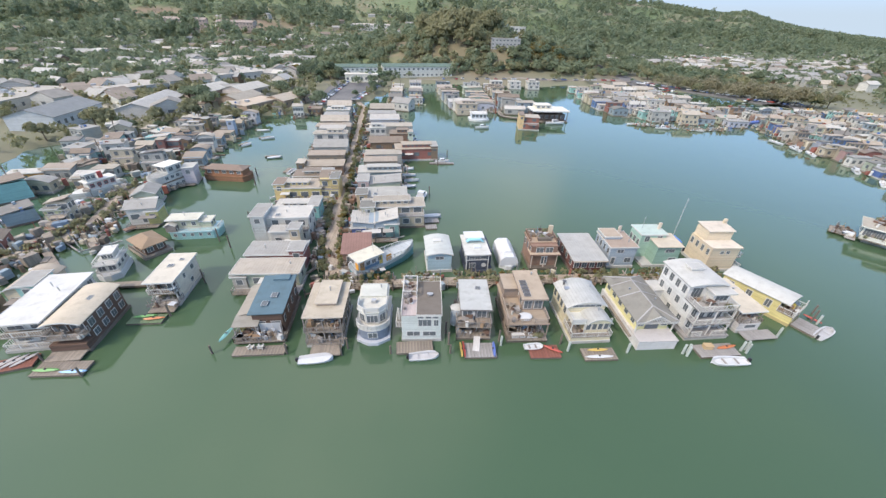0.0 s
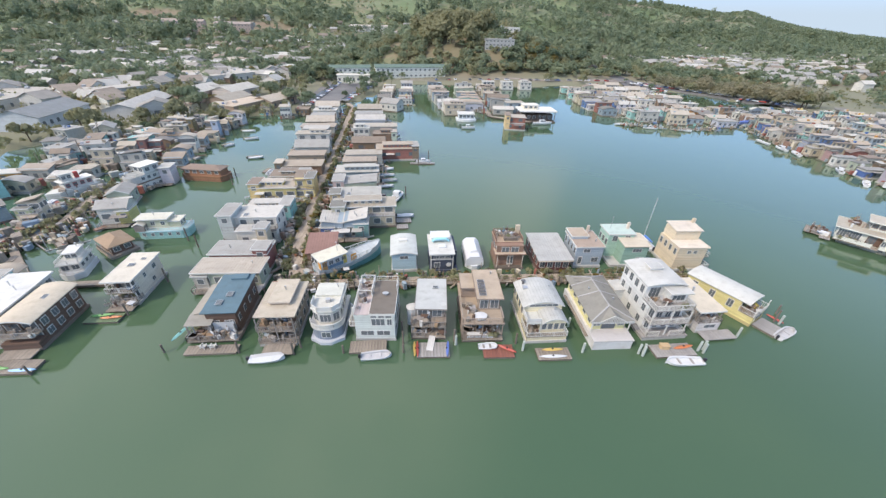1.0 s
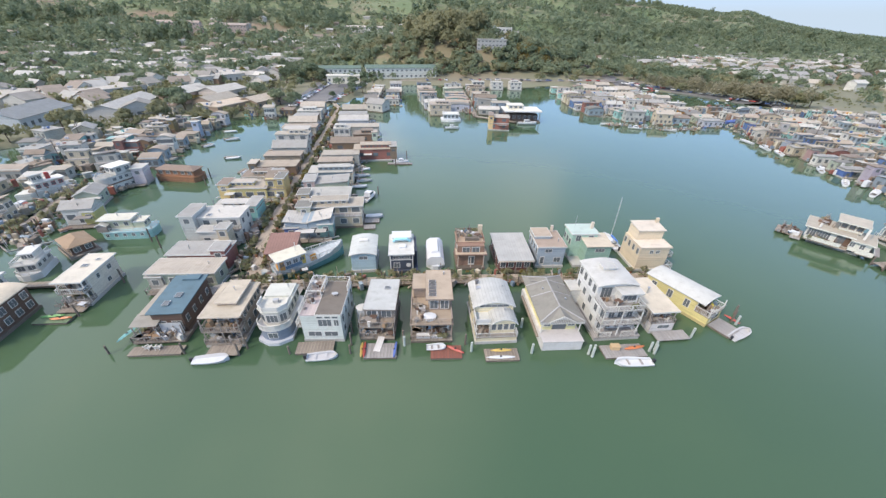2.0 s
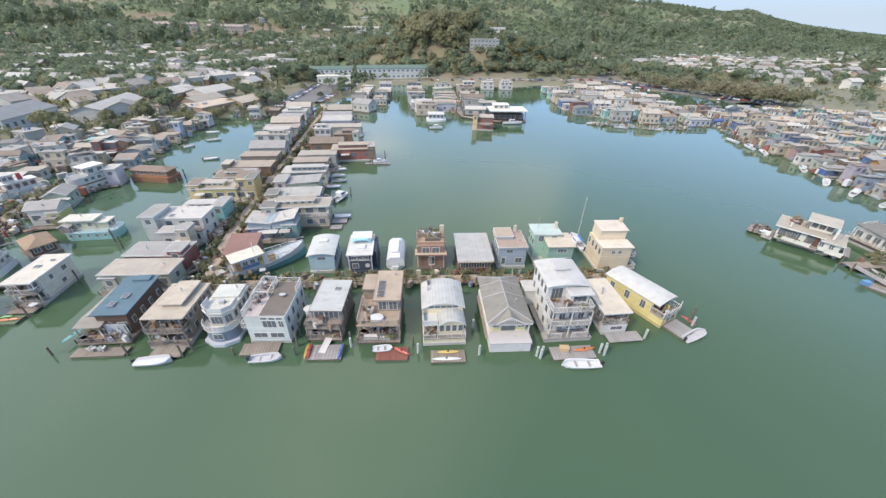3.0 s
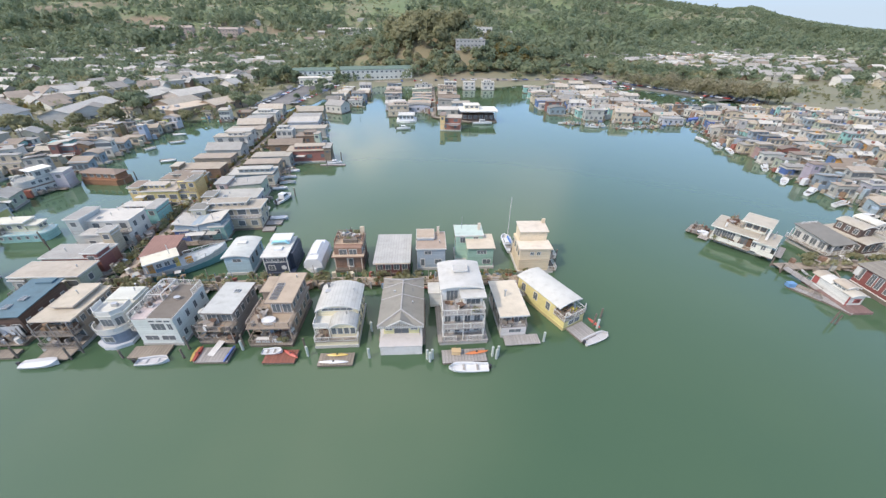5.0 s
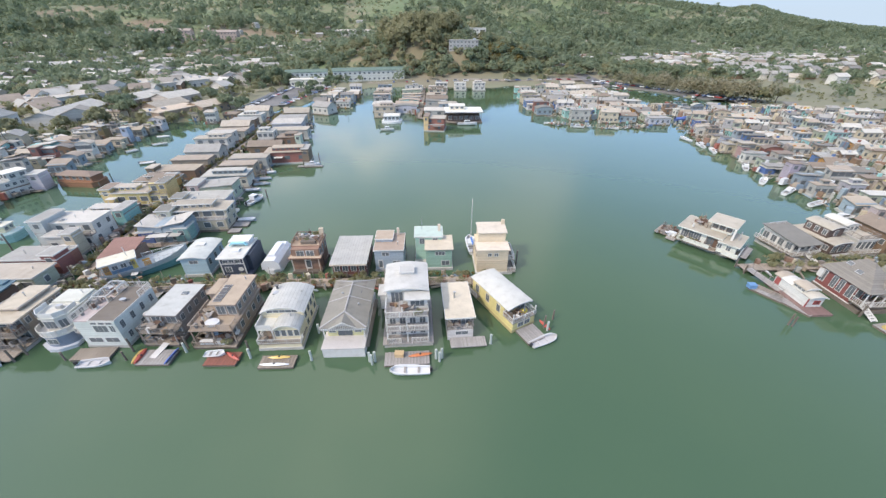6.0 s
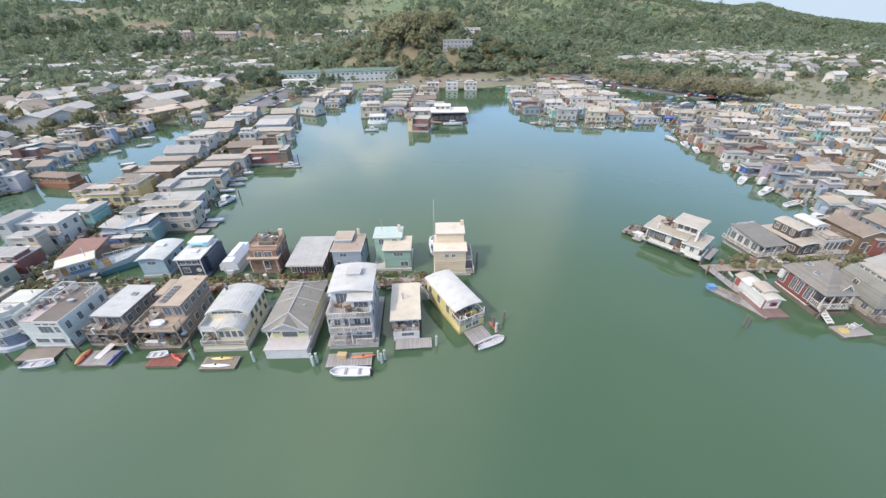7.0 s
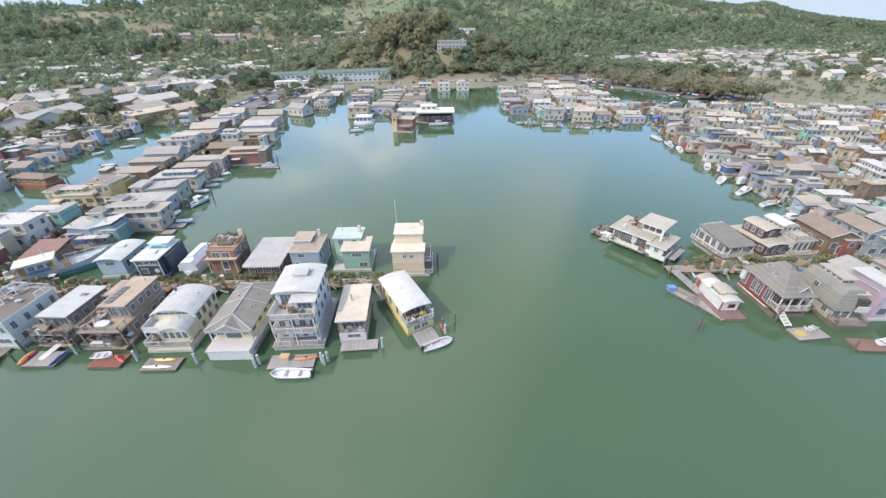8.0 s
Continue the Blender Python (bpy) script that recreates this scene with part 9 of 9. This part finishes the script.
for i in range(22):
    park(-64 - 0.3 * i * 0.4 + r.uniform(-0.4, 0.4), 226 + i * 4.0, r.uniform(-6, 6))
    if i % 5:
        park(-48 + i * 0.3, 238 + i * 3.5, r.uniform(-6, 6))
for i in range(30):
    t = (i + r.uniform(0, 0.6)) / 30
    park(152 + 62 * t, 356 - 92 * t + r.uniform(-1, 1), -58 + r.choice([0, 90]))
    if i % 3:
        park(157 + 62 * t, 361 - 92 * t + r.uniform(-1, 1), -58 + r.choice([0, 90]))
for i in range(18):
    park(0 + i * 8 + r.uniform(-2, 2), 343 + i * 1.1, 10 + r.choice([0, 90]))

r = random.Random(21)
tree_lines = [(2, -82, 195, -112, 176, 8), (0, -60, 222, -88, 238, 7), (0, -100, 200, -130, 230, 8), (3, -105, 230, -112, 212, 3), (3, -150, 196, -160, 205, 2), (1, -72, 335, -110, 300, 8), (0, -44, 250, -40, 312, 7), (0, 70, 378, 170, 400, 14), (1, 60, 390, 150, 430, 16), (5, -20, 362, 70, 376, 14), (2, -40, 372, 40, 388, 12),
              (0, 150, 400, 240, 420, 12), (2, 170, 380, 260, 350, 12), (5, 205, 300, 260, 300, 8), (0, -150, 320, -80, 345, 12), (3, -140, 330, -100, 345, 5), (0, -200, 240, -150, 280, 9), (2, -240, 230, -190, 290, 10), (0, -300, 260, -200, 300, 12), (5, -118, 160, -108, 176, 5), (2, -135, 150, -120, 172, 6), (0, 215, 262, 235, 268, 3), (1, 214, 374, 242, 350, 10)]
for kind, x0, y0, x1, y1, n in tree_lines:
    for i in range(n):
        t = (i + r.random()) / n
        tree(kind if r.random() < 0.75 else r.choice([0, 2, 5]), x0 + (x1 - x0) * t + r.uniform(-6, 6), y0 + (y1 - y0) * t + r.uniform(-6, 6), r.uniform(0.6, 1.1), r.uniform(0, 360))
# dry reeds and marsh scrub
rr = np.random.default_rng(3)


def scrub(name, label, material, line, spread, n, size, count=30, flat=1.2, leaf=0.22):
    pts = []
    for i in range(n):
        t = rr.random() * (len(line) - 1)
        k = int(t)
        a, b = np.array(line[k]), np.array(line[k + 1])
        q = a + (b - a) * (t - k) + rr.normal(size=2) * spread
        if q[1] > np.interp(q[0], SHORE_X, SHORE_Y) + 1:
            pts.append(tuple(q))
    forest(name, label, material, pts, size, count, leaf, flat)


scrub("reed_bank", "tall dry reeds behind the dense homes", REED, [(172, 345), (188, 318), (204, 290), (214, 282)], 5, 260, (1.1, 2.3), 80, 2.2, 0.16)
scrub("willow_grove", "tall bare golden willows behind the dense homes", REED, [(180, 322), (192, 300), (204, 280), (216, 266)], 4, 60, (2.6, 4.0), 150, 1.7, 0.11)
scrub("willow_undergrowth", "olive green willows beside the golden ones", LEAFPALE, [(178, 328), (194, 304), (210, 280), (226, 262)], 5, 40, (2.2, 3.6), 130, 1.3, 0.12)
scrub("marsh_scrub", "low dry marsh scrub on the shore", LEAFPALE, [(-200, 110), (-142, 130), (-122, 165), (-100, 182), (-70, 212)], 6, 160, (0.8, 2.2))
scrub("shore_hedge", "dark hedge and bushes behind the marina", LEAF, [(-90, 325), (-20, 368), (60, 385), (140, 395)], 6, 200, (1.5, 3.5), 40, 0.9)
scrub("valley_bushes", "green bushes across the valley floor", LEAF, [(180, 380), (260, 420), (330, 460), (420, 480)], 22, 420, (1.8, 4.2), 60, 0.9, 0.18)
scrub("valley_pale_bushes", "pale olive bushes across the valley floor", LEAFPALE, [(170, 400), (240, 470), (340, 520), (480, 540)], 25, 300, (1.8, 4.0), 60, 0.9, 0.18)
scrub("town_bushes", "green trees between the town roofs", LEAF, [(-300, 210), (-230, 250), (-200, 330), (-120, 350)], 30, 620, (1.6, 4.5), 60, 0.95, 0.18)
scrub("gold_bushes", "yellowing bushes behind the white warehouse", LEAFGOLD, [(-150, 318), (-112, 335)], 4, 40, (2.0, 4.0), 50, 0.7)
scrub("town_trees", "olive trees between the warehouses and sheds", LEAFPALE, [(-230, 170), (-170, 200), (-140, 250), (-90, 300)], 24, 300, (1.4, 3.8), 60, 0.95, 0.18)
scrub("far_town_trees", "dark trees standing over the town roofs", LEAF, [(-420, 330), (-300, 380), (-200, 430), (-100, 450)], 45, 650, (2.2, 5.0), 50, 1.0, 0.2)
scrub("mall_trees", "dark trees round the valley shops", LEAF, [(190, 520), (300, 640), (420, 660), (560, 600)], 35, 480, (2.2, 5.0), 50, 1.0, 0.2)
scrub("valley_town_trees", "dark green trees between the valley houses", LEAF, [(225, 450), (285, 400), (345, 400), (430, 440)], 26, 260, (2.0, 4.6), 55, 1.0, 0.19)
scrub("marsh_tufts", "low olive tufts scattered over the dry marsh flat", LEAFPALE, [(225, 290), (300, 300), (380, 330), (470, 380)], 26, 420, (0.5, 1.5), 26, 0.7)
scrub("gold_hedge", "yellowing trees along the road behind the warehouses", LEAFGOLD, [(-170, 362), (-132, 370), (-100, 378)], 5, 60, (1.8, 3.6), 50, 0.8, 0.2)
scrub("gold_grove", "golden-green trees below the hillside apartments", LEAFGOLD, [(76, 400), (88, 412), (100, 404)], 4, 26, (2.4, 4.6), 90, 1.1, 0.17)
